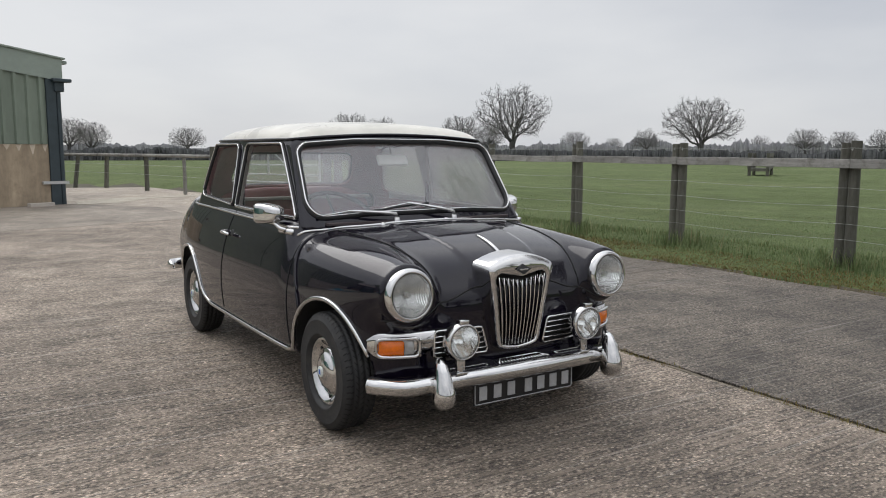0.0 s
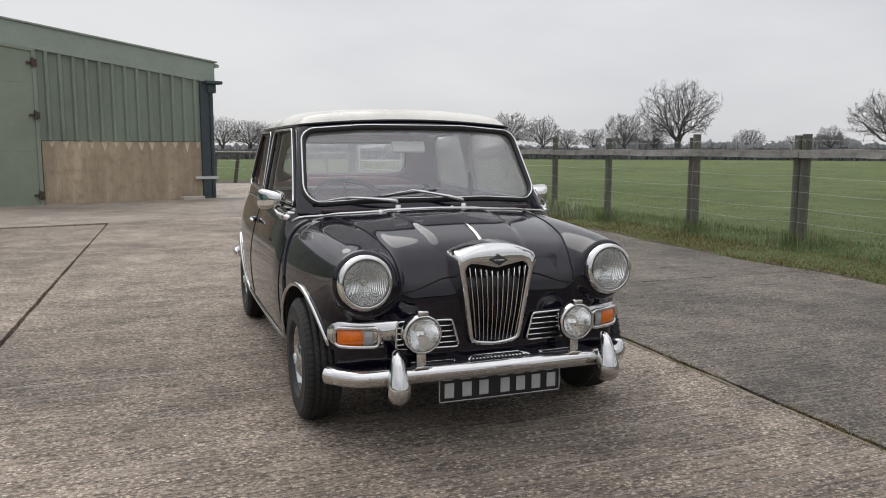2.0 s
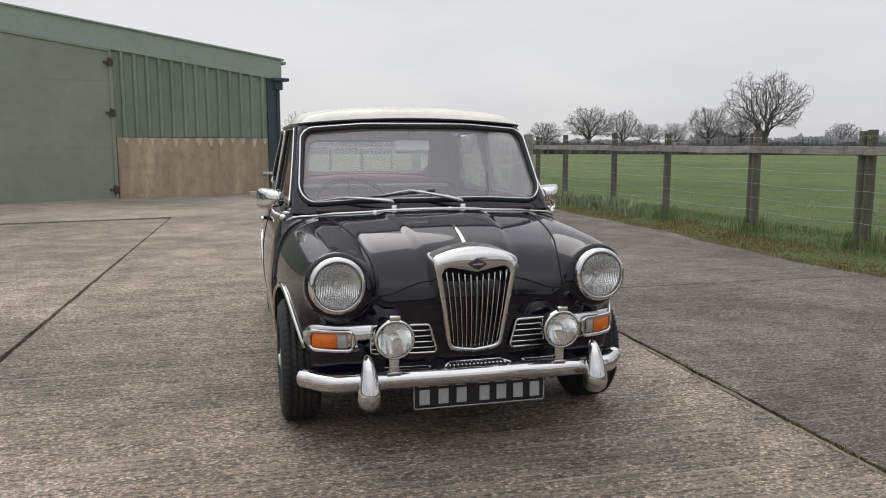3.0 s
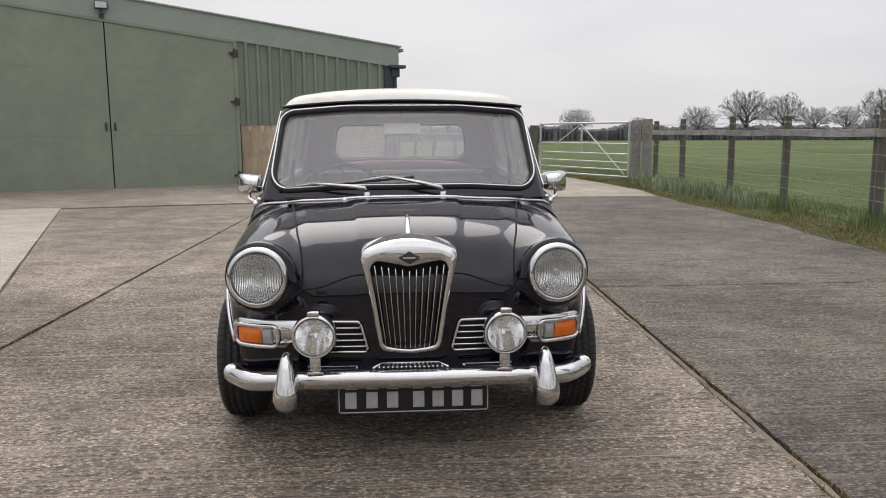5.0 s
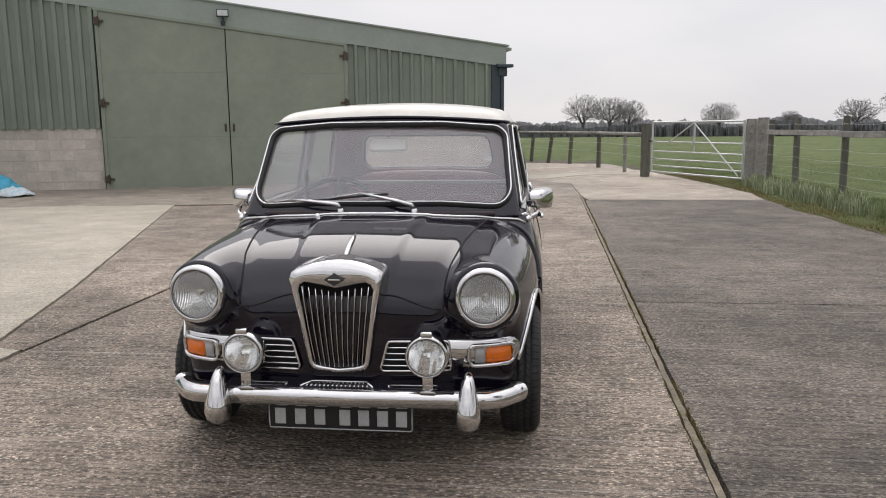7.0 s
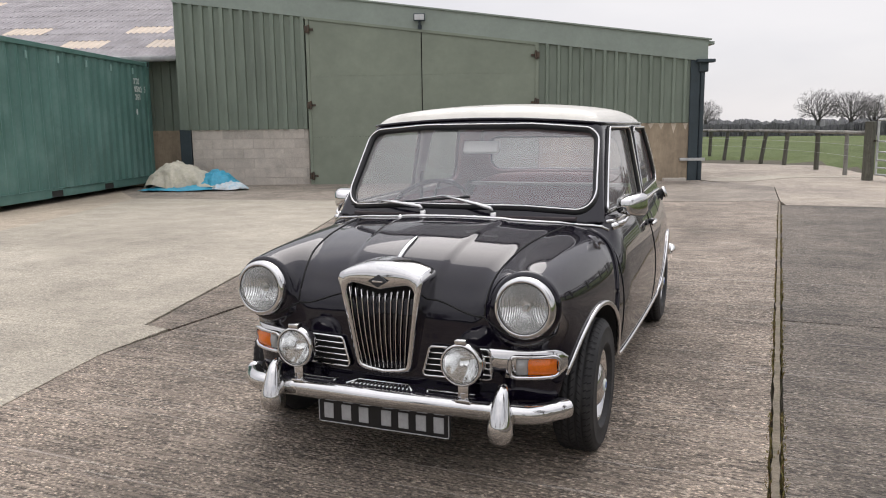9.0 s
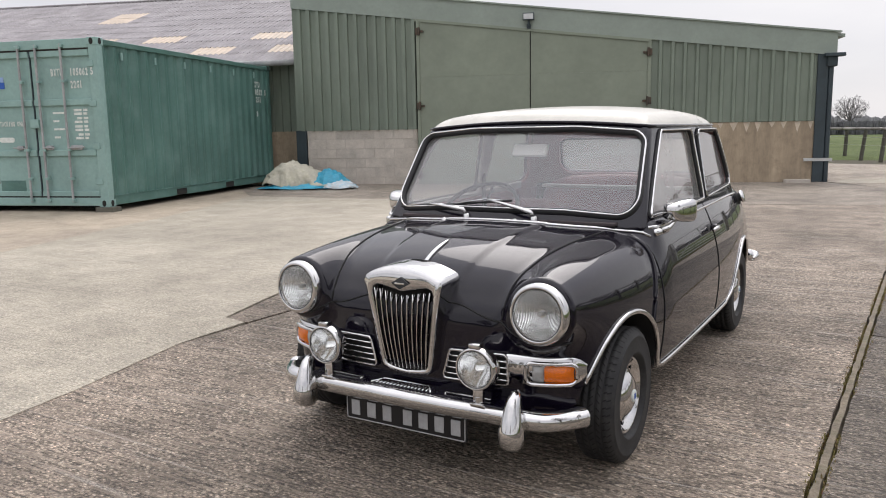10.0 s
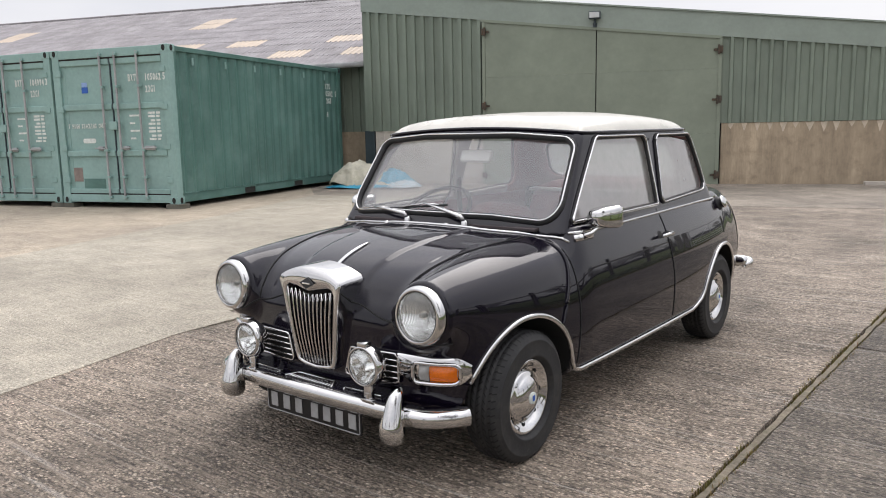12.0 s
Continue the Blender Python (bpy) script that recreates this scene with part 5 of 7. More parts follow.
deck_line = spline([-0.60, -0.45, -0.38, -0.25, 0.0, 0.20, 0.36, 0.60, 2.0, 2.2, 2.45, 2.65, 2.80], [0.62, 0.715, 0.737, 0.757, 0.783, 0.797, 0.806, 0.815, 0.83, 0.815, 0.79, 0.745, 0.68])
AXLE_F, AXLE_R, HUB_Z = 0.0, 2.036, 0.243


def bonnet_edge(y):
    return 0.352 + 0.115 * np.clip((y + 0.42) / 0.72, 0, 1)


def body_skin(x, y, z):
    """The outer skin of wings, bonnet, doors and boot, without openings: negative inside."""
    X = np.abs(x)
    side = X - (half_width(y) + 0.004 - 0.055 * np.maximum(z - 0.48, 0) ** 2 / 0.09 - 0.028 * np.maximum(0.5 - z, 0) ** 2 / 0.0625)
    crest = 0.172 + 0.058 * (y + 0.4) / 0.65
    top = deck_line(y) - 0.026 * (X / 0.6) ** 2 + 0.11 * step01(0.34, 0.47, y) * (1 - step01(2.28, 2.62, y)) * step01(0.30, 0.5, X)
    fore = 1 - step01(0.22, 0.34, y)
    top = top + fore * (0.0075 * (1 - step01(crest - 0.020, crest + 0.012, X)) - 0.004 * np.exp(-((X - bonnet_edge(y)) / 0.035) ** 2))
    lid = z - top
    nose = (-0.378 + 0.045 * (X / 0.55) ** 3 + 0.05 * np.maximum(z - 0.60, 0)) - y
    tail = y - (2.665 - 0.07 * (X / 0.55) ** 2 - 0.25 * (z - 0.5) ** 2)
    mid = step01(0.25, 0.5, y) * (1 - step01(2.1, 2.3, y))
    f = soft_max(side, lid - 0.010 - 0.004 * step01(0.3, 0.5, X), 0.115 - 0.035 * mid)
    f = smax(f, z - 0.826 - 0.012 * step01(0.6, 2.2, y), 0.03)
    roll = step01(0.48, 0.64, z) * (1 - step01(0.36, 0.54, X))
    f = soft_max(f - roll * (0.004 + 0.016 * (1 - step01(-0.1, 0.8, y))), nose - 0.003 - 0.027 * roll, 0.075 + 0.125 * roll)
    f = smax(f, tail, 0.14)
    pod = np.sqrt((X - 0.498) ** 2 + (z - 0.603) ** 2) - 0.113
    pod = smax(pod, -0.374 - y, 0.02)
    pod = smax(pod, y - 0.25, 0.1)
    f = smin(f, pod, 0.085)
    # the tuck under the front panel, above the bumper
    return smax(f, 0.235 - z, 0.05)


def body_solid(x, y, z):
    """The skin with wheel arches and the cabin hollowed out."""
    X = np.abs(x)
    f = body_skin(x, y, z)
    for ay, r in ((AXLE_F, 0.292), (AXLE_R, 0.300)):
        cut = np.maximum(np.sqrt((y - ay - 0.016) ** 2 + (z - HUB_Z) ** 2) - r, 0.42 - X)
        f = np.maximum(f, -cut)
    # wells that hold the headlamps
    f = np.maximum(f, -np.maximum(np.sqrt((X - 0.498) ** 2 + (z - 0.603) ** 2) - 0.091, y + 0.305))
    cabin = np.maximum(np.maximum(X - 0.605, 0.335 - z), np.maximum(0.40 + 0.11 * (X / 0.6) ** 2 - y, y - 2.10 + 0.11 * (X / 0.6) ** 2))
    return np.maximum(f, -cabin)


def cabin_skin(x, y, z):
    """Pillars, glass and roof as one smooth dome."""
    X = np.abs(x)
    side = (X - (0.632 - 0.195 * (z - 0.80)) + 0.026 * (1 - step01(0.40, 1.0, y))) / 1.02
    screen = (0.302 + 0.69 * (z - 0.774) + 0.058 * (X / 0.6) ** 2 - y) / 1.21
    rear = (y - (2.18 - 0.69 * (z - 0.83) - 0.09 * (X / 0.5) ** 2)) / 1.21
    top = z - (1.289 - 0.036 * (X / 0.55) ** 2 - 0.016 * (X / 0.55) ** 6 - 0.034 * ((y - 1.2) / 0.65) ** 2)
    f = smax(side, screen, 0.030)
    f = smax(f, rear, 0.08)
    return smax(f, top, 0.065)


def dense(points, step, closed=True):
    out = []
    pairs = zip(points, points[1:] + points[:1]) if closed else zip(points[:-1], points[1:])
    for a, b in pairs:
        a, b = np.array(a, float), np.array(b, float)
        k = max(1, int(np.linalg.norm(b - a) / step))
        out += [tuple(a + (b - a) * i / k) for i in range(k)]
    if not closed:
        out.append(tuple(points[-1]))
    return out


def inside_distance(u, v, outline):
    """Signed distance to a closed outline in a plane: negative inside."""
    best, wind = np.full(np.shape(u), 1e9), np.zeros(np.shape(u), bool)
    for (ax, ay), (bx, by) in zip(outline, outline[1:] + outline[:1]):
        ex, ey = bx - ax, by - ay
        t = np.clip(((u - ax) * ex + (v - ay) * ey) / (ex * ex + ey * ey + 1e-12), 0, 1)
        best = np.minimum(best, (u - ax - ex * t) ** 2 + (v - ay - ey * t) ** 2)
        cross = (ay > v) != (by > v)
        wind ^= cross & (u < ex * (v - ay) / (ey if ey else 1e-12) + ax)
    return np.sqrt(best) * np.where(wind, -1, 1)


SCREEN = rounded([(-0.570, 0.827), (-0.28, 0.845), (0.28, 0.845), (0.570, 0.827), (0.531, 1.158), (0.25, 1.180), (-0.25, 1.180), (-0.531, 1.158)], [0.070, 0.8, 0.8, 0.070, 0.062, 0.8, 0.8, 0.062])
DOOR_WINDOW = rounded([(0.440, 0.830), (1.243, 0.838), (1.222, 1.166), (0.735, 1.166)], [0.008, 0.012, 0.045, 0.05])
QUARTER_WINDOW = rounded([(1.297, 0.838), (1.905, 0.865), (1.800, 1.162), (1.340, 1.164)], [0.03, 0.05, 0.06, 0.045])
BACKLIGHT = rounded([(-0.43, 0.905), (0.43, 0.905), (0.39, 1.120), (-0.39, 1.120)], 0.06)


def cabin_solid(x, y, z):
    X = np.abs(x)
    f = cabin_skin(x, y, z)
    f = np.maximum(f, -(f + 0.030))
    coarse = lambda o: [o[i] for i in range(0, len(o), 2)]
    for outline in (DOOR_WINDOW, QUARTER_WINDOW):
        f = np.maximum(f, -np.maximum(inside_distance(y, z, coarse(outline)), 0.40 - X))
    f = np.maximum(f, -np.maximum(inside_distance(X, z, coarse(SCREEN)), y - 0.95))
    f = np.maximum(f, -np.maximum(inside_distance(X, z, coarse(BACKLIGHT)), 1.72 - y))
    return np.maximum(f, 0.79 - z)


def surface_net(f, lo, hi, step):
    """The zero level of f as quads, each vertex drawn onto the surface."""
    axes = [np.arange(a, b + step, step) for a, b in zip(lo, hi)]
    gx_, gy_, gz_ = np.meshgrid(*axes, indexing="ij")
    val = f(gx_, gy_, gz_)
    neg = val < 0
    cnt = np.zeros(tuple(s - 1 for s in val.shape))
    acc = np.zeros(cnt.shape + (3,))
    corner = [(i, j, k) for i in (0, 1) for j in (0, 1) for k in (0, 1)]
    shape = cnt.shape

    def cut(a, c):
        return a[c[0]:c[0] + shape[0], c[1]:c[1] + shape[1], c[2]:c[2] + shape[2]]
    for a in corner:
        for ax in range(3):
            if a[ax]:
                continue
            b = tuple(v + (1 if i == ax else 0) for i, v in enumerate(a))
            va, vb = cut(val, a), cut(val, b)
            hit = (va < 0) != (vb < 0)
            t = np.where(hit, va / np.where(hit, va - vb, 1), 0)
            cnt += hit
            for i in range(3):
                acc[..., i] += hit * (a[i] + (t if i == ax else 0))
    live = cnt > 0
    index = np.full(shape, -1)
    index[live] = np.arange(live.sum())
    cells = np.argwhere(live)
    pts = np.array(lo) + (cells + acc[live] / cnt[live][:, None]) * step
    quads = []
    for ax in range(3):
        o1, o2 = [(1, 2), (2, 0), (0, 1)][ax]
        va = np.take(neg, range(0, neg.shape[ax] - 1), axis=ax)
        vb = np.take(neg, range(1, neg.shape[ax]), axis=ax)
        e = np.argwhere(va != vb)
        e = e[(e[:, o1] > 0) & (e[:, o2] > 0) & (e[:, o1] < shape[o1]) & (e[:, o2] < shape[o2])]
        flip = va[tuple(e.T)]
        ids = []
        for d1, d2 in ((1, 1), (0, 1), (0, 0), (1, 0)):
            c = e.copy()
            c[:, o1] -= d1
            c[:, o2] -= d2
            ids.append(index[tuple(c.T)])
        q = np.stack(ids, 1)
        q[~flip] = q[~flip][:, ::-1]
        quads.append(q)
    quads = np.concatenate(quads)
    eps = step * 0.2
    for _ in range(4):
        v0 = f(*pts.T)
        g = np.stack([(f(*(pts + d).T) - f(*(pts - d).T)) / (2 * eps) for d in np.eye(3) * eps], 1)
        move = -(v0 / np.maximum((g * g).sum(1), 0.05))[:, None] * g
        size = np.linalg.norm(move, axis=1, keepdims=True)
        pts = pts + move * np.minimum(1, 0.35 * step / np.maximum(size, 1e-9))
    return pts, quads[(quads >= 0).all(1)]


def slope_of(f, pts, eps=0.002):
    g = np.stack([f(*(pts + d).T) - f(*(pts - d).T) for d in np.eye(3) * eps], 1)
    return g / np.maximum(np.linalg.norm(g, axis=1, keepdims=True), 1e-9)


def panel(name, pts, quads, mask, mat, skin, label=""):
    """The chosen quads of a net as a part of the car, shaded by the skin's own slope."""
    q = quads[mask]
    used_ids, inv = np.unique(q, return_inverse=True)
    p = pts[used_ids]
    ob = mesh_object(name, p.tolist(), inv.reshape(-1, 4).tolist(), mat, car, True, label)
    on_skin = np.abs(skin(*p.T)) < 0.0012
    n_skin = slope_of(skin, p)
    base = np.array([v.normal[:] for v in ob.data.vertices])
    nn = np.where(on_skin[:, None], n_skin, base)
    ob.data.normals_split_custom_set_from_vertices(nn.tolist())
    return ob


def find(f, start, way, reach=1.0):
    """Where a line from inside first leaves the skin."""
    start, way = np.array(start, float), np.array(way, float)
    lo_, hi_ = 0.0, reach
    for _ in range(40):
        mid = (lo_ + hi_) / 2
        if f(*(start + way * mid)) < 0:
            lo_ = mid
        else:
            hi_ = mid
    return start + way * lo_


def on_side(f, y, z, sgn=1, lift=0.0):
    p = find(f, (0.0, y, z), (1.0, 0, 0), 1.2)
    return Vector((sgn * (p[0] + lift), y, z))


def on_nose(f, x, z, lift=0.0):
    p = find(f, (x, 0.3, z), (0, -1.0, 0), 1.5)
    return Vector((x, p[1] - lift, z))


def on_deck(f, x, y, lift=0.0):
    p = find(f, (x, y, 0.45), (0, 0, 1.0), 1.0)
    return Vector((x, y, p[2] + lift))


# -- body panels --
bp, bq = surface_net(body_solid, (-0.76, -0.56, 0.19), (0.76, 2.75, 0.90), 0.0125)
bc = bp[bq].mean(1)
cx_, cy_, cz_ = np.abs(bc[:, 0]), bc[:, 1], bc[:, 2]
outer = np.abs(body_skin(*bc.T)) < 0.006
seam_z = 0.600 - 0.045 * step01(0.16, 0.34, cx_)
is_bonnet = outer & (cy_ < 0.262 + 0.10 * (cx_ / 0.6) ** 2) & (cx_ < bonnet_edge(cy_)) & (cz_ > seam_z)
door_front = 0.345 + 0.02 * (0.8 - cz_)
door_rear = 1.225 + 0.16 * (0.82 - cz_)
is_door = outer & (cx_ > 0.56) & (cy_ > door_front) & (cy_ < door_rear) & (cz_ > 0.285)
is_boot = outer & (cy_ > 2.24) & (cx_ < 0.50) & (cz_ > 0.40)
is_inner = ~outer
rest = ~(is_bonnet | is_door | is_boot | is_inner)
panel("body", bp, bq, rest, BLACK, body_skin)
panel("bonnet", bp, bq, is_bonnet, BLACK, body_skin)
doors = {1: panel("door", bp, bq, is_door & (bc[:, 0] > 0), BLACK, body_skin), -1: panel("door", bp, bq, is_door & (bc[:, 0] < 0), BLACK, body_skin)}
panel("boot_lid", bp, bq, is_boot, BLACK, body_skin)
panel("inner_body", bp, bq, is_inner, UNDER, body_skin, "dark underbody, wheel wells and cabin tub")


# -- cabin --
def gutter_z(x):
    return 1.186 + 0.026 * (1 - min(1.0, (abs(x) / 0.535) ** 2))


cp, cq = surface_net(cabin_solid, (-0.70, 0.18, 0.77), (0.70, 2.26, 1.32), 0.0115)
cc = cp[cq].mean(1)
gz_all = 1.186 + 0.026 * (1 - np.minimum(1.0, (np.abs(cc[:, 0]) / 0.535) ** 2)) * ((cc[:, 1] < 0.9) | (cc[:, 1] > 1.7))
c_out = np.abs(cabin_skin(*cc.T)) < 0.006
panel("roof", cp, cq, c_out & (cc[:, 2] > gz_all), WHITE, cabin_skin, "white painted domed roof")
panel("cabin_frame", cp, cq, c_out & (cc[:, 2] <= gz_all), BLACK, cabin_skin)
behind = ~c_out & (cc[:, 1] > 1.80) & (cc[:, 2] < 1.165)
panel("headlining", cp, cq, ~c_out & ~behind, TRIM_CLOTH, cabin_skin, "pale grey headlining and pillar linings")
panel("quarter_trim", cp, cq, behind, QUARTER_TRIM, cabin_skin, "dusty maroon padded rear quarter trim")


def pane(name, outline, place_pt, rows=16, cols=14, inset=-0.012, mat=GLASS):
    """A curved sheet of glass that fills a window's outline."""
    lo_v, hi_v = min(p[1] for p in outline), max(p[1] for p in outline)
    v, f = [], []
    for i in range(rows + 1):
        b = lo_v + (hi_v - lo_v) * (0.001 + 0.998 * (i / rows) ** 1.8)
        xs = []
        for (ax, ay), (bx, by) in zip(outline, outline[1:] + outline[:1]):
            if (ay > b) != (by > b):
                xs.append(ax + (bx - ax) * (b - ay) / (by - ay))
        a0, a1 = min(xs), max(xs)
        for j in range(cols + 1):
            v.append(place_pt(a0 + (a1 - a0) * j / cols, b, inset))
    for i in range(rows):
        for j in range(cols):
            k = i * (cols + 1) + j
            f.append((k, k + 1, k + cols + 2, k + cols + 1))
    ob = mesh_object(name, v, f, mat, car, True)
    ob.visible_shadow = False
    return ob


def screen_pt(x, z, lift):
    p = find(cabin_skin, (x, 1.2, z), (0, -1.0, 0), 1.5)
    return Vector((x, p[1] - lift, z))


def rear_pt(x, z, lift):
    p = find(cabin_skin, (x, 1.2, z), (0, 1.0, 0), 1.5)
    return Vector((x, p[1] + lift, z))


def side_pt(sgn):
    return lambda y, z, lift: on_side(cabin_skin, y, z, sgn, lift)


def lifted(p, r):
    """A point of the cabin's skin moved out along its normal."""
    n_ = slope_of(cabin_skin, np.array([tuple(p)]))[0]
    return p + Vector(n_) * r


def trim_round(name, outline, place_pt, parent, r_chrome=0.0055, r_rubber=0.0125, chrome_in=0.0):
    pts = dense(outline, 0.03)
    tube_part("seal", [place_pt(a, b, 0.0) for a, b in pts], r_rubber, RUBBER, parent, "black rubber window seal", closed=True, sides=8)
    tube_part("chrome_trim", [lifted(place_pt(a, b, 0.0), r_rubber * 1.02) for a, b in pts], r_chrome, CHROME, parent, "bright chrome window trim", closed=True, sides=8)


windscreen = pane("windscreen", SCREEN, screen_pt)
trim_round("windscreen", SCREEN, screen_pt, windscreen, 0.0042, 0.0150)
backlight = pane("rear_window", BACKLIGHT, rear_pt)
trim_round("rear_window", BACKLIGHT, rear_pt, backlight)
for sgn in (1, -1):
    w = pane("door_window", DOOR_WINDOW, side_pt(sgn), mat=SKY_GLASS if sgn > 0 else SIDE_GLASS)
    trim_round("door_window", DOOR_WINDOW, side_pt(sgn), w, 0.0052, 0.0095)
    q = pane("quarter_window", QUARTER_WINDOW, side_pt(sgn), mat=SKY_GLASS if sgn > 0 else SIDE_GLASS)
    trim_round("quarter_window", QUARTER_WINDOW, side_pt(sgn), q, 0.0046, 0.0100)
# the roof gutter
ring = []
for k in range(120):
    t = 2 * math.pi * k / 120
    way = np.array([math.cos(t), math.sin(t) * 1.35, 0.0])
    lo_, hi_ = 0.0, 1.2
    for _ in range(40):
        mid = (lo_ + hi_) / 2
        x, y = way[0] * mid, 1.24 + way[1] * mid
        zz = gutter_z(x) if y < 0.9 or y > 1.7 else 1.186
        if cabin_skin(x, y, zz) < 0:
            lo_ = mid
        else:
            hi_ = mid
    x, y = way[0] * lo_, 1.24 + way[1] * lo_
    ring.append((x * 1.006, 1.24 + (y - 1.24) * 1.004, gutter_z(x) if y < 0.9 or y > 1.7 else 1.186))
tube_part("roof_gutter", ring, 0.0105, BLACK, car, "black painted rain gutter", closed=True, sides=8, flat=0.7)


# -- seams between panels --
def seam(points, r=0.0028):
    tube_part("panel_gap", points, r, UNDER, car, sides=6)


for sgn in (1, -1):
    edge = [(sgn * float(bonnet_edge(y)), y) for y in np.linspace(-0.40, 0.30, 30)]
    low = []
    for a in np.linspace(-6, 74, 16):
        w = (0.0, -math.cos(radians(a)), math.sin(radians(a)))
        low.append(Vector(find(body_skin, (sgn * float(bonnet_edge(-0.2 + 0.19 * w[1])), -0.2, 0.58), w, 0.6)))
    line = [on_deck(body_skin, x, y, 0.0005) for x, y in edge if y > low[-1].y + 0.01]
    seam(low + line, 0.0035)
    seam([on_side(body_skin, 0.345 + 0.02 * (0.8 - z), z, sgn, 0.0005) for z in np.linspace(0.285, 0.80, 16)])
    seam([on_side(body_skin, 1.225 + 0.16 * (0.82 - z), z, sgn, 0.0005) for z in np.linspace(0.285, 0.815, 16)])
    # the raised weld seams of the shell
    tube_part("weld_seam", [on_side(body_skin, 0.330 - 0.110 * float(step01(0.74, 0.42, z)), z, sgn, 0.002) for z in np.linspace(0.462, 0.768, 22)], 0.0075, BLACK, car, sides=8)
    tube_part("weld_seam", [on_side(body_skin, 2.47 + 0.10 * (0.8 - z), z, sgn, 0.001) for z in np.linspace(0.36, 0.74, 14)], 0.006, BLACK, car, sides=8)
for sgn in (1, -1):
    seam([on_nose(body_skin, sgn * x, z, 0.0005) for x, z in zip(np.linspace(0.335, 0.585, 16), 0.508 + 0.050 * (1 - step01(0.335, 0.46, np.linspace(0.335, 0.585, 16))))], 0.0028)
seam([on_nose(body_skin, x, 0.600 - 0.045 * float(step01(0.16, 0.34, abs(x))), 0.0005) for x in np.linspace(-0.345, 0.345, 40)], 0.0032)

# -- chrome strips --
for sgn in (1, -1):
    arch = []
    for a in np.linspace(158, 22, 26):
        arch.append((0.016 + 0.297 * math.cos(radians(a)), HUB_Z + 0.297 * math.sin(radians(a))))
    rear_arch = []
    for a in np.linspace(165, -2, 30):
        rear_arch.append((AXLE_R + 0.01 + 0.305 * math.cos(radians(a)), HUB_Z + 0.305 * math.sin(radians(a))))
    path = arch + [(0.318, 0.292), (0.345, 0.262), (0.385, 0.252)] + [(y, 0.252) for y in np.linspace(0.45, 1.60, 18)] + [(1.665, 0.262), (1.72, 0.29)] + rear_arch
    pts = [on_side(body_skin, y, max(z, 0.262), sgn, 0.003) for y, z in path]
    pts = [Vector((p.x, p.y, z)) for p, (y, z) in zip(pts, path)]
    tube_part("sill_trim", pts, 0.0105, CHROME, car, "chrome arch and sill moulding", sides=8, normal=[(sgn, 0, 0)] * len(pts), flat=0.8)
    # waist moulding from the scuttle to the tail of the cabin
    waist = []
    for y in np.linspace(0.40, 2.08, 40):
        z = 0.793 + 0.012 * float(step01(0.4, 2.0, y))
        a, b = on_side(body_skin, y, z, sgn, 0.004), on_side(cabin_skin, y, z, sgn, 0.004)
        waist.append(a if abs(a.x) > abs(b.x) else b)
    tube_part("waist_moulding", waist, 0.0065, CHROME, car, "thin chrome waist moulding", sides=8)
scuttle = []
for x in np.linspace(-0.625, 0.625, 44):
    y = 0.272 + 0.105 * (abs(x) / 0.6) ** 2.1
    scuttle.append(on_deck(body_skin, x, y, 0.002))
tube_part("scuttle_moulding", scuttle, 0.0065, CHROME, car, "chrome moulding across the scuttle", sides=8)
spear = [on_deck(body_skin, 0.0, y, 0.004) for y in np.linspace(-0.345, -0.095, 18)]
tube_part("bonnet_spear", spear, [0.010] * 6 + [0.009] * 8 + [0.007, 0.006, 0.004, 0.002], CHROME, car, "chrome spear along the bonnet", sides=8, flat=0.7)

# -- lamps --
def lamp_unit(name, x, y, z, r, tilt, ring_w, label, silver):
    m = pose(x, y, z, tilt, 0, 0)
    v, f = lathe([(0.0001, 0.054)] + [(r * 0.92 * q, 0.054 - 0.062 * q * q) for q in np.linspace(0.12, 1.0, 12)], 40, "y")
    bowl = mesh_object(name, v, f, silver, car, True, label)
    bowl.matrix_basis = m
    v, f = lathe([(r * 0.99, 0.02), (r * 1.10 + ring_w, 0.018), (r * 1.12 + ring_w, 0.0), (r * 1.08 + ring_w * 0.7, -0.018), (r * 1.0, -0.026), (r * 0.93, -0.022), (r * 0.90, -0.010)], 48, "y")
    mesh_object("rim", v, f, CHROME, bowl, True, "chrome lamp rim")
    n = 8
    v, f = lathe([(r * 0.925 * math.sin(i / n * math.pi / 2) + 0.0001, -0.014 - 0.020 * math.cos(i / n * math.pi / 2)) for i in range(n + 1)], 40, "y")
    g = mesh_object("lens", v, f, LENS, bowl, True, "clear fluted lamp glass")
    g.visible_shadow = False
    v, f = lathe([(r * 0.945, -0.0225), (r * 0.938, -0.0248), (r * 0.928, -0.0240), (r * 0.925, -0.016)], 48, "y")
    mesh_object("gasket", v, f, RUBBER, bowl, True)
    return bowl


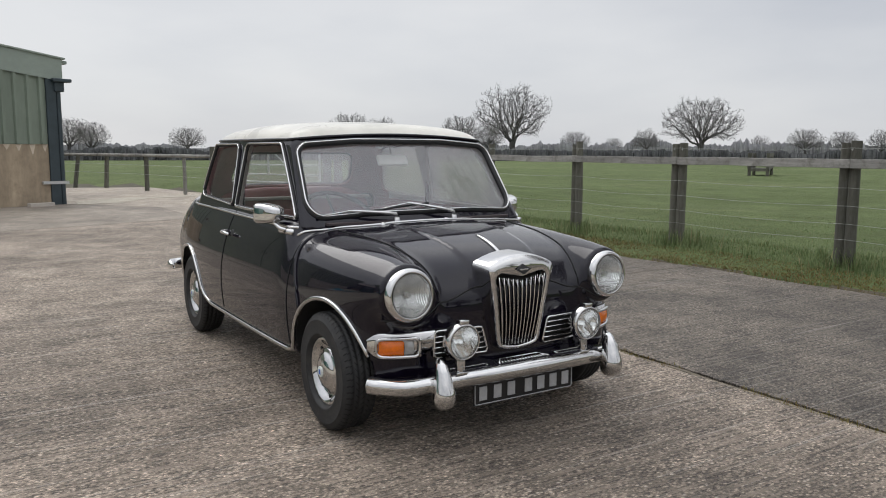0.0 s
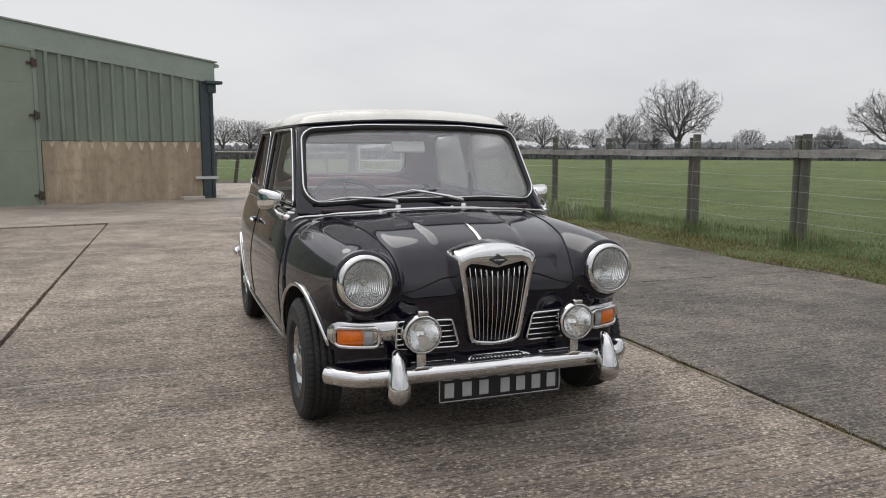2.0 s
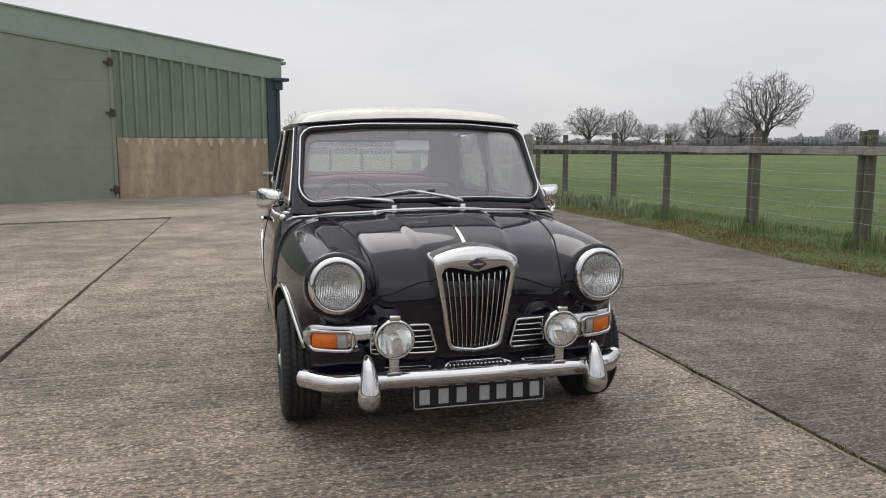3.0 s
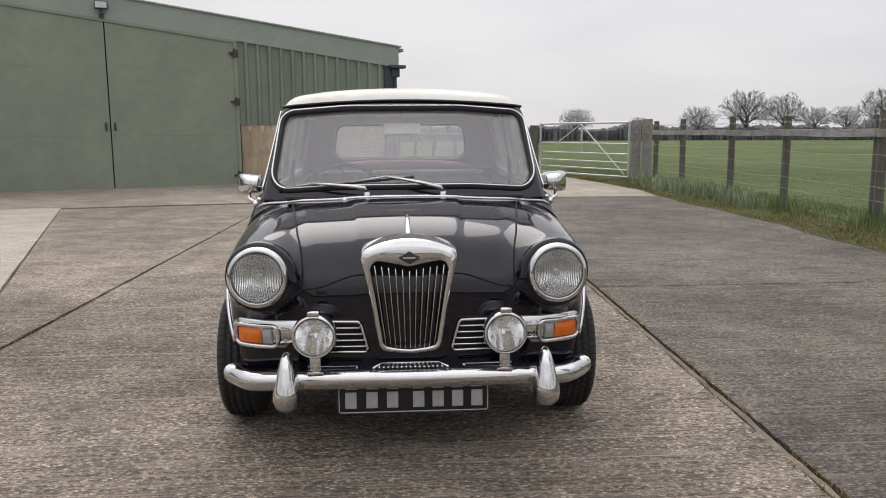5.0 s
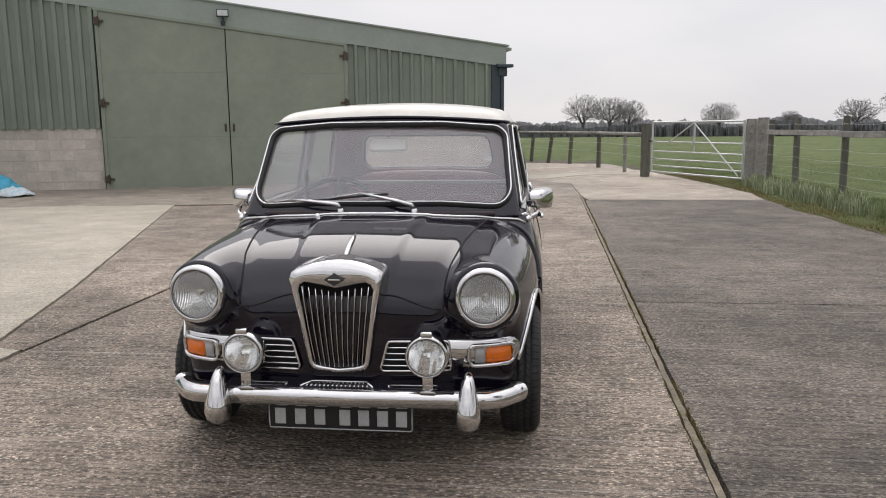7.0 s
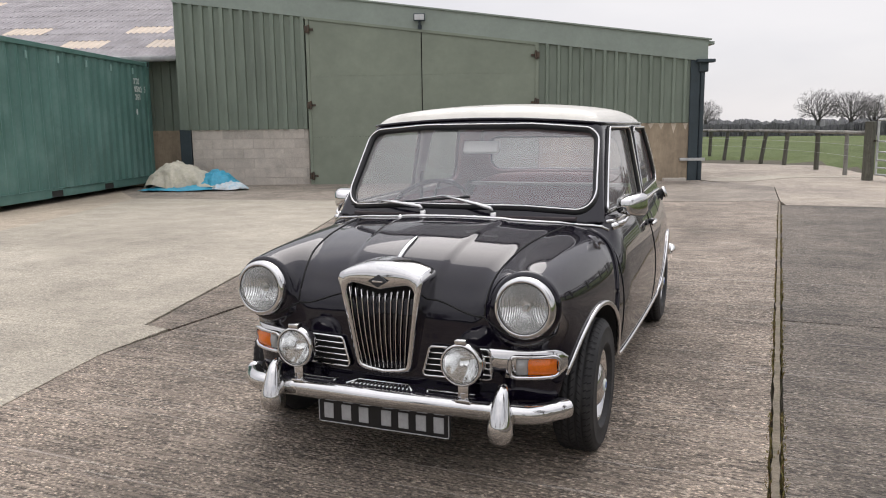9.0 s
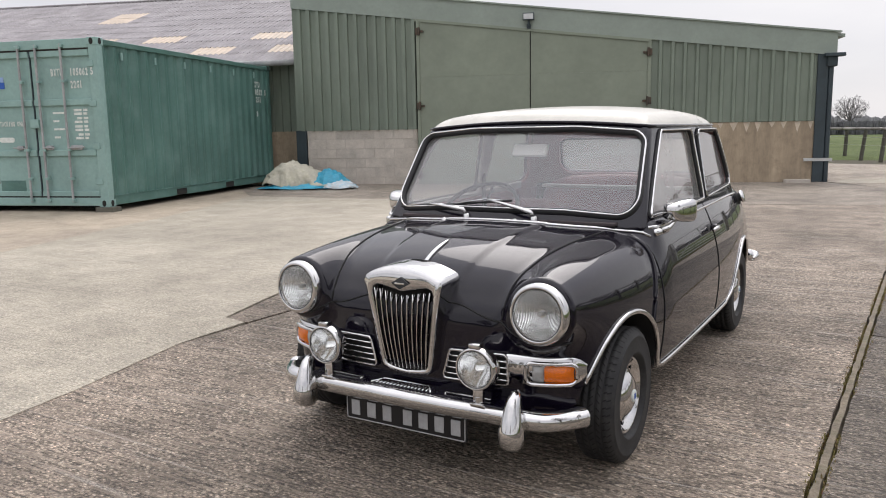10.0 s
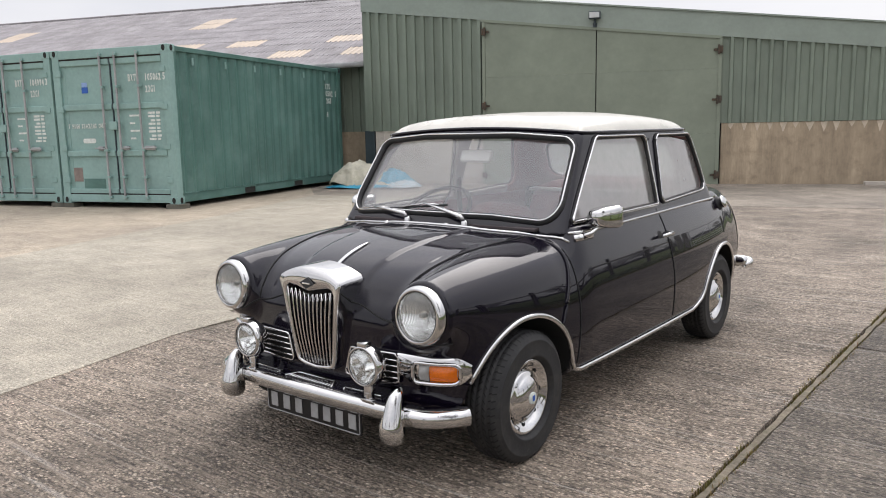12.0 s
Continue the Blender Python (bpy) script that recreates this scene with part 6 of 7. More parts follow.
for sgn in (1, -1):
    hl = lamp_unit("headlamp", sgn * 0.498, -0.385, 0.603, 0.088, -4, 0.004, "large round headlamp", HEAD_MIRROR)
    # moulded bars across the lower lens and the bulb shield behind it
    for z in (-0.030, -0.044):
        tube_part("lens_bar", [(x, -0.030 + 0.9 * x * x, z) for x in np.linspace(-0.045, 0.045, 7)], 0.0016, LENS, hl, sides=6)
    part("bulb_shield", rod(bmesh.new(), (0, 0.030, 0), (0, 0.018, 0), 0.016, 0.015, sides=20), CHROME, hl, smooth=True)
    bulb = part("bulb", rod(bmesh.new(), (0, 0.04, 0), (0, 0.0, 0), 0.012, 0.008), CLEAR, hl)
    fx = sgn * 0.312
    fog = lamp_unit("fog_lamp", fx, -0.458, 0.420, 0.066, 0, 0.0, "round chrome spot lamp on a bumper bracket", SPOT_MIRROR)
    v, f = lathe([(0.072, 0.0), (0.068, 0.022), (0.050, 0.045), (0.022, 0.060), (0.0001, 0.064)], 36, "y")
    mesh_object("shell", v, f, CHROME, fog, True)
    part("peak", boxed(-0.020, 0.020, -0.025, 0.01, 0.068, 0.086, bevel=0.005), CHROME, fog, smooth=True)
    br = bmesh.new()
    box(br, -0.018, 0.018, 0.0, 0.02, -0.118, -0.066, bevel=0.003)
    rod(br, (0, 0.01, -0.125), (0, 0.01, -0.10), 0.014)
    box(br, -0.026, 0.026, -0.01, 0.05, -0.128, -0.120, bevel=0.002)
    part("bracket", br, CHROME, fog, smooth=True)

# -- grille --
def shield(w_top, w_bot, z_top, z_shoulder, z_bot, dip, n=14):
    """A shield outline from the top centre round, mirrored: (x, z)."""
    right = []
    for i in range(n + 1):
        t = i / n
        x = (w_top - 0.025) * t
        right.append((x, z_top + (z_shoulder - z_top) * t ** 2.0 + dip * (1 - t) ** 1.2))
    right.append((w_top - 0.008, z_shoulder - 0.008))
    right.append((w_top, z_shoulder - 0.028))
    for i in range(1, n):
        t = i / n
        right.append((w_top + (w_bot - w_top) * t ** 0.85, z_shoulder - 0.028 + (z_bot + 0.02 - z_shoulder + 0.028) * t))
    right += [(w_bot, z_bot + 0.02), (w_bot - 0.006, z_bot + 0.007), (w_bot - 0.02, z_bot + 0.002)]
    for i in range(1, 5):
        right.append(((w_bot - 0.02) * (1 - i / 4), z_bot - 0.008 * i / 4))
    left_half = [(-x, z) for x, z in right[-2:0:-1]]
    return right + left_half


out_o = shield(0.160, 0.105, 0.727, 0.697, 0.345, 0.0)
out_i = shield(0.128, 0.090, 0.655, 0.655, 0.361, -0.020)
rows_ = [([(x * 1.02, z + 0.006) for x, z in out_o], -0.35), ([(x * 1.02, z + 0.003) for x, z in out_o], -0.430), (out_o, -0.462), ([(x * 0.985, z - 0.004 if z > 0.6 else z + 0.003) for x, z in out_o], -0.472),
         ([(x * 1.03, z + 0.006 if z > 0.6 else z - 0.003) for x, z in out_i], -0.474), (out_i, -0.466), (out_i, -0.43)]
gv_, gf_ = [], []
for pts_, y in rows_:
    for x, z in pts_:
        back = 0.014 * max(0.0, (z - 0.66) / 0.08) if y < -0.40 else 0.0
        lean_y = 0.035 * (0.74 - z) / 0.36
        gv_.append((x, y + 0.045 + back * (1 if y > -0.473 else 0.6) + lean_y * 0.6 - 0.004, z))
nn_ = len(out_o)
for i in range(len(rows_) - 1):
    for k in range(nn_):
        gf_.append((i * nn_ + k, i * nn_ + (k + 1) % nn_, (i + 1) * nn_ + (k + 1) % nn_, (i + 1) * nn_ + k))
grille = mesh_object("grille", gv_, gf_, CHROME, car, True, "tall chrome shield-shaped radiator grille")
back_plate = bmesh.new()
vs_ = [back_plate.verts.new((x, -0.362 + 0.02 * (0.74 - z) / 0.36, z)) for x, z in out_i]
back_plate.faces.new(vs_)
part("backing", back_plate, UNDER, grille)
for k in range(11):
    u = (k - 5) / 5.45
    xt, xb = 0.124 * u, 0.087 * u
    zt = 0.643 - 0.020 * (1 - abs(u)) ** 1.1
    bar_pts = []
    for i in range(9):
        t = i / 8
        bar_pts.append((xt + (xb - xt) * t, -0.417 + 0.020 * t - 0.010 * math.sin(math.pi * t), zt + (0.361 - zt) * t))
    tube_part("slat", bar_pts, 0.0026, CHROME, grille, sides=8, flat=4.2, normal=[(0, 1, 0)] * 9)
badge = bmesh.new()
vs_ = [badge.verts.new(p) for p in ((-0.036, -0.430, 0.667), (0, -0.433, 0.647), (0.036, -0.430, 0.667), (0, -0.423, 0.689))]
badge.faces.new(vs_)
ext = bmesh.ops.extrude_face_region(badge, geom=badge.faces[:])
bmesh.ops.translate(badge, vec=(0, -0.005, 0), verts=[e for e in ext["geom"] if isinstance(e, bmesh.types.BMVert)])
bd = part("badge", badge, PLATE, grille, "dark diamond enamel badge")
part("badge_mark", boxed(-0.020, 0.020, -0.438, -0.434, 0.664, 0.670, bevel=0.001), CHROME, bd)

# -- vents, indicator plates --
for sgn in (1, -1):
    def nose(x, z, lift):
        p = on_nose(body_skin, min(abs(x), 0.615) * sgn, z, lift)
        return p
    # vent: frame and five bars
    vent_o = [(0.138, 0.342), (0.168, 0.446), (0.375, 0.448), (0.382, 0.346)]
    vf = [nose(a, b, 0.012) for a, b in dense(rounded(vent_o, 0.012, 3), 0.03)]
    vent = tube_part("air_vent", vf, 0.0055, CHROME, car, "chrome louvred air vent", closed=True, sides=6)
    vb = bmesh.new()
    vb.faces.new([vb.verts.new(nose(a, b, 0.004)) for a, b in rounded(vent_o, 0.012, 3)])
    part("backing", vb, UNDER, vent)
    for k in range(4):
        z = 0.363 + k * 0.0210
        x0 = 0.138 + 0.033 * (z - 0.342) / 0.10
        tube_part("louvre", [nose(a, z, 0.014) for a in np.linspace(x0, 0.380, 8)], 0.0058, CHROME, vent, sides=6, flat=0.6)
    # plate that carries the indicator
    cols_ = np.linspace(0.372, 0.612, 16)
    pv, pf = [], []
    for x in cols_:
        zt = 0.450 if x < 0.575 else 0.450 - 0.030 * ((x - 0.575) / 0.037) ** 2
        zb = (0.370 if x < 0.41 else 0.352) if x < 0.575 else 0.352 + 0.030 * ((x - 0.575) / 0.037) ** 2
        for z in (zb, zb + 0.006, zt - 0.006, zt):
            edge = 0.002 if z in (zb, zt) else 0.010
            pv.append(tuple(nose(x, z, edge)))
    for i in range(len(cols_) - 1):
        for k in range(3):
            a = i * 4 + k
            pf.append((a, a + 4, a + 5, a + 1))
    plate = mesh_object("indicator_plate", pv, pf, CHROME, car, True, "chrome plate round the indicator")
    hood_o = rounded([(0.442, 0.360), (0.594, 0.362), (0.594, 0.432), (0.442, 0.432)], 0.022, 4)
    tube_part("bezel", [nose(a, b, 0.020) for a, b in dense(hood_o, 0.03)], 0.0075, CHROME, plate, closed=True, sides=8)
    for nm, a0, a1, mt, lb in (("indicator_lens", 0.500, 0.585, AMBER, "amber plastic lens"), ("side_lens", 0.462, 0.498, CLEAR, "clear plastic lens")):
        lv, lf = [], []
        xs_, zs_ = np.linspace(a0, a1, 9), np.linspace(0.369, 0.424, 7)
        for x in xs_:
            for z in zs_:
                bow = 0.014 * (1 - ((z - 0.3965) / 0.03) ** 2) * (1 - ((x - (a0 + a1) / 2) / (a1 - a0) * 1.9) ** 6)
                lv.append(tuple(nose(x, z, 0.012 + max(0, bow))))
        for i in range(8):
            for k in range(6):
                lf.append((i * 7 + k, (i + 1) * 7 + k, (i + 1) * 7 + k + 1, i * 7 + k + 1))
        mesh_object(nm, lv, lf, mt, plate, True, lb)

# -- bumpers, overriders, number plate --
def bumper_path(sgn_y=-1):
    pts = []
    for x in np.linspace(-0.624, 0.624, 41):
        u = abs(x) / 0.615
        pts.append((x, -0.462 + 0.050 * u ** 2 + 0.10 * max(0.0, (u - 0.80) / 0.20) ** 2))
    return pts


def blade(name, path, z_mid, flip, label, rise=0.0):
    prof = [(0.020, -0.036), (-0.010, -0.034), (-0.020, -0.020), (-0.024, 0.0), (-0.020, 0.020), (-0.010, 0.034), (0.020, 0.036)] if flip < 0 else [(0.012, -0.036), (-0.010, -0.034), (-0.020, -0.022), (-0.024, 0.0), (-0.022, 0.014), (-0.012, 0.028), (0.004, 0.034), (0.045, 0.034), (0.045, 0.029), (0.004, 0.028), (-0.008, 0.018), (-0.014, 0.0), (-0.012, -0.02), (-0.004, -0.030), (0.012, -0.032)]
    v, f = [], []
    n = len(path)
    for i, (x, y) in enumerate(path):
        a, b = path[max(0, i - 1)], path[min(n - 1, i + 1)]
        d = Vector((b[0] - a[0], b[1] - a[1])).normalized()
        nx, ny = -d.y, d.x
        for o, h in prof:
            thin = 1.0 if flip > 0 else min(1.0, 0.25 + 0.22 * min(i, n - 1 - i))
            o, h = o * (0.9 if flip > 0 else 1.1 * thin), h * (0.88 if flip > 0 else thin)
            v.append((x + nx * o, y + ny * o, z_mid + h - rise * (abs(x) / 0.6) ** 3))
    m = len(prof)
    for i in range(n - 1):
        for k in range(m):
            f.append((i * m + k, (i + 1) * m + k, (i + 1) * m + (k + 1) % m, i * m + (k + 1) % m))
    f += [tuple(range(m))[::-1], tuple((n - 1) * m + k for k in range(m))]
    return mesh_object(name, v, f, CHROME, car, True, label)


rear_path = [(x, 2.735 - 0.03 * (x / 0.58) ** 2) for x in np.linspace(0.58, 0.0, 14)]
corner_arc = [(0.58 + 0.085 * math.sin(radians(a)), 2.62 + 0.085 * math.cos(radians(a))) for a in (90, 72, 54, 36, 18, 4)]
rear_path = [(0.665, 2.54), (0.666, 2.58)] + corner_arc + rear_path[1:]
rear_path = rear_path + [(-x, y) for x, y in rear_path[-2::-1]]
bumper = blade("front_bumper", bumper_path(), 0.268, 1, "curved chrome front bumper", 0.012)
blade("rear_bumper", rear_path, 0.345, -1, "curved chrome rear bumper")
for sgn in (1, -1):
    ov, of = [], []
    for i, (z, w, d) in enumerate(((0.172, 0.006, 0.016), (0.178, 0.022, 0.030), (0.195, 0.034, 0.045), (0.22, 0.038, 0.050), (0.25, 0.036, 0.048), (0.285, 0.028, 0.038), (0.318, 0.023, 0.034), (0.345, 0.017, 0.028), (0.360, 0.010, 0.018), (0.364, 0.002, 0.006))):
        for k in range(16):
            a = 2 * math.pi * k / 16
            ov.append(((0.447 if sgn > 0 else -0.405) + w * 1.18 * math.cos(a), -0.455 - d * 0.6 + d * math.sin(a) + 0.35 * max(0, z - 0.29) * 0.6, z))
    for i in range(9):
        for k in range(16):
            of.append((i * 16 + k, i * 16 + (k + 1) % 16, (i + 1) * 16 + (k + 1) % 16, (i + 1) * 16 + k))
    mesh_object("overrider", ov, of, CHROME, bumper, True, "teardrop chrome overrider")
# the ribbed apron between bumper and grille
ap = bmesh.new()
box(ap, -0.40, 0.40, -0.455, -0.36, 0.286, 0.300, bevel=0.006)
apron = part("apron", ap, BLACK, car)
for k in range(15):
    x = -0.105 + k * 0.015
    tube_part("rib", [(x, -0.447, 0.303), (x * 0.94, -0.412, 0.306)], 0.003, CHROME, apron, sides=5)
tube_part("rib_frame", [(-0.125, -0.450, 0.303), (-0.095, -0.402, 0.306), (0.095, -0.402, 0.306), (0.125, -0.450, 0.303)], 0.004, CHROME, apron, sides=6)
for s in (1, -1):
    tube_part("rib_frame", [(s * 0.18, -0.443, 0.303), (s * 0.17, -0.424, 0.305), (s * 0.34, -0.421, 0.305)], 0.0035, CHROME, apron, sides=6)

plate_ob = part("number_plate", boxed(-0.245, 0.262, -0.444, -0.436, 0.146, 0.240, bevel=0.004), PLATE, car, "black number plate with pale raised bars")
border = [(-0.239, 0.151), (0.256, 0.151), (0.256, 0.235), (-0.239, 0.235)]
tube_part("border", [(x, -0.446, z) for x, z in dense(rounded(border, 0.008, 3), 0.05)], 0.0022, PLATE_PALE, plate_ob, closed=True, sides=6)
for k, x in enumerate((-0.200, -0.130, -0.062, 0.025, 0.090, 0.155, 0.220)):
    part("bar", boxed(x - 0.019, x + 0.019, -0.4475, -0.444, 0.165, 0.221, bevel=0.002), PLATE_PALE, plate_ob)

# -- wheels --
def wheel(x, y, sgn):
    rim_v, rim_f = lathe([(0.132, -0.05), (0.136, 0.034), (0.142, 0.046), (0.137, 0.052), (0.128, 0.046), (0.120, 0.026), (0.112, 0.016), (0.098, 0.030), (0.086, 0.036), (0.080, 0.030), (0.02, 0.028)], 48)
    w = mesh_object("wheel", rim_v, rim_f, SILVER, car, True, "silver steel road wheel")
    w.matrix_basis = pose(x, y, HUB_Z, 0, 0, 0 if sgn > 0 else 180)
    prof = [(0.134, -0.060), (0.150, -0.070), (0.185, -0.075), (0.215, -0.071), (0.232, -0.062), (0.238, -0.054)]
    for a in (-0.036, -0.013, 0.013, 0.036):
        prof += [(0.2415, a - 0.006), (0.2360, a - 0.0035), (0.2360, a + 0.0035), (0.2425, a + 0.006)]
    prof += [(0.2385, 0.054), (0.232, 0.062), (0.222, 0.068), (0.215, 0.071), (0.213, 0.0735), (0.208, 0.0735), (0.205, 0.0725), (0.185, 0.075), (0.160, 0.072), (0.154, 0.074), (0.150, 0.070), (0.141, 0.056), (0.136, 0.050)]
    tv, tf = lathe(prof, 72)
    tyre = mesh_object("tyre", tv, tf, TYRE, w, True, "worn black radial tyre")
    sp = bmesh.new()
    for k in range(60):
        a = 2 * math.pi * k / 60
        for x0, x1, sk in ((-0.052, -0.040, 0.02), (-0.030, -0.018, 0.05), (-0.007, 0.007, -0.05), (0.018, 0.030, 0.05), (0.041, 0.052, -0.02), (0.052, 0.064, -0.02)):
            r1 = 0.2405 if x1 < 0.06 else 0.229
            p = [Vector((xx, math.cos(a + s) * rr, math.sin(a + s) * rr)) for xx, s, rr in ((x0, 0, 0.2415), (x1, sk, r1))]
            t = Vector((0, -math.sin(a), math.cos(a))) * 0.0026
            up = Vector((0.002, math.cos(a) * 0.003, math.sin(a) * 0.003))
            vs = [sp.verts.new(q) for q in (p[0] - t + up, p[0] + t + up, p[1] + t + up, p[1] - t + up)]
            sp.faces.new(vs)
    tagged(part("tread", sp, UNDER, tyre), kind="stuff")
    cv, cf = lathe([(0.100, 0.028), (0.098, 0.038), (0.090, 0.045), (0.082, 0.046), (0.076, 0.052), (0.062, 0.062), (0.044, 0.069), (0.022, 0.073), (0.0001, 0.074)], 40)
    cap = mesh_object("hub_cap", cv, cf, CHROME, w, True, "domed chrome hub cap")
    dv, df = lathe([(0.023, 0.0715), (0.022, 0.0765), (0.019, 0.0775), (0.0001, 0.078)], 24)
    mesh_object("emblem", dv, df, LETTER, cap, True, "small pale round emblem")
    part("emblem_mark", boxed(0.0778, 0.0788, -0.008, 0.008, -0.010, 0.010, bevel=0.0004), STICKER_BLUE, cap)
    tr_v, tr_f = lathe([(0.143, 0.048), (0.140, 0.058), (0.126, 0.056), (0.116, 0.036), (0.100, 0.030)], 48)
    mesh_object("trim_ring", tr_v, tr_f, CHROME, w, True, "chrome wheel trim ring")
    for k in range(8):
        a = 2 * math.pi * k / 8
        slot = bmesh.new()
        bmesh.ops.create_circle(slot, cap_ends=True, segments=12, radius=0.008, matrix=Matrix.Translation((0.036, 0.109 * math.cos(a), 0.109 * math.sin(a))) @ Matrix.Rotation(radians(90), 4, "Y"))
        part("slot", slot, UNDER, w)
    return w


for sgn in (1, -1):
    wheel(sgn * 0.614, AXLE_F + 0.008, sgn)
    wheel(sgn * 0.600, AXLE_R, sgn)

# -- mirrors, handles, wipers, filler cap --
for sgn in (1, -1):
    head = bmesh.new()
    bmesh.ops.create_uvsphere(head, u_segments=24, v_segments=14, radius=1.0)
    for v in head.verts:
        c = v.co
        c.x, c.y, c.z = [math.copysign(abs(t) ** 0.50, t) for t in c]
        fore = max(0.0, -c.y)
        c.x, c.y, c.z = c.x * 0.057 * (1 - 0.28 * fore) - sgn * 0.018 * fore, c.y * (0.100 if c.y < 0 else 0.025), c.z * 0.051 * (1 - 0.18 * fore) * (0.9 + 0.1 * c.x * sgn)
    mir = part("wing_mirror", head, CHROME, car, "chrome door mirror on a bent stalk", smooth=True)
    mir.matrix_basis = pose(sgn * 0.690, 0.605, 0.846, 0, 0, sgn * -6)
    gl = part("mirror_glass", boxed(-0.048, 0.048, 0.018, 0.0275, -0.038, 0.038, bevel=0.001), REFLECTOR, mir)
    foot = on_side(body_skin, 0.46, 0.775, sgn, 0.004)
    st = tube_part("stalk", [foot, foot + Vector((sgn * 0.025, 0.02, 0.012)), foot + Vector((sgn * 0.035, 0.065, 0.035)), Vector((sgn * 0.675, 0.56, 0.82))], [0.012, 0.009, 0.008, 0.008], CHROME, mir, sides=10)
    st.matrix_parent_inverse = mir.matrix_basis.inverted()
    base = tube_part("mount", [on_side(body_skin, 0.41, 0.772, sgn, 0.004), on_side(body_skin, 0.52, 0.772, sgn, 0.004)], 0.014, CHROME, mir, sides=10)
    base.matrix_parent_inverse = mir.matrix_basis.inverted()
    hnd = tube_part("door_handle", [on_side(body_skin, 1.245, 0.700, sgn, 0.0), on_side(body_skin, 1.24, 0.702, sgn, 0.03), on_side(body_skin, 1.20, 0.702, sgn, 0.034), on_side(body_skin, 1.13, 0.700, sgn, 0.030)], [0.014, 0.013, 0.009, 0.008], CHROME, doors[sgn], "chrome pull handle", sides=10)
    rec = bmesh.new()
    bmesh.ops.create_uvsphere(rec, u_segments=20, v_segments=10, radius=1.0)
    for v in rec.verts:
        v.co = Vector((v.co.x * 0.004, v.co.y * 0.026, v.co.z * 0.022))
    well = part("handle_recess", rec, RUBBER, doors[sgn], "dark cupped recess behind the handle", smooth=True)
    well.matrix_basis = Matrix.Translation(on_side(body_skin, 1.165, 0.700, sgn, -0.001)) @ pose(0, 0, 0, 0, sgn * -12, 0)
    # doors' lower window strip
    tube_part("window_strip", [side_pt(sgn)(y, 0.828 + 0.006 * (y - 0.4), 0.006) for y in np.linspace(0.45, 1.235, 16)], 0.006, CHROME, doors[sgn], sides=8)
fc = on_side(body_skin, 2.12, 0.765, 1, 0.0)
v, f = lathe([(0.0001, 0.040), (0.030, 0.039), (0.035, 0.034), (0.035, 0.022), (0.028, 0.020), (0.026, -0.01)], 28)
cap = mesh_object("filler_cap", v, f, CHROME, car, True, "chrome fuel filler cap with black neck")
cap.matrix_basis = Matrix.Translation(fc) @ pose(0, 0, 0, 0, -22, 0)
nv, nf = lathe([(0.042, -0.004), (0.040, 0.006), (0.028, 0.010), (0.026, 0.022)], 28)
mesh_object("neck", nv, nf, RUBBER, cap, True)

for px, jx, jz, (ax, az), (bx, bz) in ((-0.158, -0.395, 0.862, (-0.535, 0.838), (-0.250, 0.858)), (0.160, -0.085, 0.890, (-0.262, 0.858), (0.040, 0.884))):
    piv = on_deck(body_skin, px, 0.335, 0.0)
    a = Vector((piv.x, 0.318, 0.826))
    joint = screen_pt(jx, jz, 0.034)
    arm = tube_part("wiper", [a, a + Vector((-0.012, -0.006, 0.018)), a.lerp(joint, 0.30) + Vector((0, -0.012, 0.014)), a.lerp(joint, 0.65) + Vector((0, -0.008, 0.008)), joint], [0.010, 0.0095, 0.0085, 0.006, 0.0045], CHROME, car, "chrome windscreen wiper", sides=8)
    b0, b1 = screen_pt(ax, az, 0.016), screen_pt(bx, bz, 0.016)
    mid = (b0 + b1) / 2
    tube_part("wiper_blade", [b0, mid + Vector((0, -0.002, 0.001)), b1], 0.0050, RUBBER, arm, "black rubber wiper blade", sides=6)
    tube_part("blade_spine", [b0.lerp(b1, 0.12) + Vector((0, -0.006, 0.004)), joint + Vector((0, 0.004, -0.003)), b0.lerp(b1, 0.86) + Vector((0, -0.006, 0.004))], 0.0034, CHROME, arm, sides=6)
    v, f = lathe([(0.016, -0.01), (0.015, 0.012), (0.008, 0.018), (0.0001, 0.019)], 20, "z")
    pv_ = mesh_object("pivot", v, f, CHROME, arm, True)
    pv_.matrix_basis = Matrix.Translation((piv.x, 0.322, 0.812))
for px in (-0.25, 0.09):
    v, f = lathe([(0.012, -0.01), (0.011, 0.008), (0.004, 0.012), (0.0001, 0.012)], 16, "z")
    jet = mesh_object("washer_jet", v, f, CHROME, car, True)
    jet.matrix_basis = Matrix.Translation(on_deck(body_skin, px, 0.285, 0.0))

# -- inside --
def cushion(name, m, sx, sy, sz, mat, parent, label="", power=0.55):
    bm = bmesh.new()
    bmesh.ops.create_uvsphere(bm, u_segments=28, v_segments=18, radius=1.0)
    for v in bm.verts:
        c = [math.copysign(abs(t) ** power, t) for t in v.co]
        pleat = 0.02 * abs(math.sin(c[0] * 9))
        v.co = Vector((c[0] * sx, c[1] * sy, c[2] * (sz - pleat * sz)))
    ob = part(name, bm, mat, parent, label, smooth=True)
    ob.matrix_basis = m
    return ob


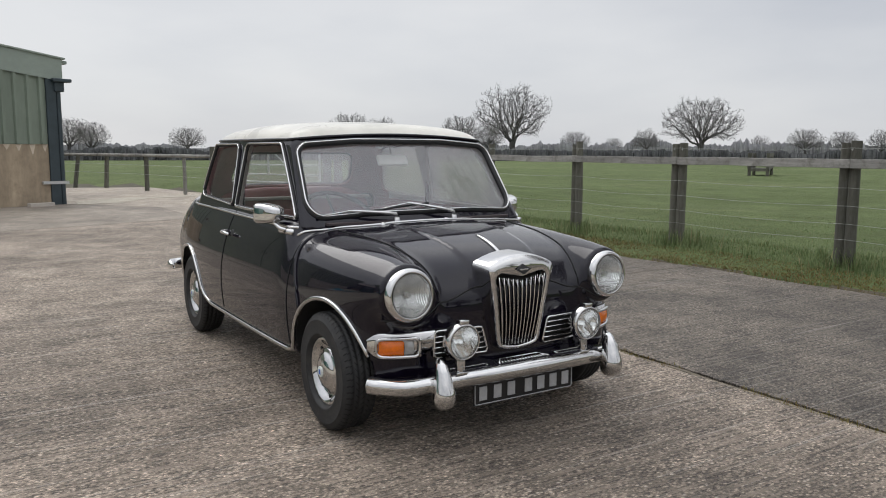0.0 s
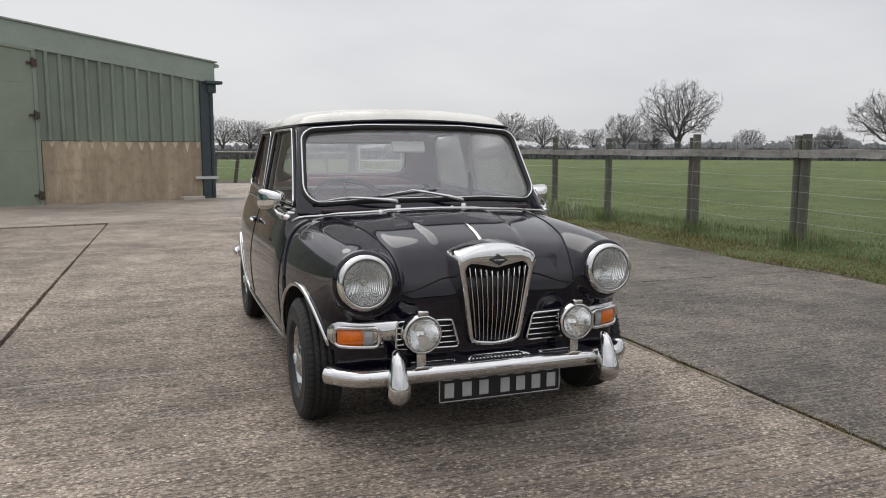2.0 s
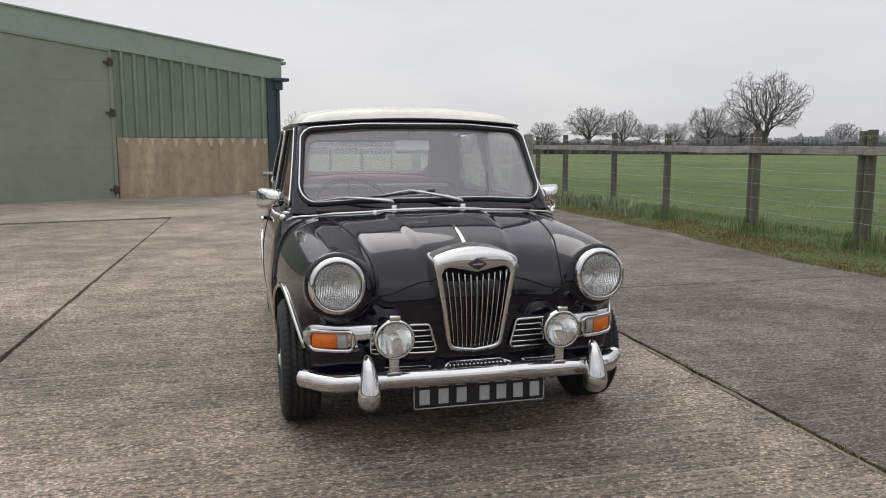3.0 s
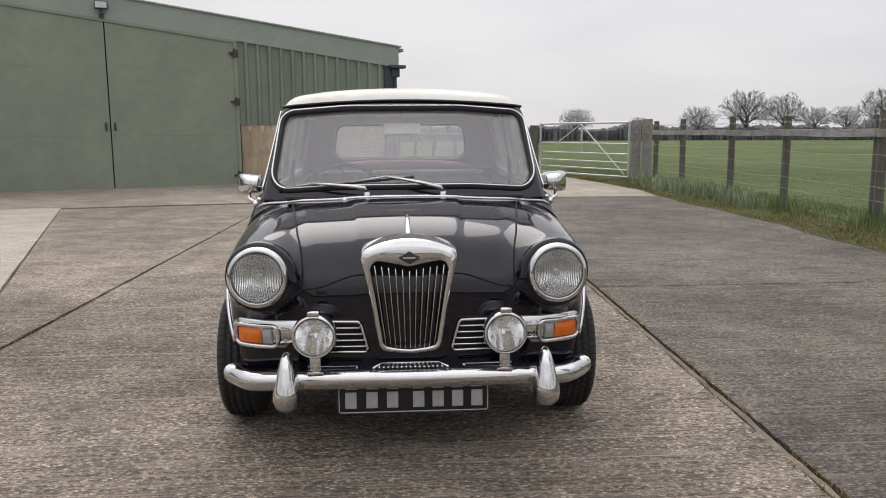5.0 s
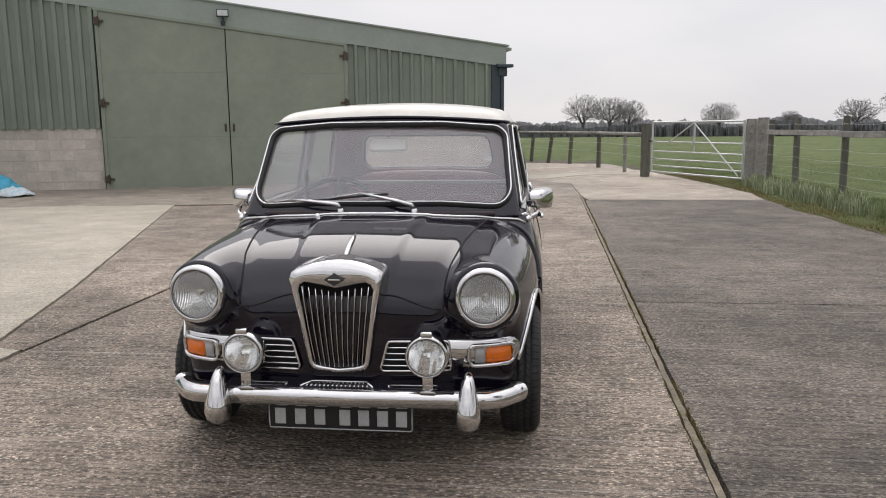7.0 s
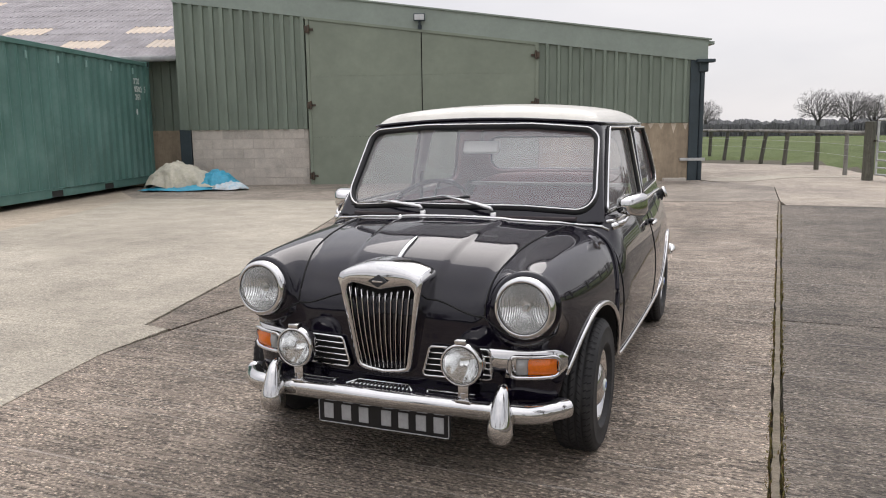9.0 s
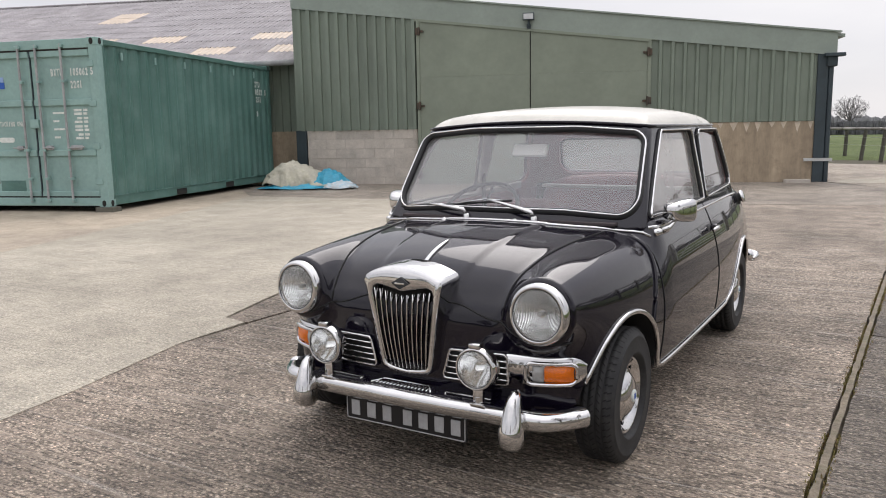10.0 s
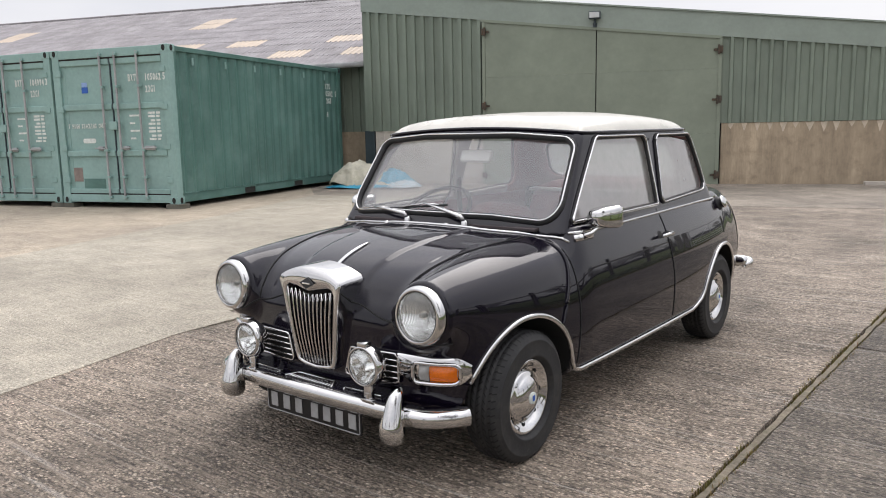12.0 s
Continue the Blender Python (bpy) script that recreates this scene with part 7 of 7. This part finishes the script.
for s in (1, -1):
    seat = cushion("front_seat", pose(s * 0.29, 0.98, 0.48), 0.22, 0.25, 0.085, LEATHER, car, "maroon leather front seat")
    cushion("seat_back", pose(0, 0.27, 0.14, -14), 0.21, 0.065, 0.190, LEATHER, seat)
rear_seat = cushion("rear_seat", pose(0, 1.78, 0.50), 0.52, 0.24, 0.09, LEATHER, car, "maroon leather rear bench")
cushion("bench_back", pose(0, 0.22, 0.20, -18), 0.54, 0.07, 0.20, LEATHER, rear_seat)
part("parcel_shelf", boxed(-0.52, 0.52, 1.93, 2.12, 0.815, 0.835, bevel=0.006), TRIM_CLOTH, car, "pale rear parcel shelf")
dash = bmesh.new()
box(dash, -0.585, 0.585, 0.42, 0.58, 0.68, 0.815, bevel=0.02)
part("dashboard", dash, DASH, car, "dark dashboard with top roll")
part("scuttle_shelf", boxed(-0.50, 0.50, 0.33, 0.45, 0.798, 0.812, bevel=0.004), DASH, car)
for s in (1, -1):
    part("door_card", boxed(min(s * 0.60, s * 0.585), max(s * 0.60, s * 0.585), 0.42, 2.0, 0.36, 0.815, bevel=0.004), LEATHER, car)
tv, tf = [], []
for i in range(40):
    a = 2 * math.pi * i / 40
    tv.append((0.19 * math.cos(a), 0.19 * math.sin(a), 0.0))
sw = tube_part("steering_wheel", tv, 0.011, RUBBER, car, "thin black steering wheel", closed=True, sides=8, normal=[(0, 0, 1)] * 40)
sw.matrix_basis = pose(-0.29, 0.68, 0.80, 38, 0, 0)
for a in (90, 210, 330):
    sp_ = tube_part("spoke", [(0, 0, -0.03), (0.19 * math.cos(radians(a)), 0.19 * math.sin(radians(a)), 0)], 0.007, RUBBER, sw, sides=6)
v, f = lathe([(0.0001, 0.0), (0.03, -0.005), (0.04, -0.03), (0.02, -0.06)], 20, "z")
mesh_object("boss", v, f, RUBBER, sw, True)
mirror = part("interior_mirror", boxed(-0.085, 0.085, -0.012, 0.012, -0.030, 0.030, bevel=0.010), surface("white_plastic", (0.88, 0.87, 0.83), 0.4, large=8, vary=0.06, bump=0), car, "pale interior mirror on the screen header", smooth=True)
mirror.matrix_basis = pose(-0.005, 0.645, 1.085, -30, 0, 0)
part("stem", rod(bmesh.new(), (0, 0.0, 0.02), (0, -0.012, 0.085), 0.006), CHROME, mirror)
for s in (1, -1):
    belt = tube_part("seat_belt", [(s * 0.560, 1.262, 1.13), (s * 0.578, 1.268, 0.98), (s * 0.582, 1.275, 0.80), (s * 0.575, 1.29, 0.50)], 0.024, RUBBER, car, "black webbing seat belt hanging from the pillar", sides=8, flat=0.22, normal=[(1, 0, 0)] * 4)
    part("belt_anchor", boxed(min(s * 0.550, s * 0.566), max(s * 0.550, s * 0.566), 1.245, 1.28, 1.10, 1.15, bevel=0.004), RUBBER, belt)
